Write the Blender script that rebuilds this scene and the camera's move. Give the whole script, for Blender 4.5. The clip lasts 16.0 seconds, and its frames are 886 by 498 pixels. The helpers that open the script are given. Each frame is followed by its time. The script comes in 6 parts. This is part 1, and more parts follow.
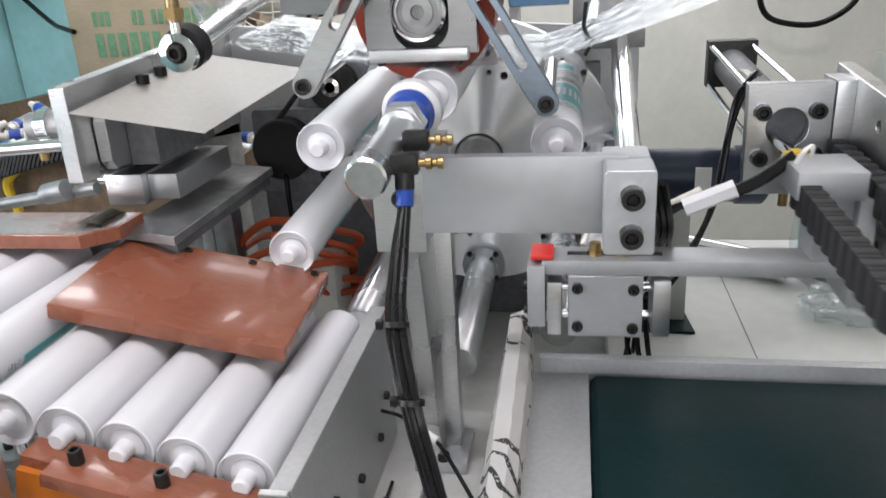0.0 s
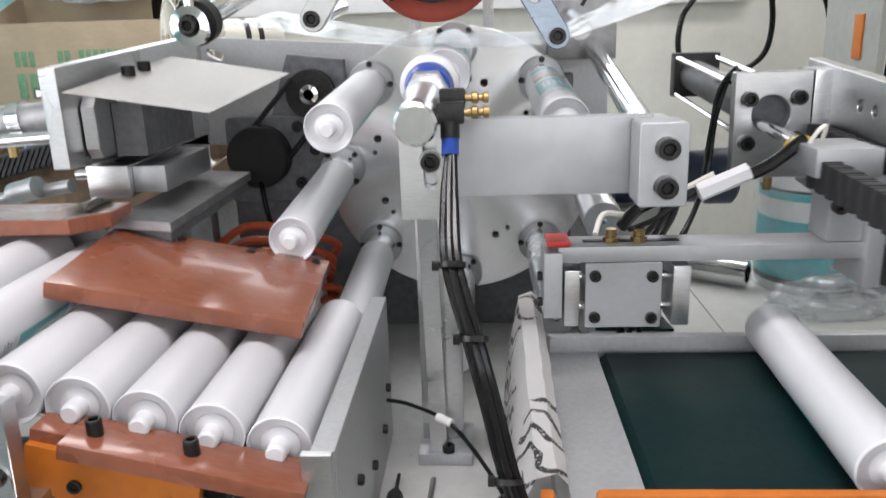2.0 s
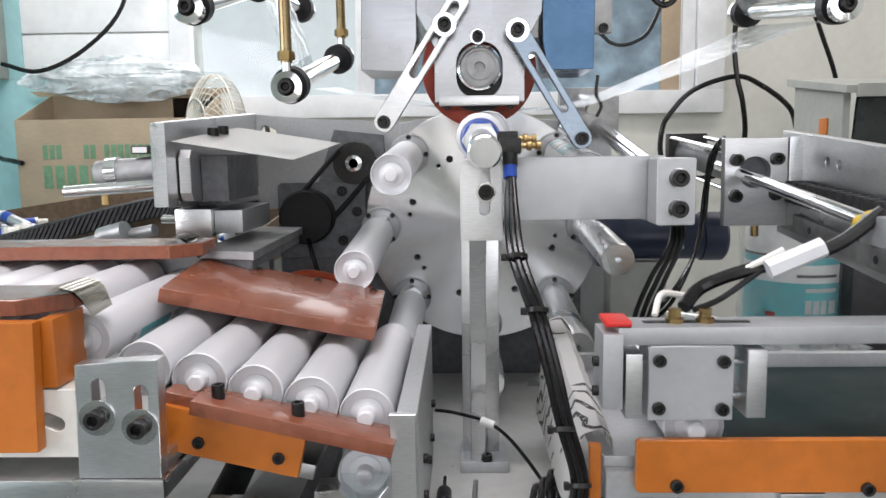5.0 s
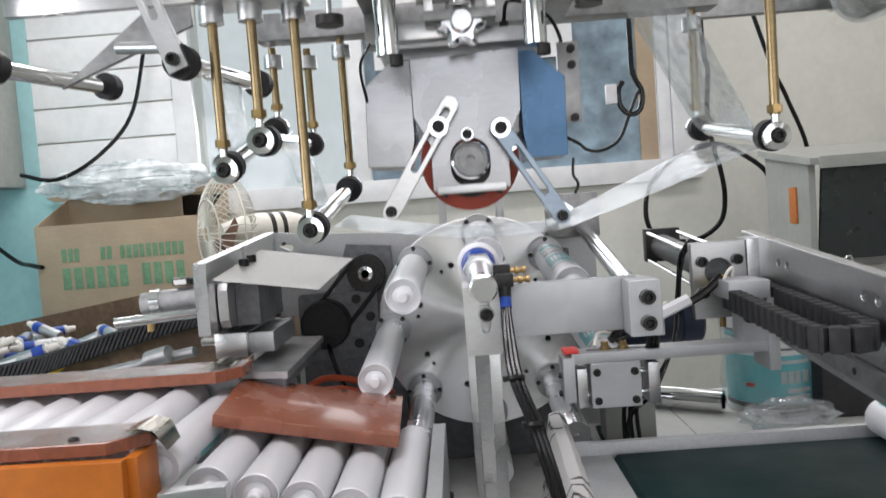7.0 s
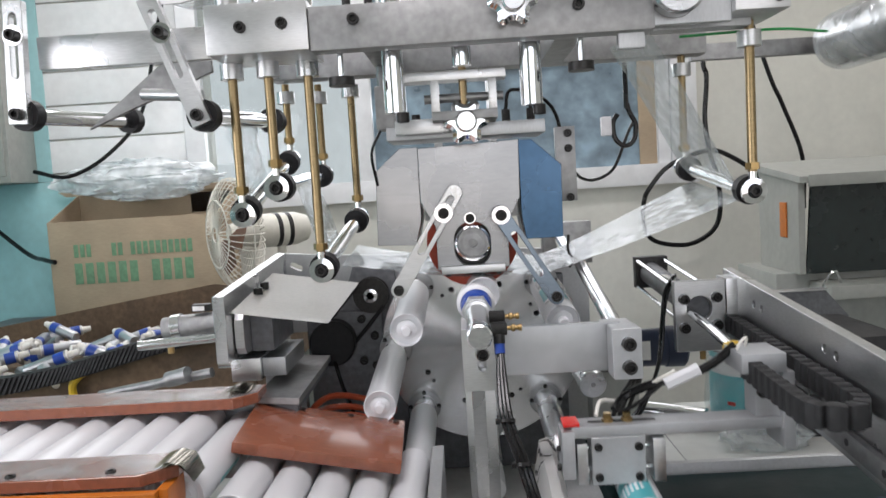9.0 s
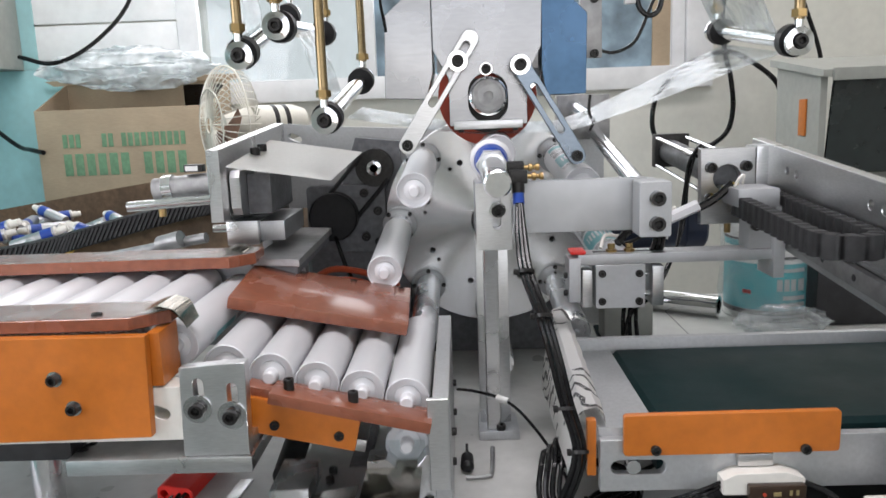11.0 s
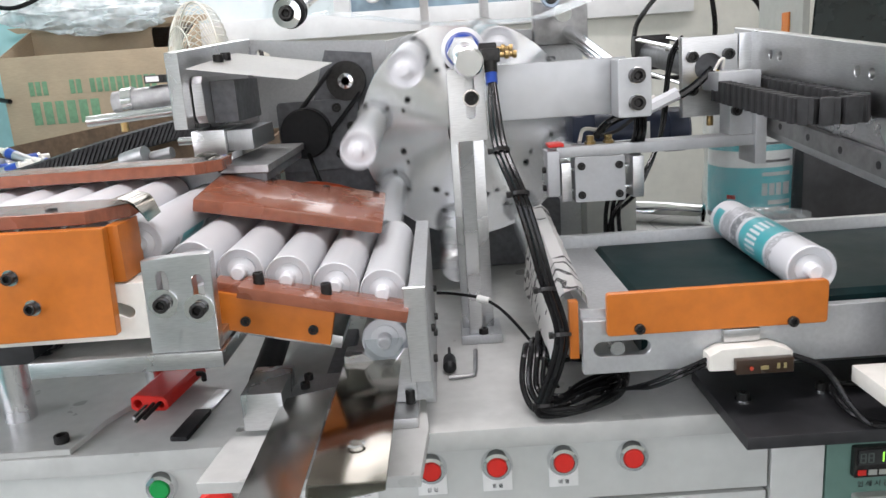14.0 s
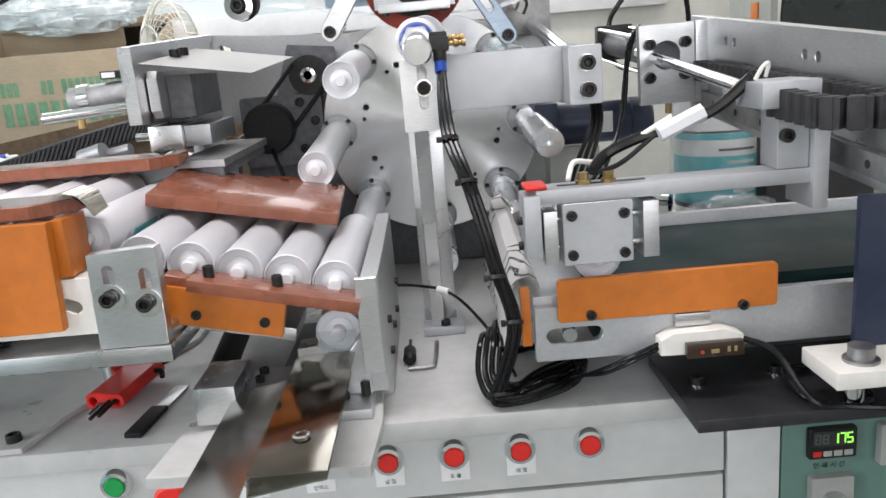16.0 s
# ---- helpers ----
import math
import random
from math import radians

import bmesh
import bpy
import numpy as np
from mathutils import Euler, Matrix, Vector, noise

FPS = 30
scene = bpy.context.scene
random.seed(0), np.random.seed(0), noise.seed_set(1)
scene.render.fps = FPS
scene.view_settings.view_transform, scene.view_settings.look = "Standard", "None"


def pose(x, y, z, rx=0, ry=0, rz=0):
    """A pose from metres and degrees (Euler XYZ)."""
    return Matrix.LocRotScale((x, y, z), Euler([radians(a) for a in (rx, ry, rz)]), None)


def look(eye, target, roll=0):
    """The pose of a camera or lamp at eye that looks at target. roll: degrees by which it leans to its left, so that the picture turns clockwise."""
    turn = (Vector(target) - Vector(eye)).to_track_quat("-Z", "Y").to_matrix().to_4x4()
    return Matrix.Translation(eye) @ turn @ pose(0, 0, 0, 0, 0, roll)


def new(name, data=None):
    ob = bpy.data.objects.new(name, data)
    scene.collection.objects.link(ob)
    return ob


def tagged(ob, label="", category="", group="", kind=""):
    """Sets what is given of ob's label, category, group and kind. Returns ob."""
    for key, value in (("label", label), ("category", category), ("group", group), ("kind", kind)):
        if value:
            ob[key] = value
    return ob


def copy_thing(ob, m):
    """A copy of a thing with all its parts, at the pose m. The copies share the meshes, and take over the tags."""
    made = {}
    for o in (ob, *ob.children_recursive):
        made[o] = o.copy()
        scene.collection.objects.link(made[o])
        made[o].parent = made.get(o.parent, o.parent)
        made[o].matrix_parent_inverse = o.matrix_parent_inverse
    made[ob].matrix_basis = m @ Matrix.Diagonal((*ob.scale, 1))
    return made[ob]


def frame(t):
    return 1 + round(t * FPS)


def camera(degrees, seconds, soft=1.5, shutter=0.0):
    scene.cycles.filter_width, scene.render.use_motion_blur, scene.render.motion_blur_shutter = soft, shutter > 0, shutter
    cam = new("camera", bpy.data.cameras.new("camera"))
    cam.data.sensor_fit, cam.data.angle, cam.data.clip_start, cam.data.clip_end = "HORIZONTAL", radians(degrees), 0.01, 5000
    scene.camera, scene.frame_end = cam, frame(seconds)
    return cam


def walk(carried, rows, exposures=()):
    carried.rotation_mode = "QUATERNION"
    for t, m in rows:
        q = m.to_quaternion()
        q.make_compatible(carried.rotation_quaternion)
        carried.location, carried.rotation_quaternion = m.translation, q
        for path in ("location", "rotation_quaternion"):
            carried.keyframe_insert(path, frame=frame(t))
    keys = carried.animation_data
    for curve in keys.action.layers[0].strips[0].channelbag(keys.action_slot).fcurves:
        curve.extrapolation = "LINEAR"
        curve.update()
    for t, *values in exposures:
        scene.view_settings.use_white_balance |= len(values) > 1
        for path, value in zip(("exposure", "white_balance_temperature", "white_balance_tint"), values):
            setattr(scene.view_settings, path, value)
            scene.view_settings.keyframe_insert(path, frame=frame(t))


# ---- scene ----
cam = camera(60.1, 16.0, shutter=0.4)
PATH = [
    (0, (-0.005, 0.072, 1.448), (-0.344, 1.913, 0.745), -3.3),
    (0.5, (-0.015, 0.097, 1.401), (-0.335, 1.938, 0.687), -2.1),
    (1, (-0.056, 0.097, 1.387), (-0.27, 1.956, 0.681), -2.4),
    (1.5, (-0.105, 0.074, 1.358), (-0.236, 1.947, 0.669), -2.2),
    (2, (-0.107, 0.033, 1.368), (-0.216, 1.953, 0.818), -1.8),
    (2.5, (-0.109, 0.003, 1.374), (-0.212, 1.953, 0.941), -2.1),
    (3, (-0.119, -0.01, 1.362), (-0.21, 1.952, 0.983), -1.2),
    (3.5, (-0.124, -0.051, 1.328), (-0.249, 1.918, 1.003), 0.2),
    (6, (-0.202, -0.163, 1.304), (-0.212, 1.827, 1.105), -1.5),
    (6.5, (-0.194, -0.196, 1.339), (-0.218, 1.799, 1.199), -2.1),
    (7, (-0.18, -0.27, 1.399), (-0.225, 1.727, 1.287), -4.3),
    (7.5, (-0.171, -0.338, 1.473), (-0.214, 1.66, 1.386), -4.9),
    (8, (-0.176, -0.375, 1.51), (-0.213, 1.623, 1.416), -3.6),
    (8.5, (-0.175, -0.366, 1.506), (-0.217, 1.63, 1.391), -3.4),
    (9, (-0.171, -0.351, 1.494), (-0.224, 1.642, 1.329), -3.5),
    (9.5, (-0.186, -0.331, 1.457), (-0.246, 1.658, 1.257), -2.4),
    (10, (-0.199, -0.311, 1.431), (-0.252, 1.673, 1.185), -1.9),
    (12.5, (-0.201, -0.266, 1.342), (-0.238, 1.677, 0.873), -2.9),
    (13, (-0.2, -0.263, 1.329), (-0.233, 1.681, 0.863), -3.2),
    (13.5, (-0.199, -0.264, 1.314), (-0.227, 1.679, 0.839), -3.8),
    (14, (-0.19, -0.266, 1.304), (-0.212, 1.676, 0.83), -4.1),
    (14.5, (-0.18, -0.267, 1.296), (-0.193, 1.677, 0.825), -4.2),
    (15, (-0.174, -0.268, 1.291), (-0.177, 1.674, 0.813), -4.6),
    (15.5, (-0.166, -0.269, 1.291), (-0.17, 1.673, 0.813), -4.7),
    (16, (-0.151, -0.266, 1.291), (-0.142, 1.675, 0.81), -4.9),
]
walk(cam, [(t, look(eye, target, roll)) for t, eye, target, roll in PATH],
     ((0, -0.14), (2.0, -0.08), (3.0, -0.17), (3.5, -0.18), (6.0, -0.21), (7.0, -0.42), (8.0, -0.55), (9.0, -0.55), (10.0, -0.47), (12.5, -0.11), (14.0, -0.02), (16.0, -0.02)))

# ---------------------------------------------------------------- world and light
world = bpy.data.worlds.new("sky")
scene.world = world
world.use_nodes = True
wn = world.node_tree.nodes
sky = wn.new("ShaderNodeTexSky")
sky.sky_type, sky.sun_disc = "NISHITA", False
sky.sun_elevation, sky.sun_rotation = radians(48), radians(200)
wn["Background"].inputs[1].default_value = 0.12
world.node_tree.links.new(sky.outputs[0], wn["Background"].inputs[0])
sun = new("sun", bpy.data.lights.new("sun", "SUN"))
sun.data.energy, sun.data.angle, sun.data.color = 1.0, radians(12), (1.0, 0.96, 0.9)
sun.matrix_basis = look((0, 0, 6), (1.2, -3.0, 0))


def area(name, eye, target, w, h, watts, colour=(1, 1, 1)):
    ob = new(name, bpy.data.lights.new(name, "AREA"))
    ob.data.shape, ob.data.size, ob.data.size_y = "RECTANGLE", w, h
    ob.data.energy, ob.data.color = watts, colour
    ob.matrix_basis = look(eye, target)
    return ob


# daylight in the back wall's opening, fill lights added in unseen openings left and behind the camera, and three
# ceiling tubes
area("window_light", (-0.5, 3.12, 2.1), (-0.5, 0, 1.2), 2.4, 1.0, 24, (0.97, 0.96, 1.0))
area("side_window_light", (-2.42, -0.6, 1.7), (0.5, 0.6, 1.0), 2.2, 1.3, 46, (0.985, 0.945, 1.0))
area("front_window_light", (0.6, -2.65, 1.8), (0, 1, 1.0), 3.0, 1.3, 30, (0.985, 0.95, 1.0))
area("ceiling_tube_light", (-0.3, 0.1, 2.86), (-0.3, 0.1001, 0), 1.6, 0.3, 37, (1.0, 0.945, 0.99))
# unseen tube, added near the back wall to brighten its boards
area("ceiling_tube_light", (-1.2, 2.3, 2.86), (-1.2, 2.3001, 0), 1.6, 0.3, 23, (1.0, 0.945, 0.975))
area("ceiling_tube_light", (1.0, 2.2, 2.86), (1.0, 2.2001, 0), 1.6, 0.3, 15, (1.0, 0.945, 0.975))


# ---------------------------------------------------------------- materials
def mat(name, colour, rough=0.5, metal=0.0, vary=0.12, scale=60.0, stretch=(1, 1, 1), bump=0.05, stain=0.1, coat=0.0, spec=0.5, rvar=0.1, obj=False):
    m = bpy.data.materials.new(name)
    m.use_nodes = True
    nt = m.node_tree
    N, L = nt.nodes, nt.links
    b = N["Principled BSDF"]
    tc = N.new("ShaderNodeTexCoord")
    mp = N.new("ShaderNodeMapping")
    mp.inputs["Scale"].default_value = stretch
    L.new(tc.outputs["Object"], mp.inputs[0])
    n1, n2 = N.new("ShaderNodeTexNoise"), N.new("ShaderNodeTexNoise")
    n1.inputs["Scale"].default_value, n1.inputs["Detail"].default_value = scale, 6
    n2.inputs["Scale"].default_value, n2.inputs["Detail"].default_value = 9.0, 4
    L.new(mp.outputs[0], n1.inputs["Vector"])
    L.new(tc.outputs["Object"], n2.inputs["Vector"])
    info = N.new("ShaderNodeObjectInfo")
    hsv = N.new("ShaderNodeHueSaturation")
    hsv.inputs["Color"].default_value = (*colour, 1)

    def rng(src, lo, hi):
        r = N.new("ShaderNodeMapRange")
        r.inputs["From Min"].default_value, r.inputs["From Max"].default_value = 0.3, 0.7
        r.inputs["To Min"].default_value, r.inputs["To Max"].default_value = lo, hi
        L.new(src, r.inputs["Value"])
        return r.outputs[0]

    def mul(a, c):
        k = N.new("ShaderNodeMath")
        k.operation = "MULTIPLY"
        L.new(a, k.inputs[0]), L.new(c, k.inputs[1])
        return k.outputs[0]
    v = mul(rng(n1.outputs[0], 1 - vary, 1 + vary), rng(n2.outputs[0], 1 - stain, 1 + stain * 0.6))
    if obj:
        r = N.new("ShaderNodeMapRange")
        r.inputs["To Min"].default_value, r.inputs["To Max"].default_value = 0.9, 1.08
        L.new(info.outputs["Random"], r.inputs["Value"])
        v = mul(v, r.outputs[0])
    L.new(v, hsv.inputs["Value"])
    L.new(hsv.outputs[0], b.inputs["Base Color"])
    L.new(rng(n2.outputs[0], max(rough - rvar, 0.04), min(rough + rvar, 1)), b.inputs["Roughness"])
    b.inputs["Metallic"].default_value = metal
    b.inputs["Coat Weight"].default_value = coat
    b.inputs["Specular IOR Level"].default_value = spec
    if bump:
        bp = N.new("ShaderNodeBump")
        bp.inputs["Strength"].default_value, bp.inputs["Distance"].default_value = bump, 0.002
        L.new(n1.outputs[0], bp.inputs["Height"])
        L.new(bp.outputs[0], b.inputs["Normal"])
    return m


ALU = mat("aluminium", (0.63, 0.635, 0.64), 0.32, 1.0, 0.08, 90, (1, 1, 8), 0.06, 0.08)
MILLED = mat("milled_aluminium", (0.50, 0.51, 0.52), 0.42, 0.95, 0.05, 120, (3, 1, 1), 0.03, 0.1)
SATIN = mat("satin_aluminium", (0.50, 0.51, 0.52), 0.5, 0.75, 0.03, 160, (1, 1, 1), 0.015, 0.16)
MOTTLED = mat("mottled_aluminium", (0.50, 0.51, 0.52), 0.46, 0.8, 0.04, 24, (1, 1, 1), 0.01, 0.3)
ANOD = mat("anodised_aluminium", (0.52, 0.53, 0.535), 0.5, 0.7, 0.06, 200, bump=0.03)
TURNED = mat("turned_aluminium", (0.86, 0.865, 0.875), 0.27, 1.0, 0.06, 140, (1, 10, 1), 0.05, 0.06)
DISC = mat("brushed_disc", (0.93, 0.935, 0.945), 0.24, 1.0, 0.04, 60, (1, 1, 1), 0.0, 0.06, rvar=0.03)
DN, DL = DISC.node_tree.nodes, DISC.node_tree.links
DT = DN.new("ShaderNodeTangent")
DT.direction_type, DT.axis = "RADIAL", "Y"
DL.new(DT.outputs[0], DN["Principled BSDF"].inputs["Tangent"])
DN["Principled BSDF"].inputs["Anisotropic"].default_value = 1.0
DN["Principled BSDF"].inputs["Anisotropic Rotation"].default_value = 0.25
STEEL = mat("grey_steel", (0.36, 0.36, 0.36), 0.45, 0.9, 0.15, 70, bump=0.1, stain=0.25)
CHROME = mat("chrome", (0.78, 0.79, 0.8), 0.1, 1.0, 0.03, 60, bump=0.0, rvar=0.04)
FACEPLATE = mat("polished_face_plate", (0.33, 0.335, 0.345), 0.28, 1.0, 0.04, 60, (1, 1, 4), 0.02, 0.12)
SHEET = mat("polished_sheet", (0.46, 0.45, 0.43), 0.17, 1.0, 0.06, 30, bump=0.0, rvar=0.05, stain=0.2)
DARK = mat("black_oxide", (0.035, 0.034, 0.033), 0.4, 0.7, 0.25, 200, bump=0.1)
BLACKPLATE = mat("black_painted_plate", (0.022, 0.022, 0.024), 0.45, 0.0, 0.3, 60, bump=0.08, stain=0.3)
GUN = mat("dark_grey_casting", (0.16, 0.165, 0.175), 0.5, 0.3, 0.2, 90, bump=0.15)
RUBBER = mat("black_rubber", (0.012, 0.012, 0.013), 0.5, 0.0, 0.2, 120, bump=0.1, spec=0.3)
CABLE = mat("black_cable", (0.009, 0.009, 0.0095), 0.2, 0.0, 0.2, 60, bump=0.02, spec=0.3, rvar=0.05)
WHITE = mat("white_plastic", (0.71, 0.715, 0.735), 0.34, 0.0, 0.02, 50, bump=0.02, stain=0.03)
CREAM = mat("cream_plastic", (0.76, 0.74, 0.68), 0.45, 0.0, 0.04, 80, bump=0.03)
BROWN = mat("brown_phenolic_board", (0.25, 0.083, 0.045), 0.26, 0.0, 0.14, 70, (1, 6, 1), 0.04, 0.15, coat=0.3)
ORANGE = mat("orange_phenolic_board", (0.52, 0.15, 0.016), 0.38, 0.0, 0.08, 70, bump=0.04, stain=0.12)
PAINT = mat("machine_paint", (0.60, 0.61, 0.585), 0.42, 0.0, 0.04, 40, bump=0.03, stain=0.06)
TABLE = mat("painted_table", (0.52, 0.525, 0.505), 0.34, 0.0, 0.06, 50, bump=0.03, stain=0.12)
BELT = mat("green_belt", (0.0023, 0.0164, 0.0172), 0.5, 0.0, 0.15, 160, bump=0.08, stain=0.12, spec=0.2)
PANELGREEN = mat("green_panel_paint", (0.115, 0.21, 0.175), 0.5, 0.0, 0.05, 60, bump=0.02)
BRASS = mat("zinc_gold_rod", (0.34, 0.255, 0.14), 0.34, 1.0, 0.12, 100, (1, 1, 4), 0.05, 0.15)
BRASSFIT = mat("brass", (0.42, 0.29, 0.13), 0.32, 1.0, 0.1, 80)
REDRUBBER = mat("red_silicone", (0.33, 0.045, 0.02), 0.45, 0.0, 0.1, 60)
RED = mat("red_plastic", (0.62, 0.022, 0.015), 0.35, 0.0, 0.06, 60, bump=0.02)
GREENB = mat("green_plastic", (0.01, 0.32, 0.07), 0.35, 0.0, 0.05, 60, bump=0.02)
BLUE = mat("blue_plastic", (0.015, 0.06, 0.34), 0.35, 0.0, 0.05, 60)
NAVY = mat("navy_motor_paint", (0.022, 0.032, 0.065), 0.42, 0.1, 0.1, 60)
# plain arm metal with a grey-blue reflection painted in as its colour
BLUEREFL = mat("arm_blue_reflection", (0.24, 0.29, 0.35), 0.3, 0.95, 0.06, 90, (1, 1, 4), 0.03, 0.12)
# hood sheet metal; the blue it mirrors is put into the base colour
BLUEREFLSHEET = mat("sheet_blue_reflection", (0.07, 0.14, 0.24), 0.3, 0.7, 0.1, 60)
CARD = mat("corrugated_card", (0.44, 0.345, 0.24), 0.85, 0.0, 0.06, 50, (1, 1, 6), 0.08, 0.1)
# stained card, its base colour darkened for the shade in the tray
CARDSHADE = mat("shaded_dirty_card", (0.13, 0.088, 0.055), 0.9, 0.0, 0.25, 60, bump=0.2, stain=0.4)
INK = mat("green_ink", (0.17, 0.32, 0.19), 0.8, 0.0, 0.15, 80)
WALLW = mat("white_wall", (0.72, 0.72, 0.66), 0.75, 0.0, 0.03, 30, bump=0.05, stain=0.05)
SIDING = mat("white_siding", (0.86, 0.87, 0.87), 0.6, 0.0, 0.03, 30, bump=0.05, stain=0.05)
SHELF = mat("bead_blasted_sheet", (0.54, 0.53, 0.50), 0.42, 0.8, 0.05, 140, bump=0.02, stain=0.12)
CHAIN = mat("dusty_black_plastic", (0.030, 0.030, 0.031), 0.6, 0.0, 0.3, 90, bump=0.06, stain=0.3, spec=0.3)
WALLT = mat("teal_wall", (0.38, 0.66, 0.68), 0.7, 0.0, 0.04, 30, bump=0.05, stain=0.08)
FLOORM = mat("grey_floor", (0.24, 0.25, 0.24), 0.5, 0.0, 0.12, 20, bump=0.05, stain=0.25)
FRAMEW = mat("window_frame_white", (0.80, 0.81, 0.82), 0.4, 0.0, 0.02, 40, bump=0.02)
HAZY = mat("hazy_window_film", (0.20, 0.28, 0.34), 0.35, 0.0, 0.3, 7, bump=0.05, stain=0.55)
GREYBOX = mat("grey_cabinet_paint", (0.36, 0.37, 0.34), 0.5, 0.0, 0.06, 40, stain=0.12)
DARKGLASS = mat("dark_hood_panel", (0.012, 0.02, 0.02), 0.25, 0.0, 0.2, 30, bump=0.0)
HOSE = mat("orange_hose", (0.55, 0.09, 0.03), 0.4, 0.0, 0.08, 60)
FANP = mat("cream_fan_wire", (0.72, 0.70, 0.62), 0.45, 0.0, 0.04, 60)
FANB = mat("brown_fan_blade", (0.28, 0.16, 0.11), 0.4, 0.0, 0.05, 40)
OCHRE = mat("dull_ochre_mark", (0.24, 0.19, 0.08), 0.5, 0.0, 0.1, 60)
YELLOW = mat("yellow_tape", (0.60, 0.40, 0.02), 0.5, 0.0, 0.1, 60)
PAPER = mat("white_paper", (0.80, 0.80, 0.78), 0.7, 0.0, 0.03, 60)
SMOKED = mat("smoked_plastic", (0.035, 0.02, 0.012), 0.2, 0.0, 0.1, 60, bump=0.0)
TEALP = mat("teal_label", (0.05, 0.42, 0.46), 0.4, 0.0, 0.05, 60)
INKB = mat("black_ink", (0.03, 0.03, 0.03), 0.6, 0.0, 0.05, 60)


def clear(name, tint, fac, rough=0.08, wrinkle=40.0, bump=0.6):
    """Thin clear film: mostly see-through, with wrinkled gloss."""
    m = bpy.data.materials.new(name)
    m.use_nodes = True
    N, L = m.node_tree.nodes, m.node_tree.links
    tr, gl, mx = N.new("ShaderNodeBsdfTransparent"), N.new("ShaderNodeBsdfPrincipled"), N.new("ShaderNodeMixShader")
    N.remove(N["Principled BSDF"])
    tr.inputs[0].default_value = (*tint, 1)
    gl.inputs["Base Color"].default_value = (0.75, 0.78, 0.8, 1)
    gl.inputs["Roughness"].default_value, gl.inputs["Metallic"].default_value = rough, 0.4
    tc, n, bp = N.new("ShaderNodeTexCoord"), N.new("ShaderNodeTexNoise"), N.new("ShaderNodeBump")
    n.inputs["Scale"].default_value = wrinkle
    L.new(tc.outputs["Object"], n.inputs["Vector"])
    bp.inputs["Strength"].default_value, bp.inputs["Distance"].default_value = bump, 0.01
    L.new(n.outputs[0], bp.inputs["Height"]), L.new(bp.outputs[0], gl.inputs["Normal"])
    r = N.new("ShaderNodeMapRange")
    r.inputs["From Min"].default_value, r.inputs["From Max"].default_value = 0.35, 0.7
    r.inputs["To Min"].default_value, r.inputs["To Max"].default_value = fac * 0.5, min(fac * 1.6, 1)
    L.new(n.outputs[0], r.inputs["Value"]), L.new(r.outputs[0], mx.inputs[0])
    L.new(tr.outputs[0], mx.inputs[1]), L.new(gl.outputs[0], mx.inputs[2])
    L.new(mx.outputs[0], N["Material Output"].inputs[0])
    return m


FILM = clear("clear_foil", (0.92, 0.94, 0.94), 0.32, 0.14, 45, 0.3)
BAG = clear("clear_bag", (0.93, 0.94, 0.94), 0.4, 0.15, 18, 1.0)
THINBAG = clear("thin_clear_bag", (0.95, 0.96, 0.96), 0.24, 0.2, 18, 0.8)
ACRYL = clear("clear_acrylic", (0.93, 0.95, 0.95), 0.07, 0.05, 10, 0.05)


def glow(name, colour, strength):
    m = bpy.data.materials.new(name)
    m.use_nodes = True
    b = m.node_tree.nodes["Principled BSDF"]
    b.inputs["Base Color"].default_value = (0, 0, 0, 1)
    b.inputs["Emission Color"].default_value, b.inputs["Emission Strength"].default_value = (*colour, 1), strength
    return m


GUARD = clear("clear_guard", (0.66, 0.67, 0.62), 0.42, 0.09, 12, 0.03)
for nd in GUARD.node_tree.nodes:
    if nd.type == "BSDF_PRINCIPLED":
        nd.inputs["Base Color"].default_value = (0.50, 0.46, 0.41, 1)
        nd.inputs["Metallic"].default_value = 1.0
RAILFILM = clear("rail_film", (0.95, 0.95, 0.94), 0.26, 0.2, 14, 0.15)
LEDG = glow("display_green", (0.35, 1.0, 0.1), 1.6)
LEDD = glow("display_dim", (0.10, 0.13, 0.12), 0.5)
LEDR = glow("sensor_red", (0.8, 0.08, 0.03), 0.5)
DAY = glow("bright_outdoors", (0.9, 0.96, 1.0), 0.95)


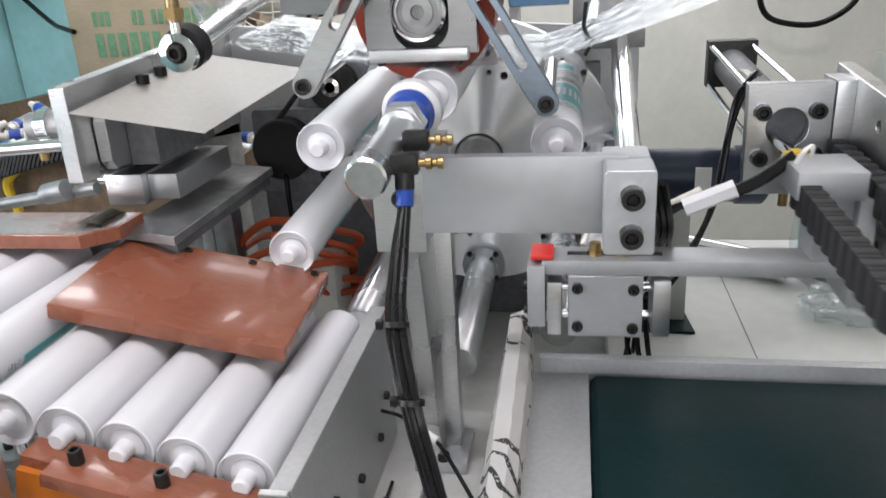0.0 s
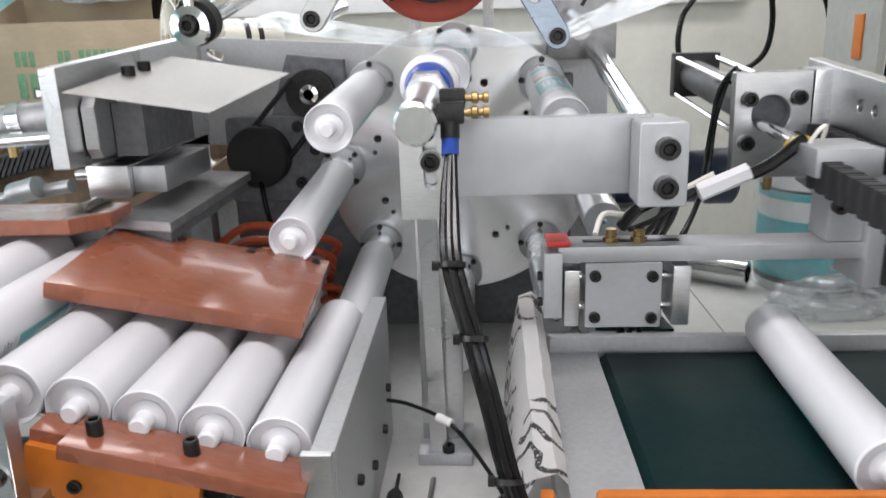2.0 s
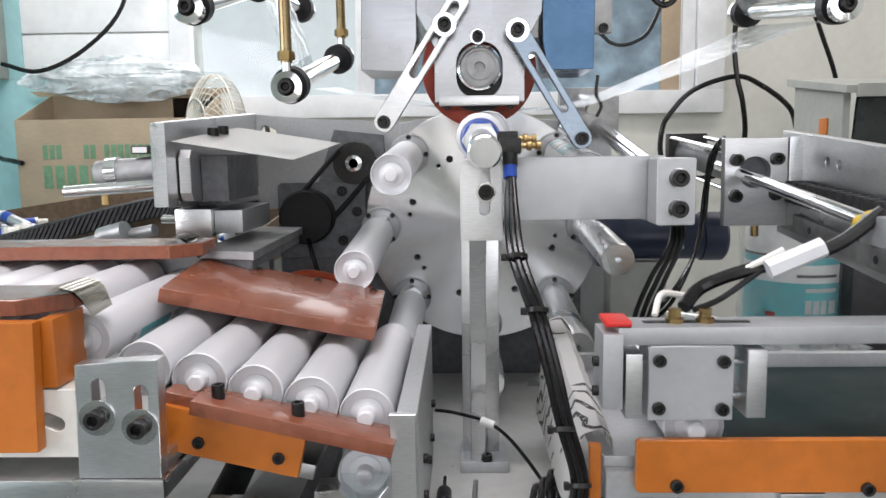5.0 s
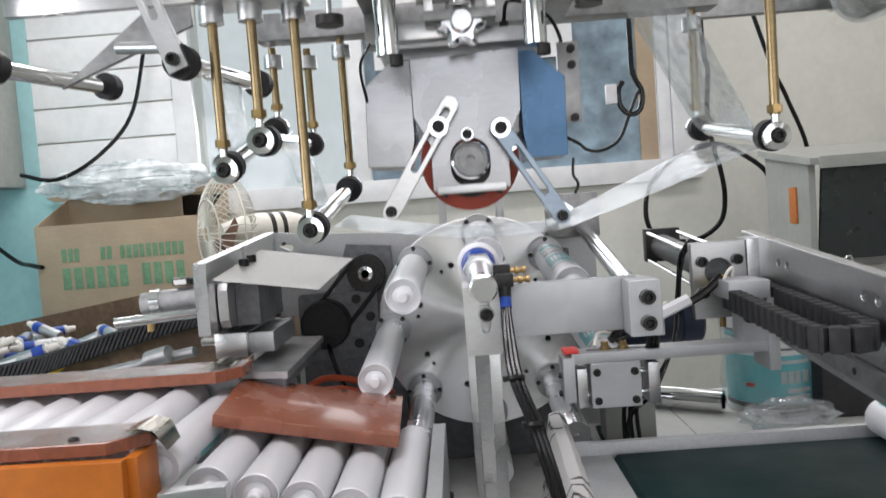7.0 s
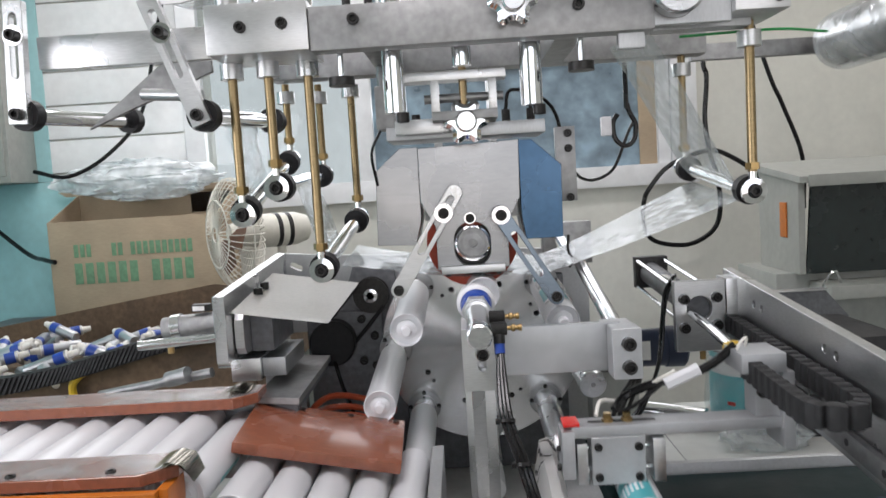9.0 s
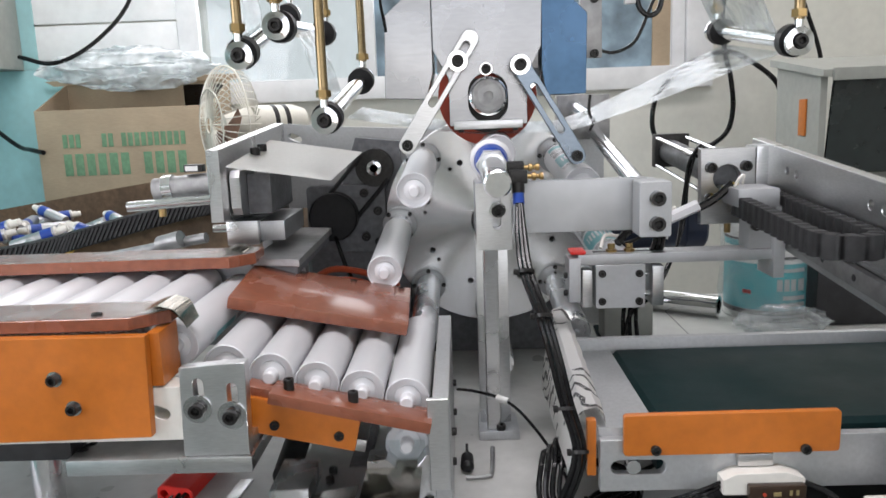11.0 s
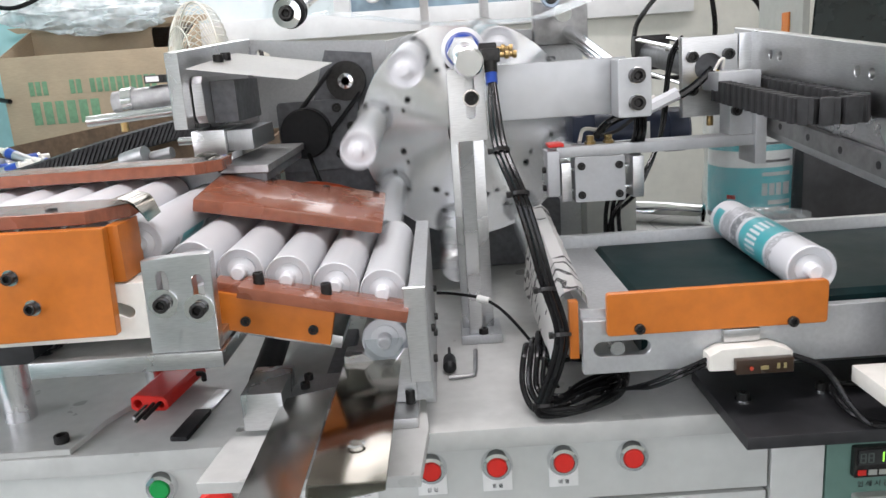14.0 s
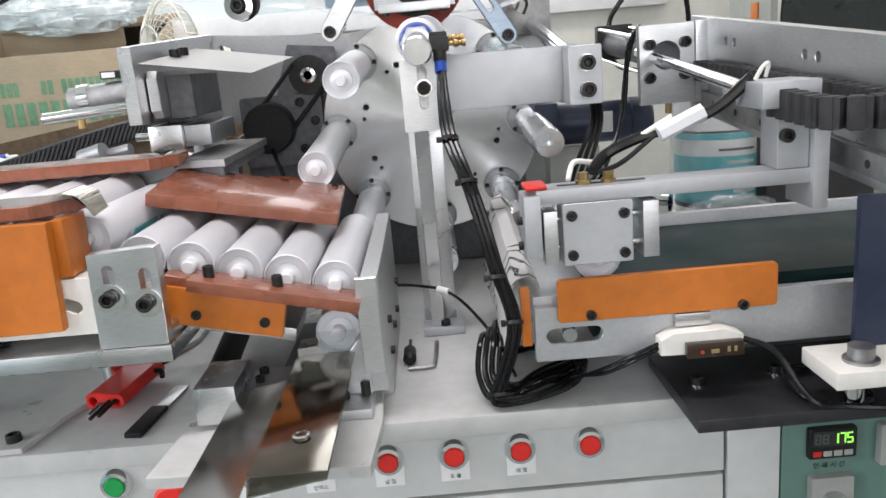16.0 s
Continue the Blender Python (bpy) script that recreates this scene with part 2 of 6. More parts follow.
def printed():
    """White cartridge plastic with a printed field on one side: a teal block, dark rows of small print."""
    m = bpy.data.materials.new("printed_cartridge")
    m.use_nodes = True
    N, L = m.node_tree.nodes, m.node_tree.links
    b = N["Principled BSDF"]
    b.inputs["Roughness"].default_value = 0.3
    tc, sp = N.new("ShaderNodeTexCoord"), N.new("ShaderNodeSeparateXYZ")
    L.new(tc.outputs["Object"], sp.inputs[0])

    def M(op, a, c, d=None):
        k = N.new("ShaderNodeMath")
        k.operation = op
        for i, v in enumerate((a, c, d)):
            if v is None:
                continue
            if isinstance(v, (int, float)):
                k.inputs[i].default_value = v
            else:
                L.new(v, k.inputs[i])
        return k.outputs[0]
    ang = M("ARCTAN2", M("MULTIPLY", sp.outputs[0], -1.0), M("MULTIPLY", sp.outputs[2], -1.0))

    def band(v, lo, hi):
        return M("MULTIPLY", M("GREATER_THAN", v, lo), M("LESS_THAN", v, hi))
    field = band(ang, -1.35, 1.35)
    y = sp.outputs[1]
    glyph = M("MULTIPLY", M("MULTIPLY", band(y, -0.172, -0.140), band(ang, -1.0, 1.0)), M("GREATER_THAN", M("SINE", M("MULTIPLY", ang, 24.0), 0.0), -0.15))
    teal = M("MULTIPLY", M("MULTIPLY", band(y, -0.200, -0.118), field), M("SUBTRACT", 1.0, glyph))
    teal2 = M("MULTIPLY", band(y, -0.040, -0.014), band(ang, -1.3, 0.2))
    n = N.new("ShaderNodeTexNoise")
    n.inputs["Scale"].default_value = 260.0
    L.new(tc.outputs["Object"], n.inputs["Vector"])
    lines = M("GREATER_THAN", M("SINE", M("MULTIPLY", y, 1500.0), 0.0), -0.1)
    speck = M("MULTIPLY", lines, M("GREATER_THAN", n.outputs[0], 0.42))
    heavy = M("MULTIPLY", band(y, -0.108, -0.086), M("MULTIPLY", band(ang, -1.3, 0.9), M("GREATER_THAN", n.outputs[0], 0.40)))
    small = M("MAXIMUM", M("MULTIPLY", speck, M("MULTIPLY", band(y, -0.222, -0.205), field)), heavy)
    small2 = M("MULTIPLY", speck, M("MULTIPLY", band(y, -0.082, -0.046), field))

    def mix(f, a, c):
        k = N.new("ShaderNodeMix")
        k.data_type = "RGBA"
        L.new(f, k.inputs["Factor"])
        if isinstance(a, tuple):
            k.inputs["A"].default_value = a
        else:
            L.new(a, k.inputs["A"])
        k.inputs["B"].default_value = c
        return k.outputs["Result"]
    c = mix(M("MAXIMUM", teal, teal2), (0.71, 0.715, 0.735, 1), (0.06, 0.40, 0.44, 1))
    c = mix(M("MAXIMUM", small, small2), c, (0.16, 0.17, 0.18, 1))
    L.new(c, b.inputs["Base Color"])
    return m


PRINT = printed()


# ---------------------------------------------------------------- building helpers
def thing(name, x, y, z, label, category, group="", kind=""):
    ob = new(name)
    ob.empty_display_size = 0.02
    ob.location = (x, y, z)
    return tagged(ob, label, category, group, kind)


def origin(ob):
    p = Vector(ob.location)
    return p + origin(ob.parent) if ob.parent else p


def smooth(me, angle=35):
    for p in me.polygons:
        p.use_smooth = True
    me.set_sharp_from_angle(angle=radians(angle))


def part(name, bm, material, parent=None, label="", local=False, kind=""):
    """Links a bmesh as one mesh object under a thing or part; its vertices are in world places unless local."""
    if parent is not None and not local:
        bm.transform(Matrix.Translation(-origin(parent)))
    bmesh.ops.recalc_face_normals(bm, faces=bm.faces)
    me = bpy.data.meshes.new(name)
    bm.to_mesh(me)
    bm.free()
    me.materials.append(material)
    smooth(me)
    ob = new(name, me)
    if parent is not None:
        ob.parent = parent
    return tagged(ob, label, kind=kind)


def piece(name, me, m, parent):
    """A further object on a shared mesh, placed in world space."""
    ob = new(name, me)
    ob.parent = parent
    ob.matrix_basis = Matrix.Translation(-origin(parent)) @ m if parent else m
    return ob


def box(x0, x1, y0, y1, z0, z1, bev=0.0008, bm=None):
    bm = bm or bmesh.new()
    vs = [bm.verts.new((x, y, z)) for x in (x0, x1) for y in (y0, y1) for z in (z0, z1)]
    fs = [bm.faces.new([vs[i] for i in f]) for f in ((0, 1, 3, 2), (4, 6, 7, 5), (0, 4, 5, 1), (2, 3, 7, 6), (0, 2, 6, 4), (1, 5, 7, 3))]
    if bev:
        bmesh.ops.bevel(bm, geom=list({e for f in fs for e in f.edges}), offset=bev, segments=2, affect="EDGES", profile=0.6)
    return bm


def cyl(p0, p1, r, seg=24, r2=None, bm=None, bev=0.0):
    bm = bm or bmesh.new()
    p0, p1 = Vector(p0), Vector(p1)
    q = (p1 - p0).to_track_quat("Z", "Y").to_matrix().to_4x4()
    m = Matrix.Translation((p0 + p1) / 2) @ q
    g = bmesh.ops.create_cone(bm, cap_ends=True, segments=seg, radius1=r, radius2=r if r2 is None else r2, depth=(p1 - p0).length, matrix=m)
    if bev:
        es = {e for v in g["verts"] for e in v.link_edges if any(len(f.verts) > 4 for f in e.link_faces)}
        bmesh.ops.bevel(bm, geom=list(es), offset=bev, segments=2, affect="EDGES")
    return bm


def lathe(prof, seg=32, m=None, bm=None):
    """Turns (radius, height) pairs round z; equal end radii make a ring, other open ends are capped."""
    bm = bm or bmesh.new()
    m = m or Matrix()
    rings = []
    for r, h in prof:
        rings.append([bm.verts.new(m @ Vector((r * math.cos(2 * math.pi * k / seg), r * math.sin(2 * math.pi * k / seg), h))) for k in range(seg)] if r > 1e-6 else [bm.verts.new(m @ Vector((0, 0, h)))])
    for a, c in zip(rings, rings[1:]):
        for k in range(seg):
            j = (k + 1) % seg
            if len(a) == 1 and len(c) == 1:
                continue
            vs = [a[0], c[k], c[j]] if len(a) == 1 else [a[k], a[j], c[0]] if len(c) == 1 else [a[k], a[j], c[j], c[k]]
            bm.faces.new(vs)
    if len(prof) > 2 and abs(prof[0][0] - prof[-1][0]) < 1e-6 and prof[0][0] > 1e-6:
        a, c = rings[-1], rings[0]
        for k in range(seg):
            bm.faces.new((a[k], a[(k + 1) % seg], c[(k + 1) % seg], c[k]))
    else:
        for ring in (rings[0], rings[-1]):
            if len(ring) > 1:
                bm.faces.new(ring)
    return bm


ALONG = {"y": Matrix.Rotation(radians(90), 4, "X"), "x": Matrix.Rotation(radians(90), 4, "Y"), "z": Matrix()}  # lathe axis: y means towards the camera


def slab(outer, a0, a1, axis="y", holes=(), bm=None, bev=0.0007):
    """A plate: outline (and holes) in the two other axes, thickness from a0 to a1 along axis."""
    bm = bm or bmesh.new()
    loops, edges = [], []
    for pts in (outer, *holes):
        vs = [bm.verts.new((p[0], a0, p[1]) if axis == "y" else (a0, p[0], p[1]) if axis == "x" else (p[0], p[1], a0)) for p in pts]
        edges += [bm.edges.new((vs[i], vs[(i + 1) % len(vs)])) for i in range(len(vs))]
    g = bmesh.ops.triangle_fill(bm, use_beauty=True, use_dissolve=not holes, edges=edges)
    faces = [f for f in g["geom"] if isinstance(f, bmesh.types.BMFace)]
    d = a1 - a0
    e = bmesh.ops.extrude_face_region(bm, geom=faces)
    vec = {"y": (0, d, 0), "x": (d, 0, 0), "z": (0, 0, d)}[axis]
    bmesh.ops.translate(bm, vec=vec, verts=[v for v in e["geom"] if isinstance(v, bmesh.types.BMVert)])
    if bev:
        bmesh.ops.recalc_face_normals(bm, faces=bm.faces)
        es = [x for x in bm.edges if len(x.link_faces) == 2 and x.calc_face_angle(0) > 1.2]
        bmesh.ops.bevel(bm, geom=es, offset=bev, segments=1, affect="EDGES", clamp_overlap=True)
    return bm


def circle(x, z, r, n=20):
    return [(x + r * math.cos(2 * math.pi * k / n), z + r * math.sin(2 * math.pi * k / n)) for k in range(n)]


def stadium(x0, z0, x1, z1, r, n=8):
    """Outline of a slot or link from one end's centre to the other's."""
    a = math.atan2(z1 - z0, x1 - x0)
    out = [(x1 + r * math.cos(a - math.pi / 2 + math.pi * k / n), z1 + r * math.sin(a - math.pi / 2 + math.pi * k / n)) for k in range(n + 1)]
    return out + [(x0 + r * math.cos(a + math.pi / 2 + math.pi * k / n), z0 + r * math.sin(a + math.pi / 2 + math.pi * k / n)) for k in range(n + 1)]


def rounded(x0, x1, z0, z1, r, n=4):
    out = []
    for cx, cz, a in ((x1 - r, z0 + r, -90), (x1 - r, z1 - r, 0), (x0 + r, z1 - r, 90), (x0 + r, z0 + r, 180)):
        out += [(cx + r * math.cos(radians(a + 90 * k / n)), cz + r * math.sin(radians(a + 90 * k / n))) for k in range(n + 1)]
    return out


def spline(pts, per=6):
    P = [Vector(p) for p in pts]
    P = [P[0] * 2 - P[1]] + P + [P[-1] * 2 - P[-2]]
    out = []
    for i in range(1, len(P) - 2):
        a, b, c, d = P[i - 1:i + 3]
        for k in range(per):
            t = k / per
            out.append(0.5 * (2 * b + (c - a) * t + (2 * a - 5 * b + 4 * c - d) * t * t + (3 * b - a - 3 * c + d) * t ** 3))
    return out + [P[-2]]


def hose(pts, r, seg=8, per=6, bm=None):
    """A round cable or hose through the given points."""
    bm = bm or bmesh.new()
    pts = spline(pts, per)
    rings, up = [], Vector((0.13, 0.21, 0.97))
    for i, p in enumerate(pts):
        t = (pts[min(i + 1, len(pts) - 1)] - pts[max(i - 1, 0)]).normalized()
        s = t.cross(up)
        s = s.normalized() if s.length > 1e-4 else t.orthogonal().normalized()
        u = s.cross(t).normalized()
        up = u
        rings.append([bm.verts.new(p + r * (s * math.cos(2 * math.pi * k / seg) + u * math.sin(2 * math.pi * k / seg))) for k in range(seg)])
    for a, c in zip(rings, rings[1:]):
        for k in range(seg):
            bm.faces.new((a[k], a[(k + 1) % seg], c[(k + 1) % seg], c[k]))
    bm.faces.new(rings[0][::-1]), bm.faces.new(rings[-1])
    return bm


def ribbon(a, c, thick=0.0006):
    """A thin band between two lines of points."""
    bm = bmesh.new()
    A, C = spline(a, 6), spline(c, 6)
    for off in (0, thick):
        va, vc = [bm.verts.new(p + Vector((0, 0, off))) for p in A], [bm.verts.new(p + Vector((0, 0, off))) for p in C]
        for i in range(len(A) - 1):
            bm.faces.new((va[i], va[i + 1], vc[i + 1], vc[i]))
    return bm


# a socket-head screw, shared by all: radius 1, head height 1, its axis to the camera side (-y)
def screw_mesh():
    bm = lathe([(1, 0), (1, 0.9), (0.92, 1.0), (0.6, 1.0), (0.56, 0.96)], 18, ALONG["y"])
    hx = [(0.52 * math.cos(math.pi / 3 * k), 0.52 * math.sin(math.pi / 3 * k)) for k in range(6)]
    top = [bm.verts.new((a, -0.97, c)) for a, c in hx]
    low = [bm.verts.new((a, -0.45, c)) for a, c in hx]
    for k in range(6):
        bm.faces.new((top[k], top[(k + 1) % 6], low[(k + 1) % 6], low[k]))
    bm.faces.new(low)
    bm.faces.ensure_lookup_table()
    for f in list(bm.faces):
        if len(f.verts) == 18 and all(abs(v.co.y + 0.96) < 0.01 for v in f.verts):
            bm.faces.remove(f)
    me = bpy.data.meshes.new("screw")
    bm.to_mesh(me), bm.free()
    me.materials.append(DARK)
    smooth(me, 30)
    return me


SCREW = screw_mesh()
bmw = lathe([(0.55, 0), (1, 0), (1, 0.16), (0.55, 0.16)], 20, ALONG["y"])
WASHER = bpy.data.meshes.new("washer")
bmw.to_mesh(WASHER), bmw.free()
WASHER.materials.append(CHROME)
smooth(WASHER)
FACE = {"-y": Matrix(), "x": Matrix.Rotation(radians(90), 4, "Z"), "-x": Matrix.Rotation(radians(-90), 4, "Z"), "z": Matrix.Rotation(radians(-90), 4, "X"), "y": Matrix.Rotation(radians(180), 4, "Z"), "-z": Matrix.Rotation(radians(90), 4, "X")}


def screw(parent, x, y, z, r=0.0065, h=None, face="-y", washer=0.0, spin=None):
    h = h or r * 1.15
    m = Matrix.Translation((x, y, z)) @ (spin or Matrix()) @ FACE[face]
    if washer:
        piece("washer", WASHER, m @ Matrix.Diagonal((washer, 0.012, washer, 1)), parent)
        m = m @ Matrix.Translation((0, -0.0018, 0))
    return piece("screw", SCREW, m @ Matrix.Diagonal((r, h, r, 1)), parent)


def boxes(parent, name, rows, material, bev=0.0008, label=""):
    for r in rows:
        part(name, box(*r, bev=bev), material, parent, label)


def words(parent, text, m, size, material, name="lettering", squeeze=1.0):
    c = bpy.data.curves.new(name, "FONT")
    c.body, c.size, c.align_x, c.align_y, c.extrude = text, size, "CENTER", "CENTER", 0.0002
    c.materials.append(material)
    tmp = bpy.data.objects.new(name, c)
    me = bpy.data.meshes.new_from_object(tmp)
    bpy.data.objects.remove(tmp)
    ob = new(name, me)
    ob.parent = parent
    ob.matrix_basis = Matrix.Translation(-origin(parent)) @ m @ Matrix.Diagonal((squeeze, 1, 1, 1))
    return ob


# ---------------------------------------------------------------- room
def setting(name, bm, material, label=""):
    ob = part(name, bm, material)
    return tagged(ob, label or name.replace("_", " "), "", "", "structure")


setting("floor", box(-2.6, 2.6, -2.8, 3.4, -0.1, 0, 0), FLOORM, "grey painted concrete floor")
setting("ceiling", box(-2.6, 2.6, -2.8, 3.4, 2.9, 3.0, 0), WALLW, "plain white ceiling")
WIN = (-1.35, 0.80, 1.535, 2.55)  # the window in the back wall: x0, x1, sill, head
wall = setting("wall_north", slab([(-2.6, 0), (2.6, 0), (2.6, 2.9), (-2.6, 2.9)], 3.2, 3.4, "y", [[(WIN[0], WIN[2]), (WIN[1], WIN[2]), (WIN[1], WIN[3]), (WIN[0], WIN[3])]], bev=0), WALLW, "off-white painted wall with a window")
# the hole is out of view, added for the side fill light
setting("wall_west", slab([(-2.8, 0), (3.2, 0), (3.2, 2.9), (-2.8, 2.9)], -2.6, -2.44, "x", [[(-1.8, 1.0), (0.6, 1.0), (0.6, 2.4), (-1.8, 2.4)]], bev=0), WALLT, "pale teal painted side wall")
setting("wall_east", box(2.45, 2.6, -2.8, 3.2, 0, 2.9, 0), WALLW, "off-white painted wall")
# unseen wall; its opening is added to hold the front fill light
setting("wall_south", slab([(-2.44, 0), (2.45, 0), (2.45, 2.9), (-2.44, 2.9)], -2.8, -2.68, "y", [[(-0.9, 1.1), (2.1, 1.1), (2.1, 2.45), (-0.9, 2.45)]], bev=0), WALLW, "off-white painted wall with an unseen opening added for light")

# white boarding on the back wall left of the middle
siding = tagged(new("siding"), "white horizontal boards on the back wall", "siding", "", "structure")
for k in range(9):
    z0 = 1.50 + k * 0.155
    part("board", box(-2.43, -1.42, 3.178, 3.199, z0 + 0.004, z0 + 0.151, 0.003), SIDING, siding)
part("teal_panel", box(-2.43, -1.95, 3.17, 3.1775, 0.0, 1.62, 0.002), WALLT, siding, "pale teal wall panel")
part("teal_panel", box(-2.43, -2.05, 3.17, 3.1775, 1.621, 2.89, 0.002), WALLT, siding, "pale teal wall panel")

window = tagged(new("window_1"), "wide white window, one pane covered in hazy blue film", "window", "", "structure")
boxes(window, "window_frame", ((WIN[0] - 0.06, 0.915, 3.15, 3.197, WIN[2] - 0.095, WIN[2]), (WIN[0] - 0.06, 0.915, 3.15, 3.197, WIN[3] - 0.05, WIN[3]),
      (WIN[0] - 0.06, WIN[0] + 0.03, 3.152, 3.195, WIN[2], WIN[3] - 0.05), (-0.62, -0.55, 3.152, 3.195, WIN[2], WIN[3] - 0.05), (0.80, 0.915, 3.152, 3.195, WIN[2], WIN[3] - 0.05), (0.742, 0.797, 3.172, 3.196, WIN[2], WIN[3] - 0.05)), FRAMEW, 0.003)
part("tan_strip", box(0.66, 0.738, 3.185, 3.1995, WIN[2], WIN[3] - 0.051, 0.002), CARD, window, "tan wooden strip")
part("pane", box(-0.55, 0.74, 3.20, 3.206, WIN[2], WIN[3], 0), HAZY, window, "blue-grey filmed pane")
g = part("pane", box(WIN[0], -0.6, 3.20, 3.206, WIN[2], WIN[3], 0), ACRYL, window, "clear bright pane")
g.visible_shadow = False
part("blind", box(-0.50, 0.38, 3.165, 3.168, 2.02, 2.5, 0), FRAMEW, window, "white roller blind, half drawn")
setting("backdrop", box(-3.5, 2.0, 4.2, 4.22, 0.5, 4.2, 0), DAY, "bright outdoors beyond the window")

# ---------------------------------------------------------------- machine body
body = thing("machine_cabinet", -0.2, 0.9, 0, "off-white steel machine cabinet with push buttons along its front", "machine")
part("cabinet_body", box(-1.05, 0.162, 0.555, 1.45, 0.05, 0.862, 0.003), PAINT, body)
part("front_panel", box(-1.05, 0.160, 0.538, 0.553, 0.795, 0.868, 0.002), PAINT, body)
part("lower_panel", box(-1.05, 0.160, 0.540, 0.553, 0.10, 0.789, 0.002), PAINT, body)
part("corner_post", box(0.164, 0.226, 0.538, 0.60, 0.05, 0.86, 0.002), PAINT, body)
part("control_panel", box(0.228, 0.62, 0.538, 0.60, 0.05, 0.862, 0.002), PANELGREEN, body, "grey-green control panel")
part("cabinet_side", box(0.164, 0.62, 0.602, 1.45, 0.05, 0.862, 0.002), PANELGREEN, body)
part("table_top", box(-1.06, 0.66, 0.522, 1.46, 0.874, 0.9, 0.004), TABLE, body, "grey painted table top")
part("raised_plate", slab([(-1.05, 0.525), (-0.637, 0.525), (-0.625, 0.60), (-0.53, 0.85), (-0.53, 1.1), (-1.05, 1.1)], 0.9005, 0.908, "z"), TABLE, body)
screw(body, -0.655, 0.545, 0.908, 0.0085, 0.009, "z")
for x in (-0.90, -0.70):
    screw(body, x, 0.78, 0.908, 0.0075, 0.008, "z")

PX = {"hoil": -0.39, "index": -0.312, "in": -0.231, "out": -0.155, "heat": -0.078, "last": 0.002}


def button(x, z, cap, text):
    b = thing("push_button", x, 0.538, z, ("green" if cap is GREENB else "red") + " round push button in a chrome ring on the front panel", "button", "panel buttons")
    m = Matrix.Translation((x, 0.538, z)) @ ALONG["y"]
    part("ring", lathe([(0.0185, 0), (0.0185, 0.004), (0.0165, 0.009), (0.0125, 0.010), (0.0122, 0.004), (0.0, 0.004)], 32, m), CHROME, b)
    part("cap", lathe([(0.0116, 0.003), (0.0116, 0.0105), (0.0105, 0.0122), (0.0, 0.0126)], 28, m), cap, b)
    if text:
        part("label_plate", box(x - 0.017, x + 0.017, 0.5355, 0.5378, z - 0.034, z - 0.0085, 0.0004), PAPER, b, "white plate with black Korean letters")
        t = words(b, text, Matrix.Translation((x, 0.5352, z - 0.028)) @ Matrix.Rotation(radians(90), 4, "X"), 0.0062, INKB)
    return b


for key, text in (("hoil", "호 일"), ("index", "인덱스"), ("in", "삽 입"), ("out", "토 출"), ("heat", "예 열"), ("last", "")):
    button(PX[key], 0.848, RED, text)
button(-0.545, 0.848, GREENB, "")
stop = thing("emergency_stop", -0.474, 0.538, 0.84, "red mushroom emergency stop on the front panel", "button")
part("stem", cyl((-0.474, 0.538, 0.838), (-0.474, 0.515, 0.838), 0.011), DARK, stop)
part("mushroom", lathe([(0.012, 0), (0.019, 0.003), (0.02, 0.008), (0.016, 0.013), (0, 0.0145)], 28, Matrix.Translation((-0.474, 0.515, 0.838)) @ ALONG["y"]), RED, stop)
part("label_plate", box(-0.492, -0.456, 0.5355, 0.5378, 0.806, 0.822, 0.0004), PAPER, stop)
words(stop, "정 지", Matrix.Translation((-0.474, 0.5352, 0.813)) @ Matrix.Rotation(radians(90), 4, "X"), 0.0085, INKB)

ctl = thing("temperature_controller", 0.284, 0.538, 0.82, "small black temperature controller with a green digital display", "controller")
part("bezel", slab(rounded(0.256, 0.312, 0.803, 0.842, 0.003), 0.530, 0.538, "y"), DARK, ctl)
part("screen", box(0.260, 0.308, 0.5285, 0.5298, 0.820, 0.839, 0), BLACKPLATE, ctl)
SEG = {"1": "bc", "7": "abc", "5": "afgcd", "8": "abcdefg"}


def digit(ch, x, z, h, material):
    w, t = h * 0.5, h * 0.12
    spots = {"a": (0, h, w, t), "d": (0, 0, w, t), "g": (0, h / 2, w, t), "f": (-w / 2, h * 0.75, t, h / 2), "b": (w / 2, h * 0.75, t, h / 2), "e": (-w / 2, h * 0.25, t, h / 2), "c": (w / 2, h * 0.25, t, h / 2)}
    bm = bmesh.new()
    for s in SEG[ch]:
        cx, cz, sx, sz = spots[s]
        box(x + cx - sx / 2, x + cx + sx / 2, 0.5278, 0.5284, z + cz - sz / 2, z + cz + sz / 2, 0, bm)
    part("digit", bm, material, ctl)


for k, ch in enumerate("175"):
    digit(ch, 0.2855 + k * 0.0085, 0.8235, 0.012, LEDG)
for k in range(2):
    digit("8", 0.2655 + k * 0.009, 0.8235, 0.011, LEDD)
for k, material in enumerate((RED, GREYBOX, GREYBOX, GREYBOX)):
    part("key", box(0.2605 + k * 0.0122, 0.2705 + k * 0.0122, 0.5285, 0.5298, 0.8065, 0.8135, 0.0008), material, ctl)
words(body, "인 쇄 시 간", Matrix.Translation((0.284, 0.5372, 0.790)) @ Matrix.Rotation(radians(90), 4, "X"), 0.0085, INKB)
tm = thing("timer_dial", 0.284, 0.538, 0.755, "square grey timer with a round knob on the control panel", "timer")
part("housing", slab(rounded(0.259, 0.309, 0.728, 0.780, 0.003), 0.526, 0.538, "y"), GREYBOX, tm)
part("knob", lathe([(0.015, 0), (0.014, 0.012), (0.012, 0.014), (0, 0.014)], 28, Matrix.Translation((0.284, 0.526, 0.748)) @ ALONG["y"]), ALU, tm)
sw = thing("timer_dial", 0.36, 0.538, 0.82, "square grey timer with a round knob on the control panel", "timer")
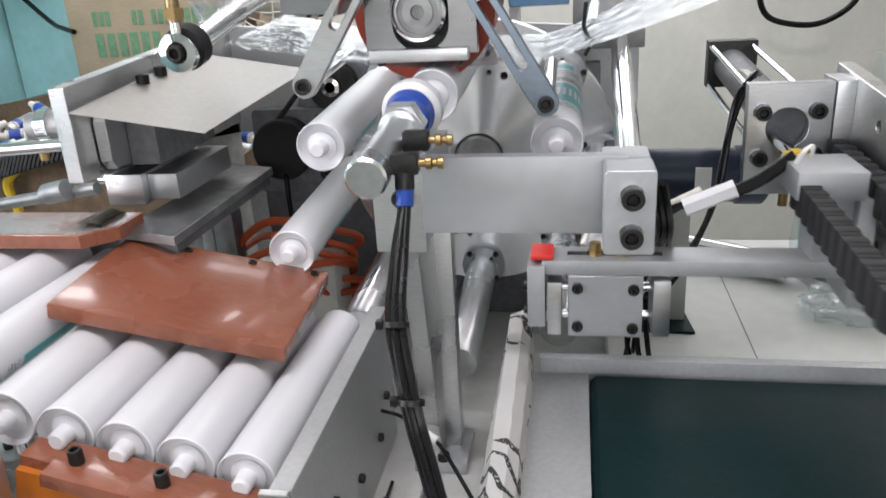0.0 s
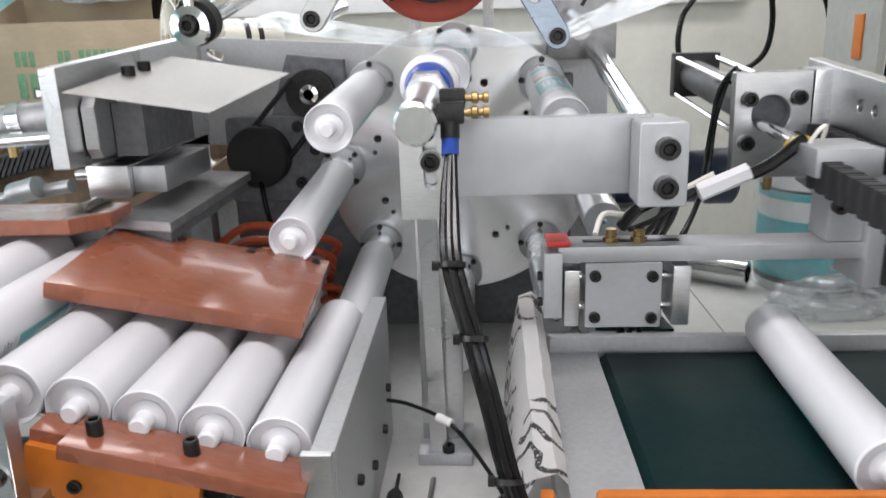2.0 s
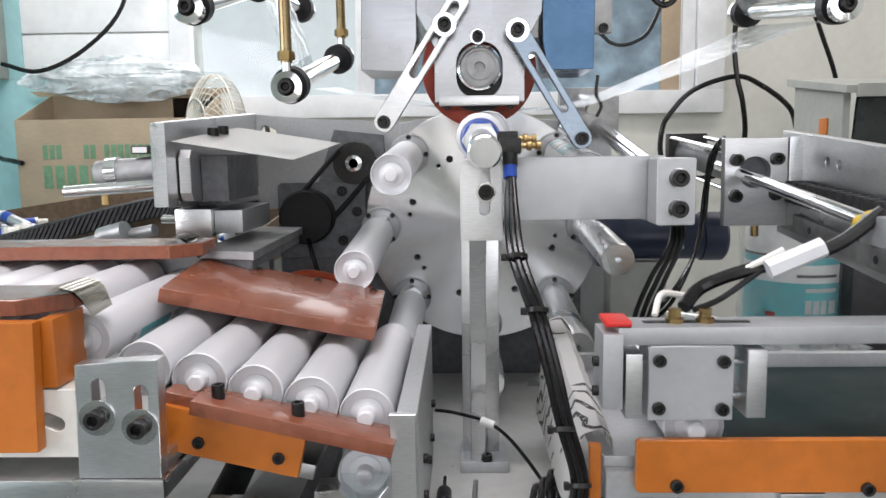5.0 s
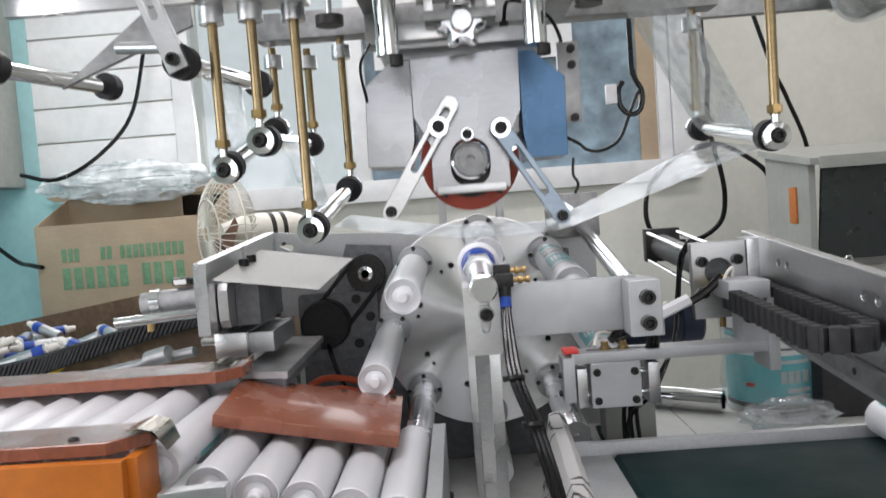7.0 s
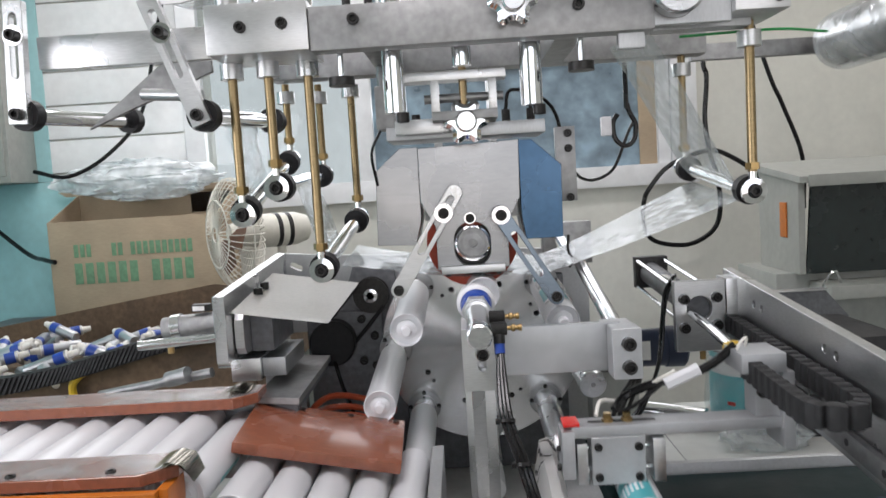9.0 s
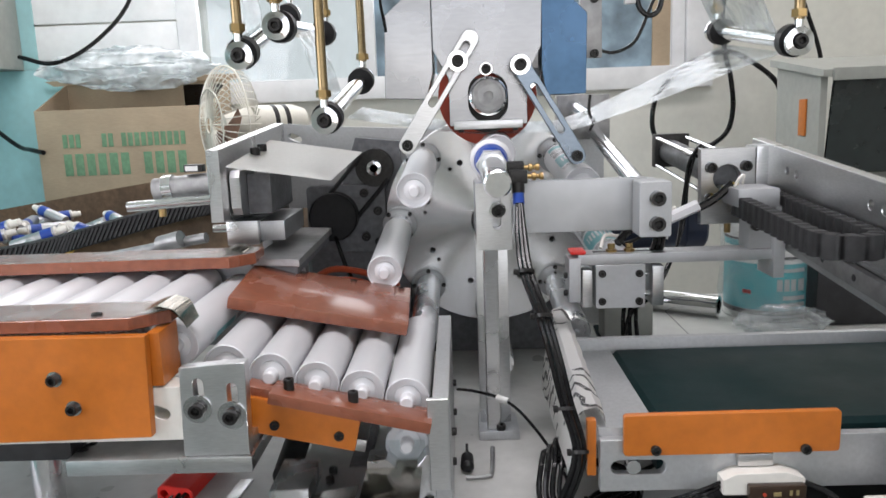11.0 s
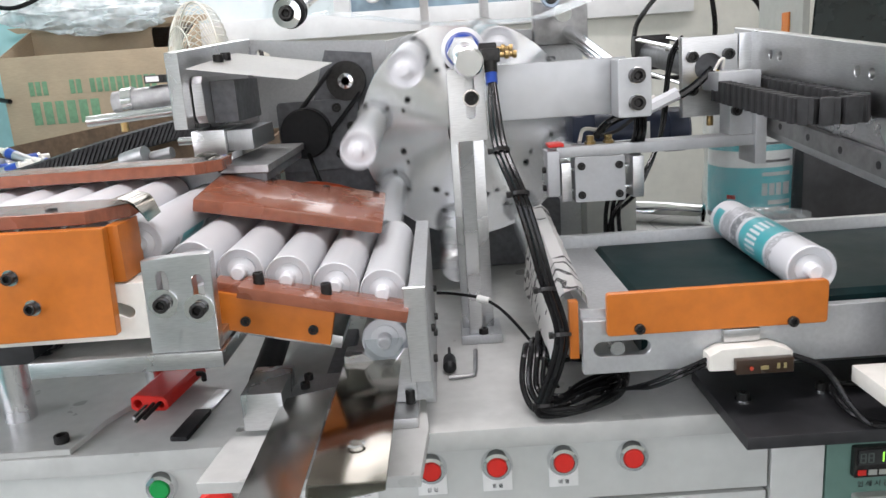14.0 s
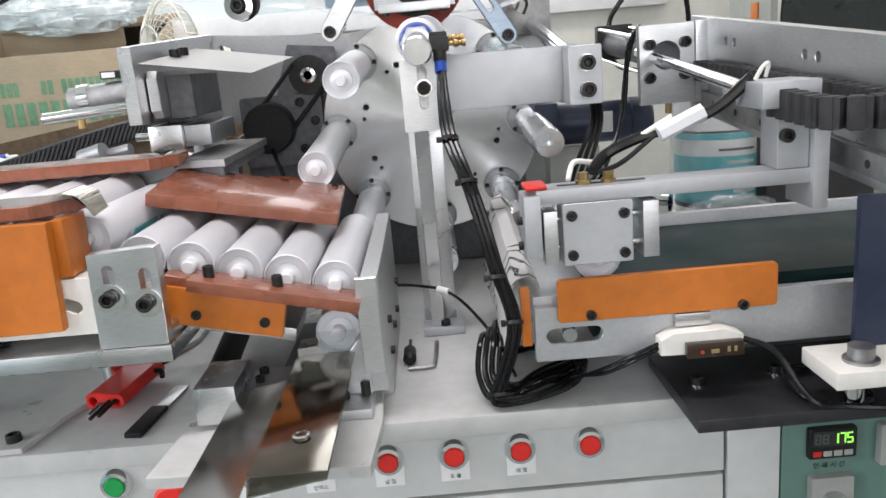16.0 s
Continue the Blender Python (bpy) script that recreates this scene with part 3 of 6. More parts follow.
part("housing", slab(rounded(0.338, 0.388, 0.79, 0.842, 0.003), 0.526, 0.538, "y"), GREYBOX, sw)
part("knob", lathe([(0.015, 0), (0.014, 0.012), (0.012, 0.014), (0, 0.014)], 28, Matrix.Translation((0.363, 0.526, 0.812)) @ ALONG["y"]), ALU, sw)

# ---------------------------------------------------------------- turret with eight mandrels
CX, CY, CZ, TIP, RAD = -0.145, 1.166, 1.175, 4.0, 0.1725
turret = thing("turret", CX, CY, CZ, "large bright turntable disc with eight round mandrels", "turret")
HUB = pose(CX, CY, CZ, TIP, 0, 0)
ring = circle(0, 0, 0.199, 72)
part("disc", slab(ring, 0.0, 0.018, "y", [circle(0, 0, 0.036, 32)] + [circle(0.125 * math.sin(radians(45 * k + 9 + j * 10)), 0.125 * math.cos(radians(45 * k + 9 + j * 10)), 0.0058 if j else 0.0038, 10) for k in range(8) for j in (0, 1)]), DISC, turret, local=True)
part("disc_backing", cyl((0, 0.0185, 0), (0, 0.03, 0), 0.18, 48), DARK, turret, local=True)
part("hub_cap", lathe([(0.034, -0.01), (0.034, 0.004), (0.03, 0.008), (0.012, 0.008), (0.012, 0.002), (0, 0.002)], 32, ALONG["y"]), STEEL, turret, local=True)
for k in range(8):
    a = radians(45 * k)
    mx, mz = RAD * math.sin(a), RAD * math.cos(a)
    fl = part("flange", lathe([(0.033, 0.0), (0.033, 0.008), (0.0315, 0.010), (0.024, 0.010)], 32, Matrix.Translation((mx, 0, mz)) @ ALONG["y"]), MILLED, turret, local=True)
    part("mandrel", lathe([(0.0225, 0.0), (0.0225, 0.283), (0.0215, 0.285), (0.004, 0.285), (0.004, 0.265), (0, 0.265)], 36, Matrix.Translation((mx, 0, mz)) @ ALONG["y"]), TURNED, turret, local=True)
    for j in range(4):
        b = radians(45 + 90 * j) + a
        sc = new("screw", SCREW)
        sc.parent = turret
        sc.matrix_basis = Matrix.Translation((mx + 0.0285 * math.sin(b), -0.009, mz + 0.0285 * math.cos(b))) @ Matrix.Diagonal((0.0042, 0.004, 0.0042, 1))

housing = thing("turret_housing", -0.14, 1.3, 0.9, "grey steel gear housing behind the turntable", "housing")
part("body", box(-0.30, 0.03, 1.215, 1.44, 0.9005, 1.30, 0.004), GUN, housing)
part("back_plate", slab([(-0.43, 0.9005), (0.085, 0.9005), (0.085, 1.345), (-0.20, 1.365), (-0.288, 1.35), (-0.288, 1.2), (-0.43, 1.2)], 1.24, 1.2605, "y"), ANOD, housing)
part("top_tie_bar", cyl((0.055, 1.24, 1.345), (0.04, 0.668, 1.262), 0.0125), CHROME, housing)
part("top_tie_bar", cyl((0.022, 1.24, 1.385), (0.012, 1.0, 1.365), 0.0135), CHROME, housing)
part("tie_bracket", box(-0.01, 0.09, 1.205, 1.24, 1.32, 1.405, 0.002), STEEL, housing)

# belt drive left of the disc
drive = thing("belt_drive", -0.40, 1.2, 0.9, "dark belt drive plate with two black pulleys", "belt drive")
part("drive_plate", slab([(-0.50, 0.9005), (-0.30, 0.9005), (-0.315, 1.33), (-0.40, 1.34), (-0.43, 1.25), (-0.50, 1.245)], 1.205, 1.225, "y"), GUN, drive)
part("pulley", lathe([(0.036, 0), (0.036, 0.004), (0.031, 0.006), (0.031, 0.020), (0.036, 0.022), (0.036, 0.026), (0.015, 0.026), (0.015, 0.031), (0.009, 0.031), (0.009, 0.02), (0, 0.02)], 36, Matrix.Translation((-0.363, 1.203, 1.282)) @ ALONG["y"]), DARK, drive)
part("pulley_hub", lathe([(0.014, 0), (0.014, 0.032), (0.008, 0.033), (0.008, 0.02), (0, 0.02)], 24, Matrix.Translation((-0.363, 1.203, 1.282)) @ ALONG["y"]), CHROME, drive)
part("motor_flange", slab(rounded(-0.497, -0.345, 1.12, 1.25, 0.008), 1.182, 1.204, "y"), GUN, drive)
part("motor_wheel", lathe([(0.046, 0), (0.046, 0.03), (0.043, 0.033), (0, 0.033)], 40, Matrix.Translation((-0.443, 1.181, 1.193)) @ ALONG["y"]), RUBBER, drive)
bm = bmesh.new()
for s in (1, -1):
    n = Vector((0.089, 0, -0.08)).normalized() * 0.034 * s
    hose([(-0.443 + n.x, 1.17, 1.193 + n.z), (-0.40 + n.x, 1.17, 1.24 + n.z), (-0.363 + n.x, 1.178, 1.282 + n.z)], 0.004, 6, 3, bm)
part("belt", bm, RUBBER, drive)
for x, z in ((-0.385, 1.235), (-0.385, 1.15), (-0.36, 1.20), (-0.36, 1.14)):
    screw(drive, x, 1.182, z, 0.0085)

# ---------------------------------------------------------------- post with the air chuck
post = thing("support_post", -0.157, 0.81, 0.9, "upright aluminium post bolted to the table", "post")
part("foot", box(-0.184, -0.124, 0.787, 0.86, 0.9005, 0.914, 0.001), MILLED, post)
part("upright", box(-0.181, -0.134, 0.822, 0.845, 0.914, 1.2095, 0.001), ALU, post)
part("rib", slab([(0.795, 0.914), (0.823, 0.914), (0.823, 1.21), (0.735, 1.21)], -0.171, -0.152, "x"), ALU, post)
part("slot_plate", slab(rounded(-0.181, -0.135, 1.205, 1.293, 0.002), 0.70, 0.72, "y", [stadium(-0.154, 1.238, -0.154, 1.278, 0.006)]), ALU, post)
part("head_plate", box(-0.181, -0.135, 0.722, 0.84, 1.21, 1.286, 0.001), ALU, post)
screw(post, -0.153, 0.698, 1.258, 0.0085, washer=0.0105)
screw(post, -0.151, 0.795, 0.914, 0.007, 0.008, "z")
chuck = thing("air_chuck", -0.156, 0.74, 1.31, "chrome air cylinder with a blue and white nose", "air cylinder")
M = Matrix.Translation((-0.157, 0.598, 1.301)) @ Matrix.Rotation(radians(5.2), 4, "X") @ ALONG["y"].inverted()
part("end_cap", lathe([(0.0, 0), (0.0145, 0.0), (0.0165, 0.002), (0.0165, 0.022), (0.013, 0.023)], 32, M), TURNED, chuck)
part("barrel", lathe([(0.0145, 0.023), (0.0145, 0.118), (0.018, 0.119), (0.018, 0.13), (0.016, 0.132), (0.016, 0.152), (0.0, 0.152)], 32, M), TURNED, chuck)
part("hex_nut", lathe([(0.0215, 0.128), (0.0215, 0.146)], 6, M), ALU, chuck)
part("saddle", box(-0.172, -0.142, 0.70, 0.76, 1.287, 1.2985, 0.002), ALU, chuck)
part("blue_seal", lathe([(0.012, 0.150), (0.021, 0.155), (0.0235, 0.170), (0.019, 0.173), (0, 0.173)], 36, M), BLUE, chuck)
part("white_cup", lathe([(0.024, 0.172), (0.0285, 0.177), (0.0285, 0.192), (0.024, 0.200), (0, 0.2)], 36, M), WHITE, chuck)
for y0, z0 in ((0.622, 1.307), (0.668, 1.314)):
    part("elbow_fitting", box(-0.142, -0.121, y0 - 0.007, y0 + 0.007, z0 - 0.008, z0 + 0.008, 0.002), DARK, chuck)
    part("brass_fitting", lathe([(0.003, 0), (0.003, 0.005), (0.005, 0.006), (0.005, 0.010), (0.003, 0.011), (0.003, 0.014), (0.0046, 0.015), (0.0046, 0.019), (0, 0.019)], 12, Matrix.Translation((-0.121, y0, z0)) @ ALONG["x"]), BRASSFIT, chuck)
part("elbow_drop", cyl((-0.132, 0.62, 1.300), (-0.132, 0.617, 1.288), 0.0075, 16), DARK, chuck)
part("tube_collet", cyl((-0.132, 0.617, 1.288), (-0.132, 0.612, 1.276), 0.0068), BLUE, chuck)

arm = thing("cross_arm", -0.05, 0.69, 1.26, "flat milled aluminium cross arm with a bolted clamp block", "bracket")
part("arm_plate", box(-0.134, 0.036, 0.686, 0.70, 1.228, 1.295, 0.0015), MOTTLED, arm)
part("clamp_block", slab(rounded(0.017, 0.056, 1.225, 1.293, 0.003), 0.645, 0.684, "y"), SATIN, arm)
part("clamp_back", box(0.017, 0.056, 0.702, 0.74, 1.225, 1.29, 0.002), ANOD, arm)
for z in (1.273, 1.242):
    screw(arm, 0.038, 0.645, z, 0.0088, washer=0.0098)

# black air hoses and cables strapped down the post
hoses = thing("air_hoses", -0.12, 0.75, 0.9, "bundle of black air hoses tied along the post", "hose")
for k, (dx, dy) in enumerate(((-0.0025, 0), (0.003, 0.003), (0.0065, -0.002), (0.002, -0.005))):
    part("hose", hose([(-0.132 + dx * 0.3, 0.612 + dy * 0.4, 1.278), (-0.134 + dx * 0.8, 0.585 + dy, 1.245), (-0.132 + dx, 0.55 + dy, 1.208), (-0.118 + dx, 0.517 + dy, 1.166), (-0.106 + dx, 0.506 + dy, 1.12), (-0.096 + dx, 0.503 + dy, 1.075), (-0.081 + dx, 0.507 + dy, 1.018), (-0.085 + dx, 0.522 + dy, 0.973), (-0.099 + dx, 0.530 + dy, 0.93), (-0.099 + dx, 0.531 + dy, 0.908 + 0.003 * k), (-0.05 + dx, 0.540 - 0.004 * k, 0.907 + 0.004 * k), (0.0 + dx, 0.575 + 0.006 * k, 0.907 + 0.003 * k), (0.02 - 0.012 * k, 0.65 + 0.01 * k, 0.906), (-0.02 - 0.01 * k, 0.70, 0.906), (-0.07, 0.68 + 0.01 * k, 0.91), (-0.10 + 0.006 * k, 0.64, 0.95 + 0.008 * k), (-0.112 + 0.008 * k, 0.585, 0.965), (-0.118 + 0.008 * k, 0.56, 0.93), (-0.10 + 0.008 * k, 0.54, 0.908 + 0.006 * k), (-0.04, 0.555 + 0.012 * k, 0.92), (0.0 + 0.02 * k, 0.60 + 0.03 * k, 0.907)], 0.0036 if k < 3 else 0.003), CABLE, hoses)
for (x, y, z) in ((-0.130, 0.549, 1.208), (-0.115, 0.515, 1.166), (-0.093, 0.502, 1.065), (-0.078, 0.507, 1.012), (-0.097, 0.530, 0.920)):
    part("cable_tie", lathe([(0.0085, -0.002), (0.0098, -0.002), (0.0098, 0.002), (0.0085, 0.002)], 14, Matrix.Translation((x, y, z)) @ Matrix.Rotation(radians(-25), 4, "X")), DARK, hoses)
    part("tie_tail", box(x - 0.0145, x - 0.0095, y - 0.003, y + 0.003, z - 0.003, z + 0.003, 0.0005), DARK, hoses)
lead = thing("sensor_lead", -0.16, 0.75, 0.9, "thin black sensor lead with a white tag", "cable")
part("lead", hose([(-0.215, 0.78, 0.985), (-0.19, 0.77, 0.985), (-0.15, 0.735, 0.985), (-0.12, 0.70, 0.97), (-0.085, 0.66, 0.93), (-0.072, 0.60, 0.91)], 0.0022), CABLE, lead)
part("tag", cyl((-0.158, 0.740, 0.986), (-0.143, 0.729, 0.984), 0.0048, 12), PAPER, lead)

# ---------------------------------------------------------------- infeed magazine
SL = radians(-13.0)


def inclined(x0, x1, u0, u1, y0, y1, pivot=(-0.365, 1.08), bev=0.001, ang=SL):
    """A box along the 13 degree slope: x along the slope from the pivot, u square to it."""
    bm = box(x0, x1, y0, y1, u0, u1, bev)
    bm.transform(Matrix.Translation((pivot[0], 0, pivot[1])) @ Matrix.Rotation(-ang, 4, "Y"))
    return bm


mag = thing("infeed_magazine", -0.38, 0.65, 0.9, "sloping infeed magazine with brown and orange phenolic guides", "magazine")
TILT13 = Matrix.Rotation(-SL, 4, "Y")
part("slide_bed", inclined(-0.13, 0.105, -0.030, -0.0225, 0.58, 0.78), SHEET, mag)
part("front_cover", inclined(-0.058, 0.125, 0.000, 0.013, 0.512, 0.556, (-0.365, 1.063)), BROWN, mag, "brown front guide strip")
part("front_cover_wing", inclined(-0.088, -0.05, -0.004, 0.009, 0.53, 0.556, (-0.365, 1.063)), BROWN, mag)
part("front_board", inclined(-0.088, 0.046, -0.042, -0.001, 0.524, 0.536, (-0.365, 1.063)), ORANGE, mag, "orange front board")
for x, z in ((-0.401, 1.080), (-0.329, 1.063)):
    screw(mag, x, 0.534, z, 0.006, 0.017, "z", washer=0.0)
    piece("washer", WASHER, Matrix.Translation((x, 0.534, z - 0.003)) @ FACE["z"] @ Matrix.Diagonal((0.0078, 0.02, 0.0078, 1)), mag)
for x, z in ((-0.418, 1.046), (-0.346, 1.031)):
    screw(mag, x, 0.524, z, 0.0055, 0.003)
COVER = Matrix.Translation((-0.504, 0.667, 1.162)) @ Matrix.Rotation(radians(3.0), 4, "Z") @ Matrix.Rotation(radians(11.7), 4, "Y") @ Matrix.Rotation(radians(3.6), 4, "X")
bm = box(0, 0.236, 0, 0.166, -0.017, 0, 0.003)
bm.transform(COVER)
part("middle_cover", bm, BROWN, mag, "brown phenolic board over the cartridges")
for x in (0.075, 0.15, 0.222):
    p = COVER @ Vector((x, 0.154, 0))
    screw(mag, p.x, p.y, p.z, 0.0048, 0.002, "z", spin=TILT13)
part("side_wall", slab([(0.535, 0.935), (0.535, 1.069), (0.86, 1.075), (0.86, 0.9005), (0.60, 0.9005), (0.60, 0.935)], -0.240, -0.221, "x"), ANOD, mag, "worn grey aluminium side plate")
part("side_wall_nose", slab([(-0.245, 0.96), (-0.222, 0.96), (-0.222, 1.07), (-0.246, 1.07)], 0.527, 0.534, "y"), ALU, mag)
for y, z in ((0.82, 0.98), (0.78, 0.95), (0.70, 0.955), (0.62, 0.95), (0.62, 0.99)):
    screw(mag, -0.222, y, z, 0.005, 0.006, "x")
part("bracket", slab([(-0.508, 1.03), (-0.437, 1.03), (-0.434, 1.134), (-0.505, 1.13)], 0.484, 0.50, "y", [stadium(-0.486, 1.076, -0.486, 1.112, 0.0058), stadium(-0.450, 1.068, -0.450, 1.106, 0.0058)]), ALU, mag, "slotted aluminium bracket")
part("bracket_leg", box(-0.505, -0.437, 0.5005, 0.60, 1.03, 1.045, 0.001), ALU, mag)
screw(mag, -0.488, 0.484, 1.084, 0.008, 0.009, washer=0.0155)
screw(mag, -0.452, 0.484, 1.076, 0.008, 0.009, washer=0.0155)
part("slope_beam", inclined(-0.10, 0.06, -0.075, -0.06, 0.56, 0.64), ALU, mag)

upper = thing("upper_magazine", -0.75, 0.62, 0.9, "upper cartridge hopper with brown rails and an orange front plate", "magazine")
part("front_plate", slab([(-1.02, 1.047), (-0.541, 1.053), (-0.537, 1.166), (-1.02, 1.17)], 0.484, 0.496, "y"), ORANGE, upper, "large orange front plate")
for x, z in ((-0.621, 1.089), (-0.638, 1.122)):
    screw(upper, x, 0.484, z, 0.0062, 0.008, washer=0.0085)
part("end_block", box(-0.5405, -0.527, 0.497, 0.55, 1.106, 1.166, 0.001), ORANGE, upper)
part("white_plate", slab([(-1.02, 1.043), (-0.508, 1.043), (-0.512, 1.104), (-1.02, 1.104)], 0.498, 0.53, "y", [stadium(-0.540, 1.077, -0.531, 1.073, 0.0065)]), CREAM, upper)
part("front_rail", slab([(-1.05, 0.50), (-0.56, 0.50), (-0.525, 0.53), (-0.525, 0.575), (-1.05, 0.575)], 1.168, 1.182, "z"), BROWN, upper, "brown front rail")
part("rear_rail", slab([(-1.05, 0.77), (-0.53, 0.77), (-0.50, 0.80), (-0.50, 0.85), (-1.05, 0.85)], 1.178, 1.194, "z"), BROWN, upper, "brown rear rail")
part("rail_film", slab([(-1.05, 0.503), (-0.562, 0.503), (-0.530, 0.531), (-0.530, 0.572), (-1.05, 0.572)], 1.1822, 1.1826, "z", bev=0), RAILFILM, upper, "clear film stuck on the rail")
part("rail_film", slab([(-1.05, 0.773), (-0.532, 0.773), (-0.504, 0.801), (-0.504, 0.847), (-1.05, 0.847)], 1.1942, 1.1946, "z", bev=0), RAILFILM, upper, "clear film stuck on the rail")
for k in range(3):
    for y0, y1, z in ((0.51, 0.565, 1.186), (0.785, 0.84, 1.198)):
        part("taped_film", ribbon([(-0.548 + 0.008 * k, y0, z), (-0.530 + 0.006 * k, y0 + 0.008, z + 0.003 - 0.002 * k), (-0.512 + 0.003 * k, y0 + 0.014, z - 0.012 - 0.006 * k)], [(-0.548 + 0.008 * k, y1, z), (-0.528 + 0.006 * k, y1, z + 0.004 - 0.002 * k), (-0.510 + 0.003 * k, y1 - 0.006, z - 0.008 - 0.006 * k)]), GUARD, upper, "crumpled end of clear film")
for x in (-0.72, -0.60):
    screw(upper, x, 0.515, 1.182, 0.006, 0.003, "z")
part("bed", box(-1.05, -0.54, 0.575, 0.82, 1.112, 1.120, 0.001), SHEET, upper)
part("base_bar", box(-0.637, -0.434, 0.48, 0.60, 1.012, 1.0295, 0.001), ALU, upper, "aluminium base bar")
for x in (-0.615, -0.575, -0.52, -0.46):
    screw(upper, x, 0.51, 1.012, 0.008, 0.009, "-z")
leg = part("leg", cyl((-0.742, 0.62, 0.908), (-0.742, 0.62, 1.02), 0.0185, 32), TURNED, upper)
part("leg_collar", cyl((-0.742, 0.62, 1.008), (-0.742, 0.62, 1.043), 0.026, 28, 0.03), DARK, upper)
part("leg", cyl((-0.60, 0.70, 0.908), (-0.60, 0.70, 1.02), 0.013, 24), CHROME, upper)
part("under_plate", box(-1.02, -0.64, 0.50, 0.72, 1.022, 1.0425, 0.001), BLACKPLATE, upper, "black underside plate")
part("back_bar", box(-1.05, -0.50, 0.855, 0.87, 1.04, 1.18, 0.001), STEEL, upper)

# loose tools on the table
tool = thing("red_plug", -0.59, 0.66, 0.9, "red plastic plug with bare pins lying on the table", "plug")
RZ = Matrix.Translation((-0.572, 0.652, 0.909)) @ Matrix.Rotation(radians(-7), 4, "Z") @ Matrix.Scale(1.15, 4)
bm = slab([(-0.021, 0.003), (-0.016, 0.0), (0.018, 0.0), (0.022, 0.004), (0.021, 0.012), (0.017, 0.016), (-0.013, 0.019), (-0.020, 0.015)], -0.036, 0.062, "y", [circle(-0.0125, 0.0085, 0.0048, 12), circle(0.0135, 0.0075, 0.0038, 12)], bev=0.001)
bm.transform(RZ)
part("shell", bm, RED, tool)
for dx, dy in ((-0.004, -0.062), (0.003, -0.070), (0.009, -0.064)):
    bm = cyl((dx + 0.003, -0.034, 0.009), (dx, dy, 0.005), 0.0021, 8)
    bm.transform(RZ)
    part("pin", bm, CHROME if dx < 0 else DARK, tool)
for pts in (((0.012, 0.055, 0.010), (0.024, 0.066, 0.012), (0.026, 0.078, 0.016)), ((0.018, 0.04, 0.010), (0.028, 0.040, 0.010), (0.033, 0.032, 0.006))):
    bm = hose(pts, 0.0032, 8)
    bm.transform(RZ)
    part("lead_end", bm, DARK, tool)
knife = thing("taped_blade", -0.52, 0.60, 0.9, "metal strip wrapped in black tape lying on the table", "tool")
bm = box(-0.009, 0.009, -0.005, 0.075, 0.0003, 0.003, 0.0005)
bm.transform(Matrix.Translation((-0.512, 0.605, 0.9)) @ Matrix.Rotation(radians(-6), 4, "Z"))
part("blade", bm, ALU, knife)
bm = box(-0.0105, 0.0105, -0.065, 0.008, 0.0003, 0.007, 0.002)
bm.transform(Matrix.Translation((-0.512, 0.605, 0.9)) @ Matrix.Rotation(radians(-6), 4, "Z"))
part("tape_grip", bm, RUBBER, knife)
key = thing("hex_key", -0.19, 0.70, 0.9, "bent steel hex key lying on the table", "tool")
part("shank", hose([(-0.205, 0.665, 0.904), (-0.178, 0.668, 0.904), (-0.170, 0.68, 0.904), (-0.166, 0.755, 0.904)], 0.003, 6), STEEL, key)
dr = thing("screwdriver", -0.2, 0.70, 0.9, "small black-handled screwdriver beside the side plate", "tool")
part("handle", lathe([(0.004, 0), (0.009, 0.006), (0.0085, 0.035), (0.004, 0.045), (0.002, 0.05), (0.002, 0.075), (0, 0.075)], 14, Matrix.Translation((-0.203, 0.68, 0.9095)) @ ALONG["y"].inverted()), RUBBER, dr)

# ---------------------------------------------------------------- feed slide: fixed base
feed = thing("feed_table", -0.33, 0.6, 0.9, "grey plate with a dark guide rail and notched rest block", "slide base")
part("base_plate", slab([(-0.457, 0.414), (-0.235, 0.401), (-0.228, 0.50), (-0.246, 0.80), (-0.42, 0.80)], 0.9055, 0.918, "z", [circle(-0.441, 0.527, 0.0065, 14)]), TABLE, feed)
part("riser", box(-0.40, -0.26, 0.56, 0.79, 0.9005, 0.905, 0.001), TABLE, feed)
part("guide_rail", box(-0.358, -0.334, 0.465, 0.80, 0.918, 0.933, 0.001), GUN, feed)
for y in (0.49, 0.53, 0.57, 0.61):
    part("rail_hole", cyl((-0.346, y, 0.9332), (-0.346, y, 0.9337), 0.004, 14), BLACKPLATE, feed)
part("rest_foot", box(-0.320, -0.239, 0.50, 0.575, 0.9185, 0.930, 0.001), ALU, feed)
part("rest_block", slab([(-0.319, 0.9305), (-0.240, 0.9305), (-0.240, 0.996), (-0.250, 0.996), (-0.272, 0.968), (-0.296, 0.992), (-0.319, 0.990)], 0.542, 0.574, "y"), ALU, feed, "notched aluminium rest block")
for x in (-0.293, -0.248):
    screw(feed, x, 0.54, 0.930, 0.0055, 0.015, "z", washer=0.0)
screw(feed, -0.271, 0.533, 0.930, 0.0055, 0.007, "z")
part("trough", slab([(-0.300, 0.992), (-0.272, 0.962), (-0.244, 0.992), (-0.244, 0.9945), (-0.272, 0.9645), (-0.300, 0.9945)], 0.575, 0.80, "y", bev=0), SHEET, feed)
part("damper_body", cyl((-0.435, 0.74, 0.955), (-0.435, 0.62, 0.935), 0.017, 20), RUBBER, feed, "black rubber damper")
part("damper_stem", cyl((-0.44, 0.80, 0.97), (-0.435, 0.73, 0.953), 0.010, 16), DARK, feed)

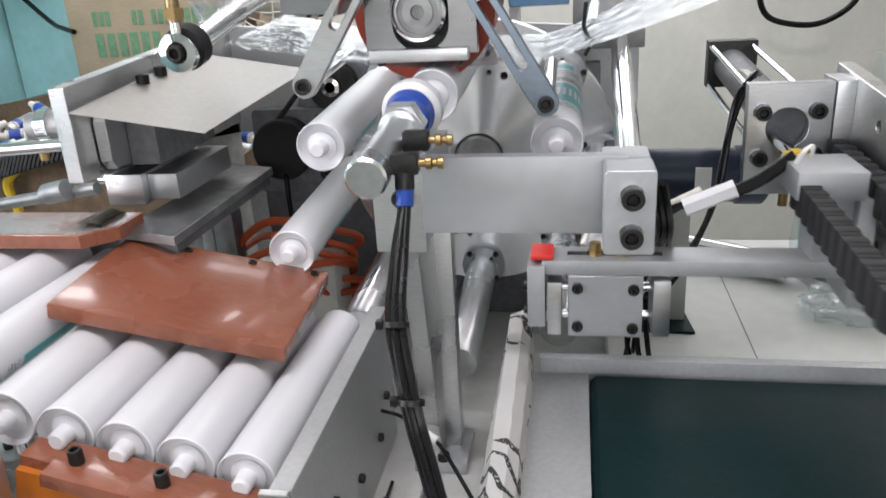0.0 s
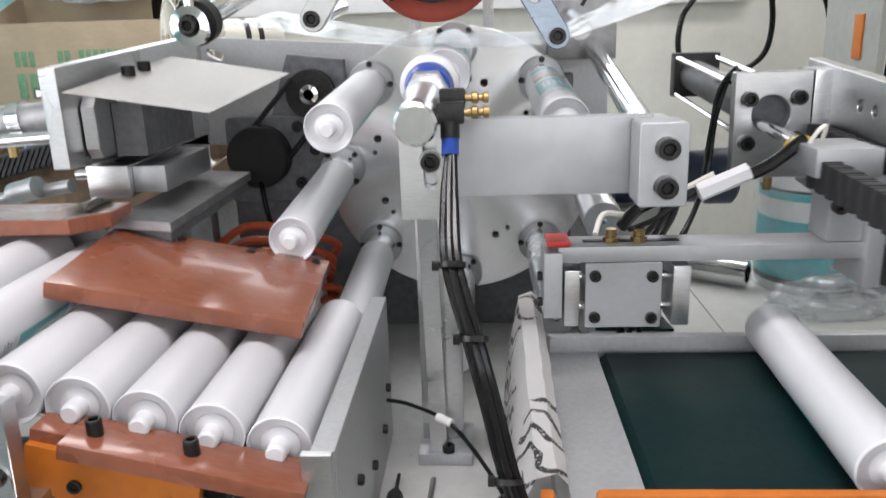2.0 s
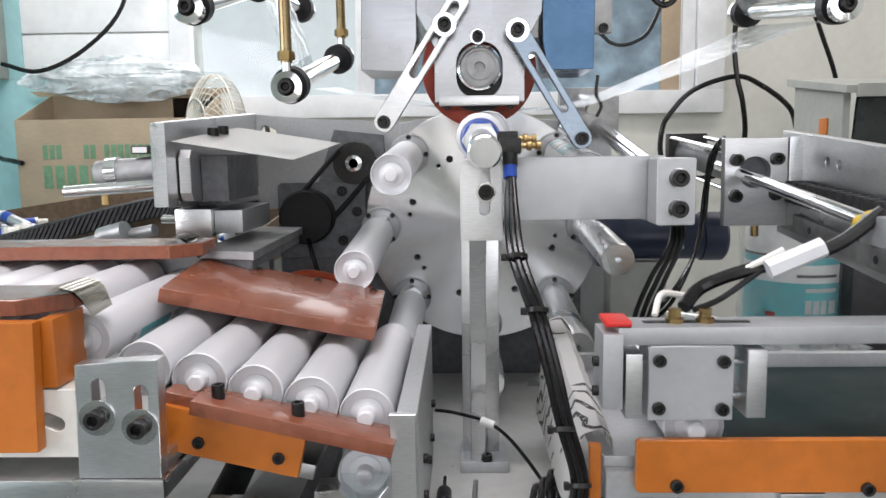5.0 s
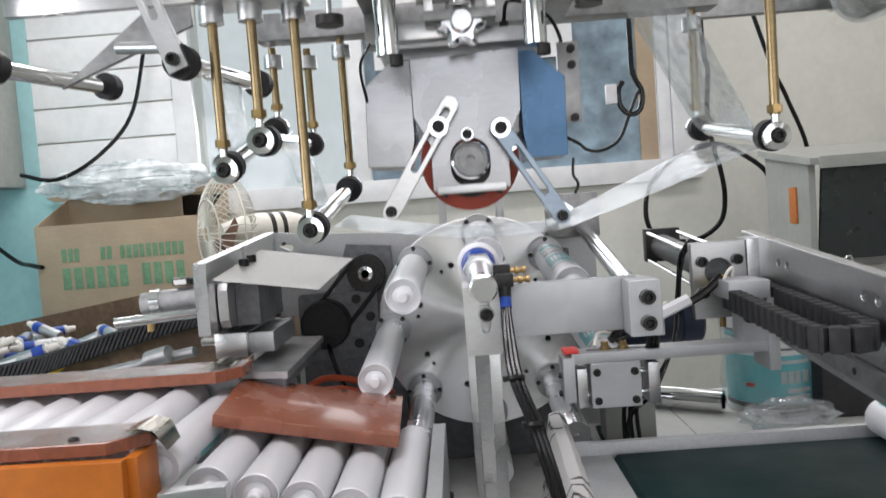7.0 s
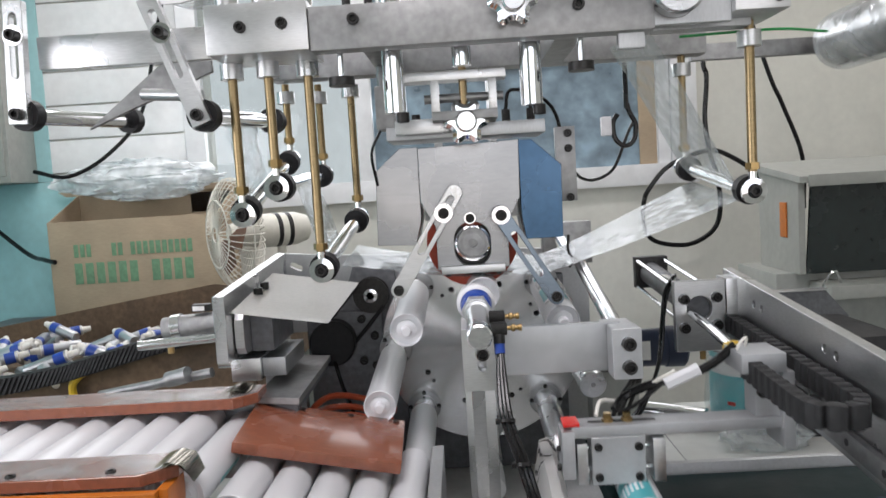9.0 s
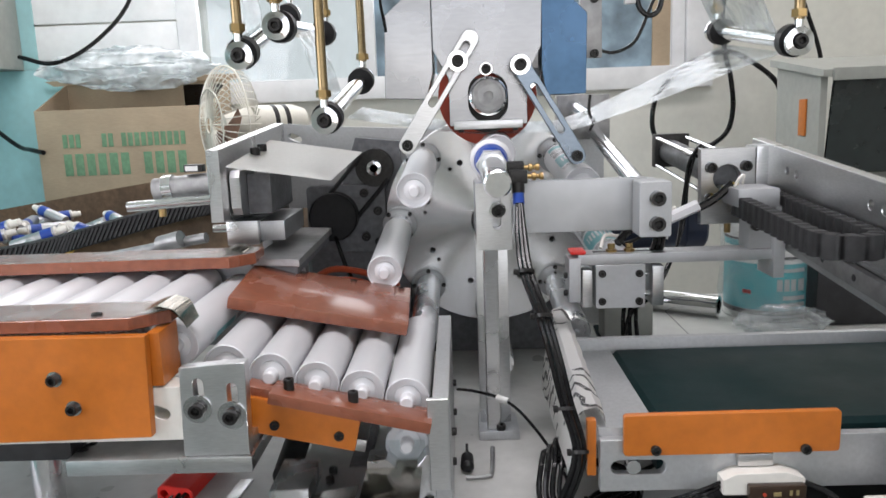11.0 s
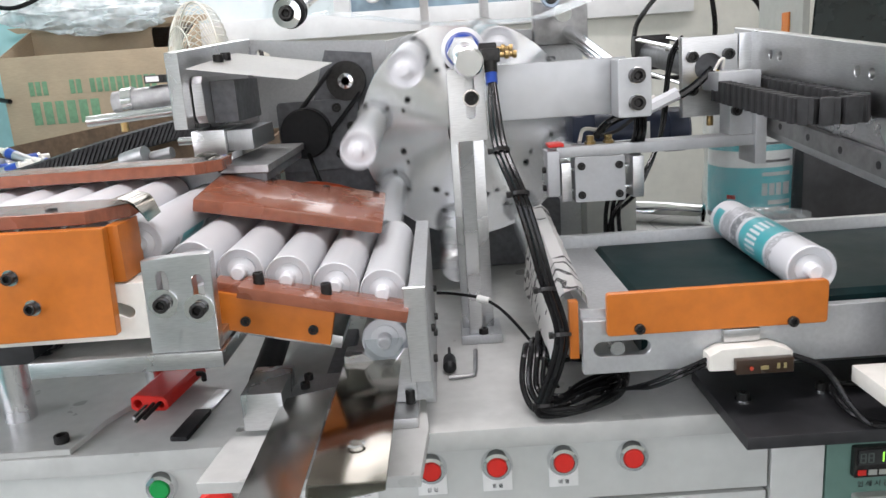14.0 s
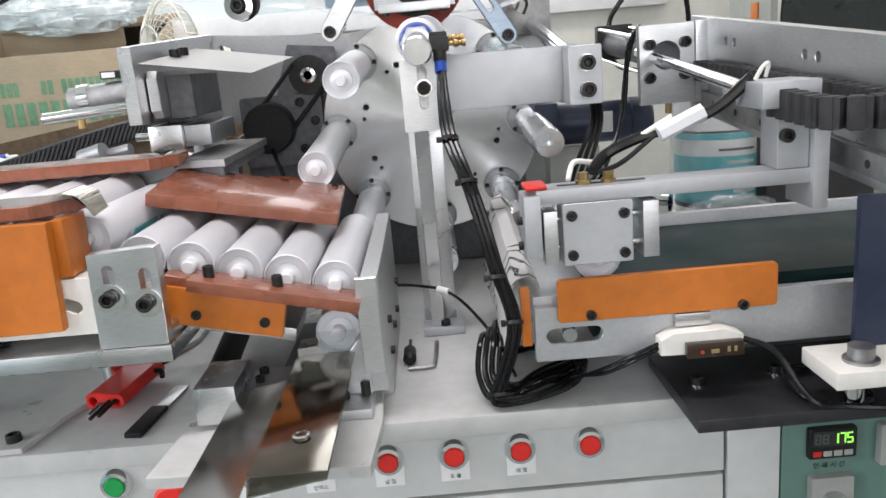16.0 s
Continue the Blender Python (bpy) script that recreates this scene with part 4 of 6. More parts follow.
# ---------------------------------------------------------------- feed slide: moving pusher
pusher = thing("feed_pusher", -0.36, 0.55, 0.934, "feed slide with aluminium block, polished sheet and clear guard", "pusher")
part("block", box(-0.430, -0.385, 0.505, 0.585, 0.925, 0.968, 0.001), ALU, pusher, "bright aluminium block")
part("carriage", box(-0.384, -0.325, 0.50, 0.60, 0.934, 0.948, 0.001), MILLED, pusher)
for y in (0.56, 0.585):
    screw(pusher, -0.37, y, 0.948, 0.0055, 0.007, "z")
part("left_sheet", slab([(-0.388, 0.950), (-0.330, 0.9605), (-0.330, 0.962), (-0.389, 0.9515)], 0.285, 0.525, "y", bev=0), SHEET, pusher, "polished folded sheet")
part("right_sheet", slab([(-0.321, 0.964), (-0.318, 0.981), (-0.255, 0.981), (-0.255, 0.9825), (-0.3195, 0.9825), (-0.3225, 0.9645)], 0.285, 0.545, "y", bev=0), GUARD, pusher, "clear folded plastic guard")
part("push_plate", box(-0.295, -0.252, 0.546, 0.55, 0.975, 1.006, 0.001), ACRYL, pusher)
part("right_tray", slab([(-0.3215, 0.963), (-0.256, 0.974), (-0.256, 0.9755), (-0.3215, 0.9645)], 0.285, 0.50, "y", bev=0), GUARD, pusher)
part("eyelet", lathe([(0.006, 0), (0.008, 0.001), (0.006, 0.002)], 18, Matrix.Translation((-0.285, 0.345, 0.984))), CHROME, pusher)

# ---------------------------------------------------------------- outfeed conveyor
conv = thing("conveyor", 0.25, 0.68, 0.9, "belt conveyor with a dark green belt and aluminium frame", "conveyor")
part("front_beam", slab([(-0.056, 0.964), (1.20, 0.964), (1.20, 1.027), (-0.056, 1.025)], 0.507, 0.519, "y", [stadium(-0.036, 0.992, 0.008, 0.992, 0.0085)]), ANOD, conv, "grey aluminium side beam")
part("rear_beam", box(-0.04, 1.20, 0.792, 0.804, 0.964, 1.051, 0.001), ANOD, conv)
part("belt", slab([(0.012, 0.970), (1.19, 0.970), (1.19, 1.036), (0.012, 1.036)], 0.523, 0.790, "y", bev=0.006), BELT, conv, "dark green belt")
part("side_strip", box(-0.056, 0.010, 0.5195, 0.7915, 1.012, 1.034, 0.001), ANOD, conv)
part("tension_screw", lathe([(0.008, 0), (0.008, 0.012), (0, 0.012)], 20, Matrix.Translation((-0.019, 0.519, 0.992)) @ ALONG["y"]), CHROME, conv)
part("guard", slab(rounded(-0.032, 0.200, 1.010, 1.057, 0.004), 0.497, 0.505, "y"), ORANGE, conv, "orange front guard board")
screw(conv, 0.002, 0.497, 1.017, 0.0055, 0.005)
screw(conv, 0.163, 0.497, 1.014, 0.0055, 0.005)
part("stand", box(0.06, 0.12, 0.62, 0.80, 0.915, 0.97, 0.001), ANOD, conv)
part("stand", box(0.40, 0.46, 0.62, 0.80, 0.915, 0.97, 0.001), ANOD, conv)
part("stand", box(1.06, 1.12, 0.62, 0.76, 0.0, 0.9695, 0.001), ANOD, conv)
part("corner_strip", box(-0.070, -0.060, 0.508, 0.5185, 0.983, 1.048, 0.001), ORANGE, conv, "small orange corner strip")

wrap = thing("card_guard", -0.065, 0.68, 0.96, "folded white corrugated card with dark stripes along the conveyor edge", "card guard")
bm = bmesh.new()
ys = [0.52 + 0.0145 * k for k in range(21)]
prof = [(-0.088, 0.975), (-0.082, 1.035), (-0.072, 1.055), (-0.058, 1.059), (-0.049, 1.05), (-0.047, 1.036)]
rnd = random.Random(4)
rows = [[bm.verts.new((x + rnd.uniform(-0.0007, 0.0007), y, z + (y - 0.52) * 0.13 * (z > 1.04) + rnd.uniform(-0.0009, 0.0009))) for x, z in prof] for y in ys]
for a, c in zip(rows, rows[1:]):
    for k in range(len(prof) - 1):
        bm.faces.new((a[k], a[k + 1], c[k + 1], c[k]))
bmesh.ops.solidify(bm, geom=bm.faces[:], thickness=0.002)
CARDW = bpy.data.materials.new("striped_card")
CARDW.use_nodes = True
N, L = CARDW.node_tree.nodes, CARDW.node_tree.links
wv, tcn, rmp = N.new("ShaderNodeTexWave"), N.new("ShaderNodeTexCoord"), N.new("ShaderNodeValToRGB")
wv.wave_type, wv.bands_direction = "BANDS", "DIAGONAL"
wv.inputs["Scale"].default_value, wv.inputs["Distortion"].default_value, wv.inputs["Detail"].default_value = 22.0, 9.0, 1.0
ns = N.new("ShaderNodeTexNoise")
ns.inputs["Scale"].default_value = 400.0
ml = N.new("ShaderNodeMath")
ml.operation = "MULTIPLY"
gt = N.new("ShaderNodeMath")
gt.operation = "GREATER_THAN"
gt.inputs[1].default_value = 0.40
L.new(tcn.outputs["Object"], wv.inputs["Vector"]), L.new(tcn.outputs["Object"], ns.inputs["Vector"])
L.new(ns.outputs[0], gt.inputs[0]), L.new(gt.outputs[0], ml.inputs[1])
rmp.color_ramp.elements[0].position, rmp.color_ramp.elements[1].position = 0.78, 0.84
rmp.color_ramp.elements[0].color, rmp.color_ramp.elements[1].color = (0, 0, 0, 1), (1, 1, 1, 1)
grp, gpr = N.new("ShaderNodeTexNoise"), N.new("ShaderNodeMath")
grp.inputs["Scale"].default_value, grp.inputs["Detail"].default_value = 14.0, 0.0
gpr.operation = "MULTIPLY"
thr = N.new("ShaderNodeMath")
thr.operation = "GREATER_THAN"
thr.inputs[1].default_value = 0.44
L.new(tcn.outputs["Object"], grp.inputs["Vector"]), L.new(grp.outputs[0], thr.inputs[0])
L.new(wv.outputs[1], rmp.inputs[0]), L.new(rmp.outputs[0], gpr.inputs[0]), L.new(thr.outputs[0], gpr.inputs[1])
L.new(gpr.outputs[0], ml.inputs[0])
mxc = N.new("ShaderNodeMix")
mxc.data_type = "RGBA"
mxc.inputs["A"].default_value, mxc.inputs["B"].default_value = (0.80, 0.79, 0.77, 1), (0.07, 0.07, 0.07, 1)
L.new(ml.outputs[0], mxc.inputs["Factor"])
L.new(mxc.outputs["Result"], N["Principled BSDF"].inputs["Base Color"])
N["Principled BSDF"].inputs["Roughness"].default_value = 0.6
part("folded_card", bm, CARDW, wrap)

plate = thing("black_base_plate", 0.3, 0.52, 0.9, "thick black steel base plate overhanging the table", "base plate")
part("plate", box(0.095, 0.62, 0.438, 0.615, 0.9005, 0.9145, 0.001), BLACKPLATE, plate)
for x, y in ((0.123, 0.523), (0.217, 0.535), (0.50, 0.53)):
    screw(plate, x, y, 0.9145, 0.007, 0.008, "z", washer=0.0085)
stand = thing("levelling_block", 0.33, 0.47, 0.9145, "grey block on a chrome leg with a large bolt", "block")
part("leg", cyl((0.258, 0.45, 0.9145), (0.258, 0.45, 0.952), 0.012), CHROME, stand)
part("block", box(0.216, 0.45, 0.402, 0.475, 0.952, 0.970, 0.002), CREAM, stand)
part("bolt", lathe([(0.017, 0), (0.017, 0.003), (0.0125, 0.004), (0.0125, 0.016), (0, 0.016)], 24, Matrix.Translation((0.252, 0.428, 0.970))), STEEL, stand)
hood = thing("dark_guard_plate", 0.33, 0.50, 0.972, "upright dark blue-black guard plate", "guard")
part("plate", box(0.263, 0.45, 0.46, 0.468, 0.9703, 1.128, 0.001), NAVY, hood)

sensor = thing("light_sensor", 0.12, 0.50, 0.97, "cream and brown fibre sensor amplifier on the conveyor front", "sensor")
part("case", slab([(0.072, 0.968), (0.157, 0.966), (0.160, 0.985), (0.14, 0.993), (0.085, 0.992), (0.072, 0.985)], 0.485, 0.506, "y"), CREAM, sensor)
part("front", box(0.097, 0.157, 0.476, 0.4848, 0.966, 0.982, 0.001), SMOKED, sensor, "dark brown smoked front")
for x in (0.139, 0.146):
    part("mark", box(x, x + 0.003, 0.4752, 0.4758, 0.971, 0.977, 0), OCHRE, sensor)
part("window", box(0.122, 0.130, 0.4745, 0.4758, 0.971, 0.975, 0), OCHRE, sensor)
part("lamp", cyl((0.112, 0.4743, 0.9735), (0.112, 0.473, 0.9735), 0.002, 10), LEDR, sensor)
part("bracket", box(0.092, 0.13, 0.499, 0.506, 0.994, 1.008, 0.001), ALU, sensor)
for k in range(2):
    part("fibre", hose([(0.072, 0.495, 0.978 - 0.005 * k), (0.05, 0.49, 0.972 - 0.006 * k), (0.02, 0.51, 0.95 - 0.006 * k), (0.0, 0.55, 0.925), (-0.03, 0.57, 0.912), (-0.06, 0.58 + 0.01 * k, 0.912)], 0.0024), CABLE, sensor)
part("lead", hose([(0.157, 0.49, 0.98), (0.185, 0.47, 0.97), (0.205, 0.45, 0.935), (0.225, 0.44, 0.918), (0.28, 0.45, 0.918), (0.27, 0.52, 0.92), (0.215, 0.51, 0.93), (0.22, 0.455, 0.918), (0.29, 0.425, 0.918), (0.40, 0.43, 0.918)], 0.0033), CABLE, sensor)

# ---------------------------------------------------------------- unloader: fixed rail, cylinder
rail = thing("unloader_rail", 0.26, 0.75, 0.9, "long aluminium plate carrying a linear guide and an air cylinder", "linear guide")


def leaning(bm, y=0.9, z=1.3, deg=5.0):
    """Leans towards the camera as the whole unloader does."""
    bm.transform(Matrix.Translation((0, y, z)) @ Matrix.Rotation(radians(deg), 4, "X") @ Matrix.Translation((0, -y, -z)))
    return bm


part("rail_plate", leaning(slab([(0.14, 1.19), (0.97, 1.19), (0.97, 1.318), (0.14, 1.318)], 0.272, 0.288, "x", [circle(y, 1.288, 0.006, 12) for y in (0.83, 0.80, 0.60, 0.57, 0.40)])), ALU, rail)
part("guide", leaning(box(0.262, 0.271, 0.14, 0.95, 1.188, 1.212, 0.001)), STEEL, rail, "steel linear guide")
for k in range(9):
    part("guide_hole", leaning(cyl((0.2617, 0.2 + 0.08 * k, 1.20), (0.2613, 0.2 + 0.08 * k, 1.20), 0.0045, 12)), BLACKPLATE, rail)
part("lower_bar", leaning(box(0.266, 0.285, 0.14, 0.95, 1.1775, 1.1875, 0.001)), MILLED, rail)
part("end_plate", slab([(0.171, 1.197), (0.254, 1.197), (0.252, 1.314), (0.169, 1.314)], 0.900, 0.915, "y", [circle(0.21, 1.268, 0.021, 24)]), ALU, rail)
part("corner_block", box(0.254, 0.272, 0.90, 0.95, 1.197, 1.315, 0.001), ALU, rail)
for x, z in ((0.184, 1.285), (0.237, 1.286), (0.184, 1.237), (0.237, 1.24)):
    screw(rail, x, 0.9, z, 0.008, washer=0.0092)
part("cylinder_tube", cyl((0.21, 0.9155, 1.268), (0.205, 1.20, 1.292), 0.022, 28), GUN, rail, "grey air cylinder tube")
part("cylinder_cap", box(0.175, 0.24, 1.20, 1.225, 1.262, 1.325, 0.002), DARK, rail)
for dx, dz in ((-0.026, 0.026), (0.026, 0.026), (-0.026, -0.026), (0.026, -0.026)):
    part("tie_rod", cyl((0.21 + dx, 0.9155, 1.268 + dz), (0.205 + dx, 1.20, 1.292 + dz), 0.0035, 10), CHROME, rail)
part("sensor_switch", box(0.19, 0.20, 1.0, 1.06, 1.296, 1.306, 0.001), CREAM, rail)
part("stand_post", box(0.30, 0.34, 0.18, 0.24, 0.0, 1.19, 0.001), ALU, rail)
part("stand_cap", box(0.2885, 0.34, 0.17, 0.25, 1.1905, 1.21, 0.001), ALU, rail)
part("switch_wire", hose([(0.195, 1.0, 1.306), (0.19, 0.97, 1.315), (0.17, 0.96, 1.29), (0.16, 0.95, 1.24), (0.14, 0.92, 1.16), (0.10, 0.90, 1.10), (0.07, 0.93, 1.05), (0.06, 0.97, 0.96)], 0.003), CABLE, rail)
part("switch_wire", hose([(0.205, 1.02, 1.306), (0.185, 0.97, 1.31), (0.165, 0.95, 1.26), (0.15, 0.93, 1.18), (0.11, 0.92, 1.09), (0.075, 0.95, 1.04), (0.07, 0.98, 0.96)], 0.003), CABLE, rail)
part("bleed_screw", cyl((0.215, 0.908, 1.197), (0.215, 0.908, 1.182), 0.005, 12), BRASSFIT, rail)
for k in range(3):
    part("cable", hose([(0.062 + 0.006 * k, 0.76, 1.25), (0.075 + 0.006 * k, 0.80, 1.19), (0.07 + 0.01 * k, 0.88, 1.13), (0.06 + 0.01 * k, 0.93, 1.06), (0.06 + 0.012 * k, 0.93, 0.99), (0.08 + 0.01 * k, 0.98, 0.93)], 0.0034), CABLE, rail)

# moving unloader carriage (drawn at rest, 0.826)
CAR = 0.826
car = thing("unloader_carriage", 0.1, CAR, 1.165, "sliding aluminium arm with a gripper block on an air cylinder rod", "unloader")
part("arm", box(-0.029, 0.262, 0.806, 0.846, 1.161, 1.176, 0.001), SATIN, car, "aluminium arm")
part("gripper_body", slab(rounded(-0.004, 0.067, 1.096, 1.1605, 0.002), 0.806, 0.842, "y"), SATIN, car, "pale gripper block")
for x, z in ((0.005, 1.148), (0.058, 1.147), (0.005, 1.107), (0.058, 1.106)):
    screw(car, x, 0.806, z, 0.0055, 0.004)
part("jaw", box(-0.024, -0.010, 0.80, 0.845, 1.10, 1.155, 0.001), ALU, car)
part("jaw", box(0.076, 0.092, 0.80, 0.845, 1.10, 1.158, 0.001), ALU, car)
for x0, x1 in ((-0.010, -0.004), (0.067, 0.076)):
    for z in (1.112, 1.142):
        part("guide_pin", cyl((x0, 0.825, z), (x1, 0.825, z), 0.0045, 12), CHROME, car)
part("pad_holder", box(-0.043, -0.026, 0.80, 0.842, 1.108, 1.172, 0.001), SATIN, car)
part("red_pad", box(-0.040, -0.018, 0.805, 0.84, 1.1765, 1.1815, 0.002), RED, car, "red rubber pad")
for x in (0.022, 0.048):
    part("air_fitting", lathe([(0.008, 0), (0.008, 0.004), (0.0055, 0.004), (0.0055, 0.012), (0, 0.012)], 8, Matrix.Translation((x, 0.826, 1.176))), BRASSFIT, car)
for z in (1.118, 1.144):
    screw(car, -0.043, 0.82, z, 0.0045, 0.005, "-x")
part("arm_slot", box(-0.005, 0.085, 0.822, 0.830, 1.1762, 1.1768, 0), DARK, car)
part("upright", box(0.214, 0.246, 0.81, 0.85, 1.1765, 1.2375, 0.001), SATIN, car)
part("upright", box(0.2465, 0.262, 0.80, 0.86, 1.135, 1.2375, 0.001), SATIN, car)
screw(car, 0.222, 0.81, 1.21, 0.007)
part("rod_block", box(0.192, 0.250, 0.795, 0.862, 1.238, 1.264, 0.002), SATIN, car)
part("piston_rod", cyl((0.21, 0.862, 1.252), (0.212, 1.30, 1.296), 0.0078, 24), CHROME, car, "chrome piston rod")
part("rod_nut", lathe([(0.014, 0), (0.014, 0.014), (0.010, 0.016), (0.010, 0.03), (0, 0.03)], 24, Matrix.Translation((0.21, 0.862, 1.252)) @ ALONG["y"].inverted()), YELLOW, car)
part("wire_sleeve", hose([(0.035, 0.845, 1.185), (0.055, 0.86, 1.200), (0.09, 0.855, 1.215), (0.14, 0.85, 1.228), (0.17, 0.845, 1.242), (0.20, 0.84, 1.268)], 0.0062), CABLE, car, "black wire bundle")
part("wire", hose([(0.01, 0.845, 1.178), (0.02, 0.86, 1.194), (0.045, 0.865, 1.192), (0.07, 0.858, 1.205), (0.12, 0.845, 1.235)], 0.003), CREAM, car)
part("wire", hose([(0.04, 0.83, 1.186), (0.07, 0.85, 1.192), (0.11, 0.85, 1.222)], 0.0028), RUBBER, car)
cn = bmesh.new()
cyl((0.105, 0.84, 1.218), (0.15, 0.838, 1.238), 0.009, 6, bm=cn)
part("connector", cn, WHITE, car, "white cable connector")
part("tie_loop", hose([(0.195, 0.82, 1.266), (0.20, 0.815, 1.278), (0.208, 0.82, 1.281), (0.21, 0.83, 1.268)], 0.002), CREAM, car)

chain = thing("drag_chain", 0.25, 0.9, 1.24, "black plastic drag chain looping beside the rail", "cable chain")
bm = box(-0.0080, 0.0080, -0.0100, 0.0100, -0.0135, 0.0135, 0.001)
box(-0.0088, 0.0088, -0.0085, 0.0040, -0.0145, 0.0145, 0.0012, bm)
LINK = bpy.data.meshes.new("link")
bm.to_mesh(LINK), bm.free()
LINK.materials.append(CHAIN)
smooth(LINK)
LINKS = []
for k in range(34):
    o = new("link", LINK)
    o.parent = chain
    LINKS.append(o)

# ---------------------------------------------------------------- stamping head and its frame
frame_beam = thing("stamping_press", -0.1, 0.72, 0.9, "aluminium cross beam on two chrome columns above the turntable", "machine frame")
part("cross_beam", box(-0.36, 0.10, 0.69, 0.725, 1.684, 1.742, 0.001), STEEL, frame_beam)
part("left_block", box(-0.499, -0.361, 0.686, 0.80, 1.686, 1.752, 0.001), ALU, frame_beam)
part("right_beam", box(0.07, 0.245, 0.74, 0.775, 1.69, 1.735, 0.001), MILLED, frame_beam)
part("right_block", box(0.205, 0.277, 0.686, 0.80, 1.70, 1.758, 0.001), ALU, frame_beam)
for x, z in ((-0.451, 1.720), (-0.395, 1.722), (-0.30, 1.722), (0.0, 1.722)):
    screw(frame_beam, x, 0.686 if x < -0.36 else 0.69, z, 0.008, 0.006)
for x, z in ((0.262, 1.745), (0.262, 1.715)):
    screw(frame_beam, x, 0.686, z, 0.0075, 0.006)
part("rear_beam", box(-0.50, 0.28, 1.04, 1.09, 1.70, 1.745, 0.001), STEEL, frame_beam)
for x in (-0.28, 0.0):
    part("link_bar", box(x - 0.02, x + 0.02, 0.7255, 1.04, 1.695, 1.735, 0.001), STEEL, frame_beam)
for x in (-0.255, -0.062):
    part("column", cyl((x, 0.745, 1.60), (x, 0.745, 2.35), 0.0155, 28), CHROME, frame_beam, "chrome guide column")
    screw(frame_beam, x + 0.01, 0.745, 1.60, 0.009, 0.014, "-z")
part("screw_shaft", cyl((-0.158, 0.745, 1.66), (-0.158, 0.745, 2.3), 0.0135, 24), CHROME, frame_beam)
for x in (-0.2105, -0.096):
    part("rear_upright", box(x - 0.008, x + 0.008, 1.262, 1.30, 1.3005, 2.6, 0.001), ALU, frame_beam)
    part("rear_stay", box(x - 0.008, x + 0.008, 1.0905, 1.2615, 1.705, 1.735, 0.001), STEEL, frame_beam)
part("top_cylinder", box(-0.225, -0.085, 0.72, 0.80, 1.80, 2.0, 0.002), PAINT, frame_beam, "white box with a name plate")
part("name_plate", box(-0.205, -0.105, 0.7185, 0.7198, 1.82, 1.86, 0), ALU, frame_beam)
part("bracket_bar", box(0.05, 0.085, 0.686, 0.7, 1.66, 1.68, 0.001), MILLED, frame_beam)


def star_knob(parent, x, y, z, r=0.026):
    pts = []
    for k in range(60):
        a = 2 * math.pi * k / 60
        lobe = r * (1 + 0.16 * math.tanh(1.6 * math.cos(6 * a)))
        pts.append((x + lobe * math.cos(a), z + lobe * math.sin(a)))
    kn = part("star_knob", slab(pts, y - 0.026, y, "y", bev=0.006), CHROME, parent, "chrome star knob")
    part("knob_boss", lathe([(0.016, 0), (0.0155, 0.008), (0.013, 0.011), (0, 0.011)], 28, Matrix.Translation((x, y - 0.026, z)) @ ALONG["y"]), TURNED, kn)


star_knob(frame_beam, -0.088, 0.688, 1.727, 0.029)
for x in (0.005, -0.325):
    part("thumb_screw", cyl((x, 0.72, 1.64), (x, 0.72, 1.684), 0.004, 12), CHROME, frame_beam)
    part("thumb_wheel", lathe([(0.018, -0.006), (0.018, 0.006)], 14, Matrix.Translation((x, 0.72, 1.645))), DARK, frame_beam)
for x in (-0.49, -0.437, -0.383):
    part("rod_sleeve", cyl((x, 0.767, 1.7525), (x, 0.767, 1.778), 0.0165, 24), ALU, frame_beam)
for x in (-0.31, -0.28, -0.03, 0.0):
    screw(frame_beam, x, 0.708, 1.742, 0.006, 0.012, "z")
# foil drive wheel at the right of the beam
part("drive_wheel", lathe([(0.035, 0), (0.035, 0.022), (0.031, 0.026), (0.018, 0.026), (0.018, 0.032), (0.008, 0.034), (0, 0.03)], 40, Matrix.Translation((0.130, 0.70, 1.733)) @ ALONG["y"]), ALU, frame_beam, "aluminium foil drive wheel")
part("wheel_bracket", slab([(0.058, 1.69), (0.205, 1.69), (0.205, 1.775), (0.10, 1.80), (0.058, 1.76)], 0.702, 0.714, "y"), MILLED, frame_beam)
for k in range(2):
    pts = []
    for j in range(44):
        a = j * 0.9
        pts.append((0.062 + 0.05 * k + 0.035 * j / 43 + 0.0055 * math.cos(a), 0.69 + 0.0055 * math.sin(a), 1.775 + 0.05 * j / 43))
    part("spring", hose(pts, 0.0014, 5, 2), CHROME, frame_beam)
part("red_handle", hose([(0.08, 0.72, 1.80), (0.11, 0.715, 1.815), (0.14, 0.72, 1.805)], 0.012), RED, frame_beam)

# hanging gold rods with rod ends and rollers
PAIRS = [(-0.490, 0.767, 1.469, -0.487, 1.10, 1.56), (-0.437, 0.765, 1.505, -0.431, 1.129, 1.528), (-0.383, 0.782, 1.379, -0.360, 1.06, 1.445), (0.2515, 0.767, 1.459, 0.240, 1.06, 1.50)]


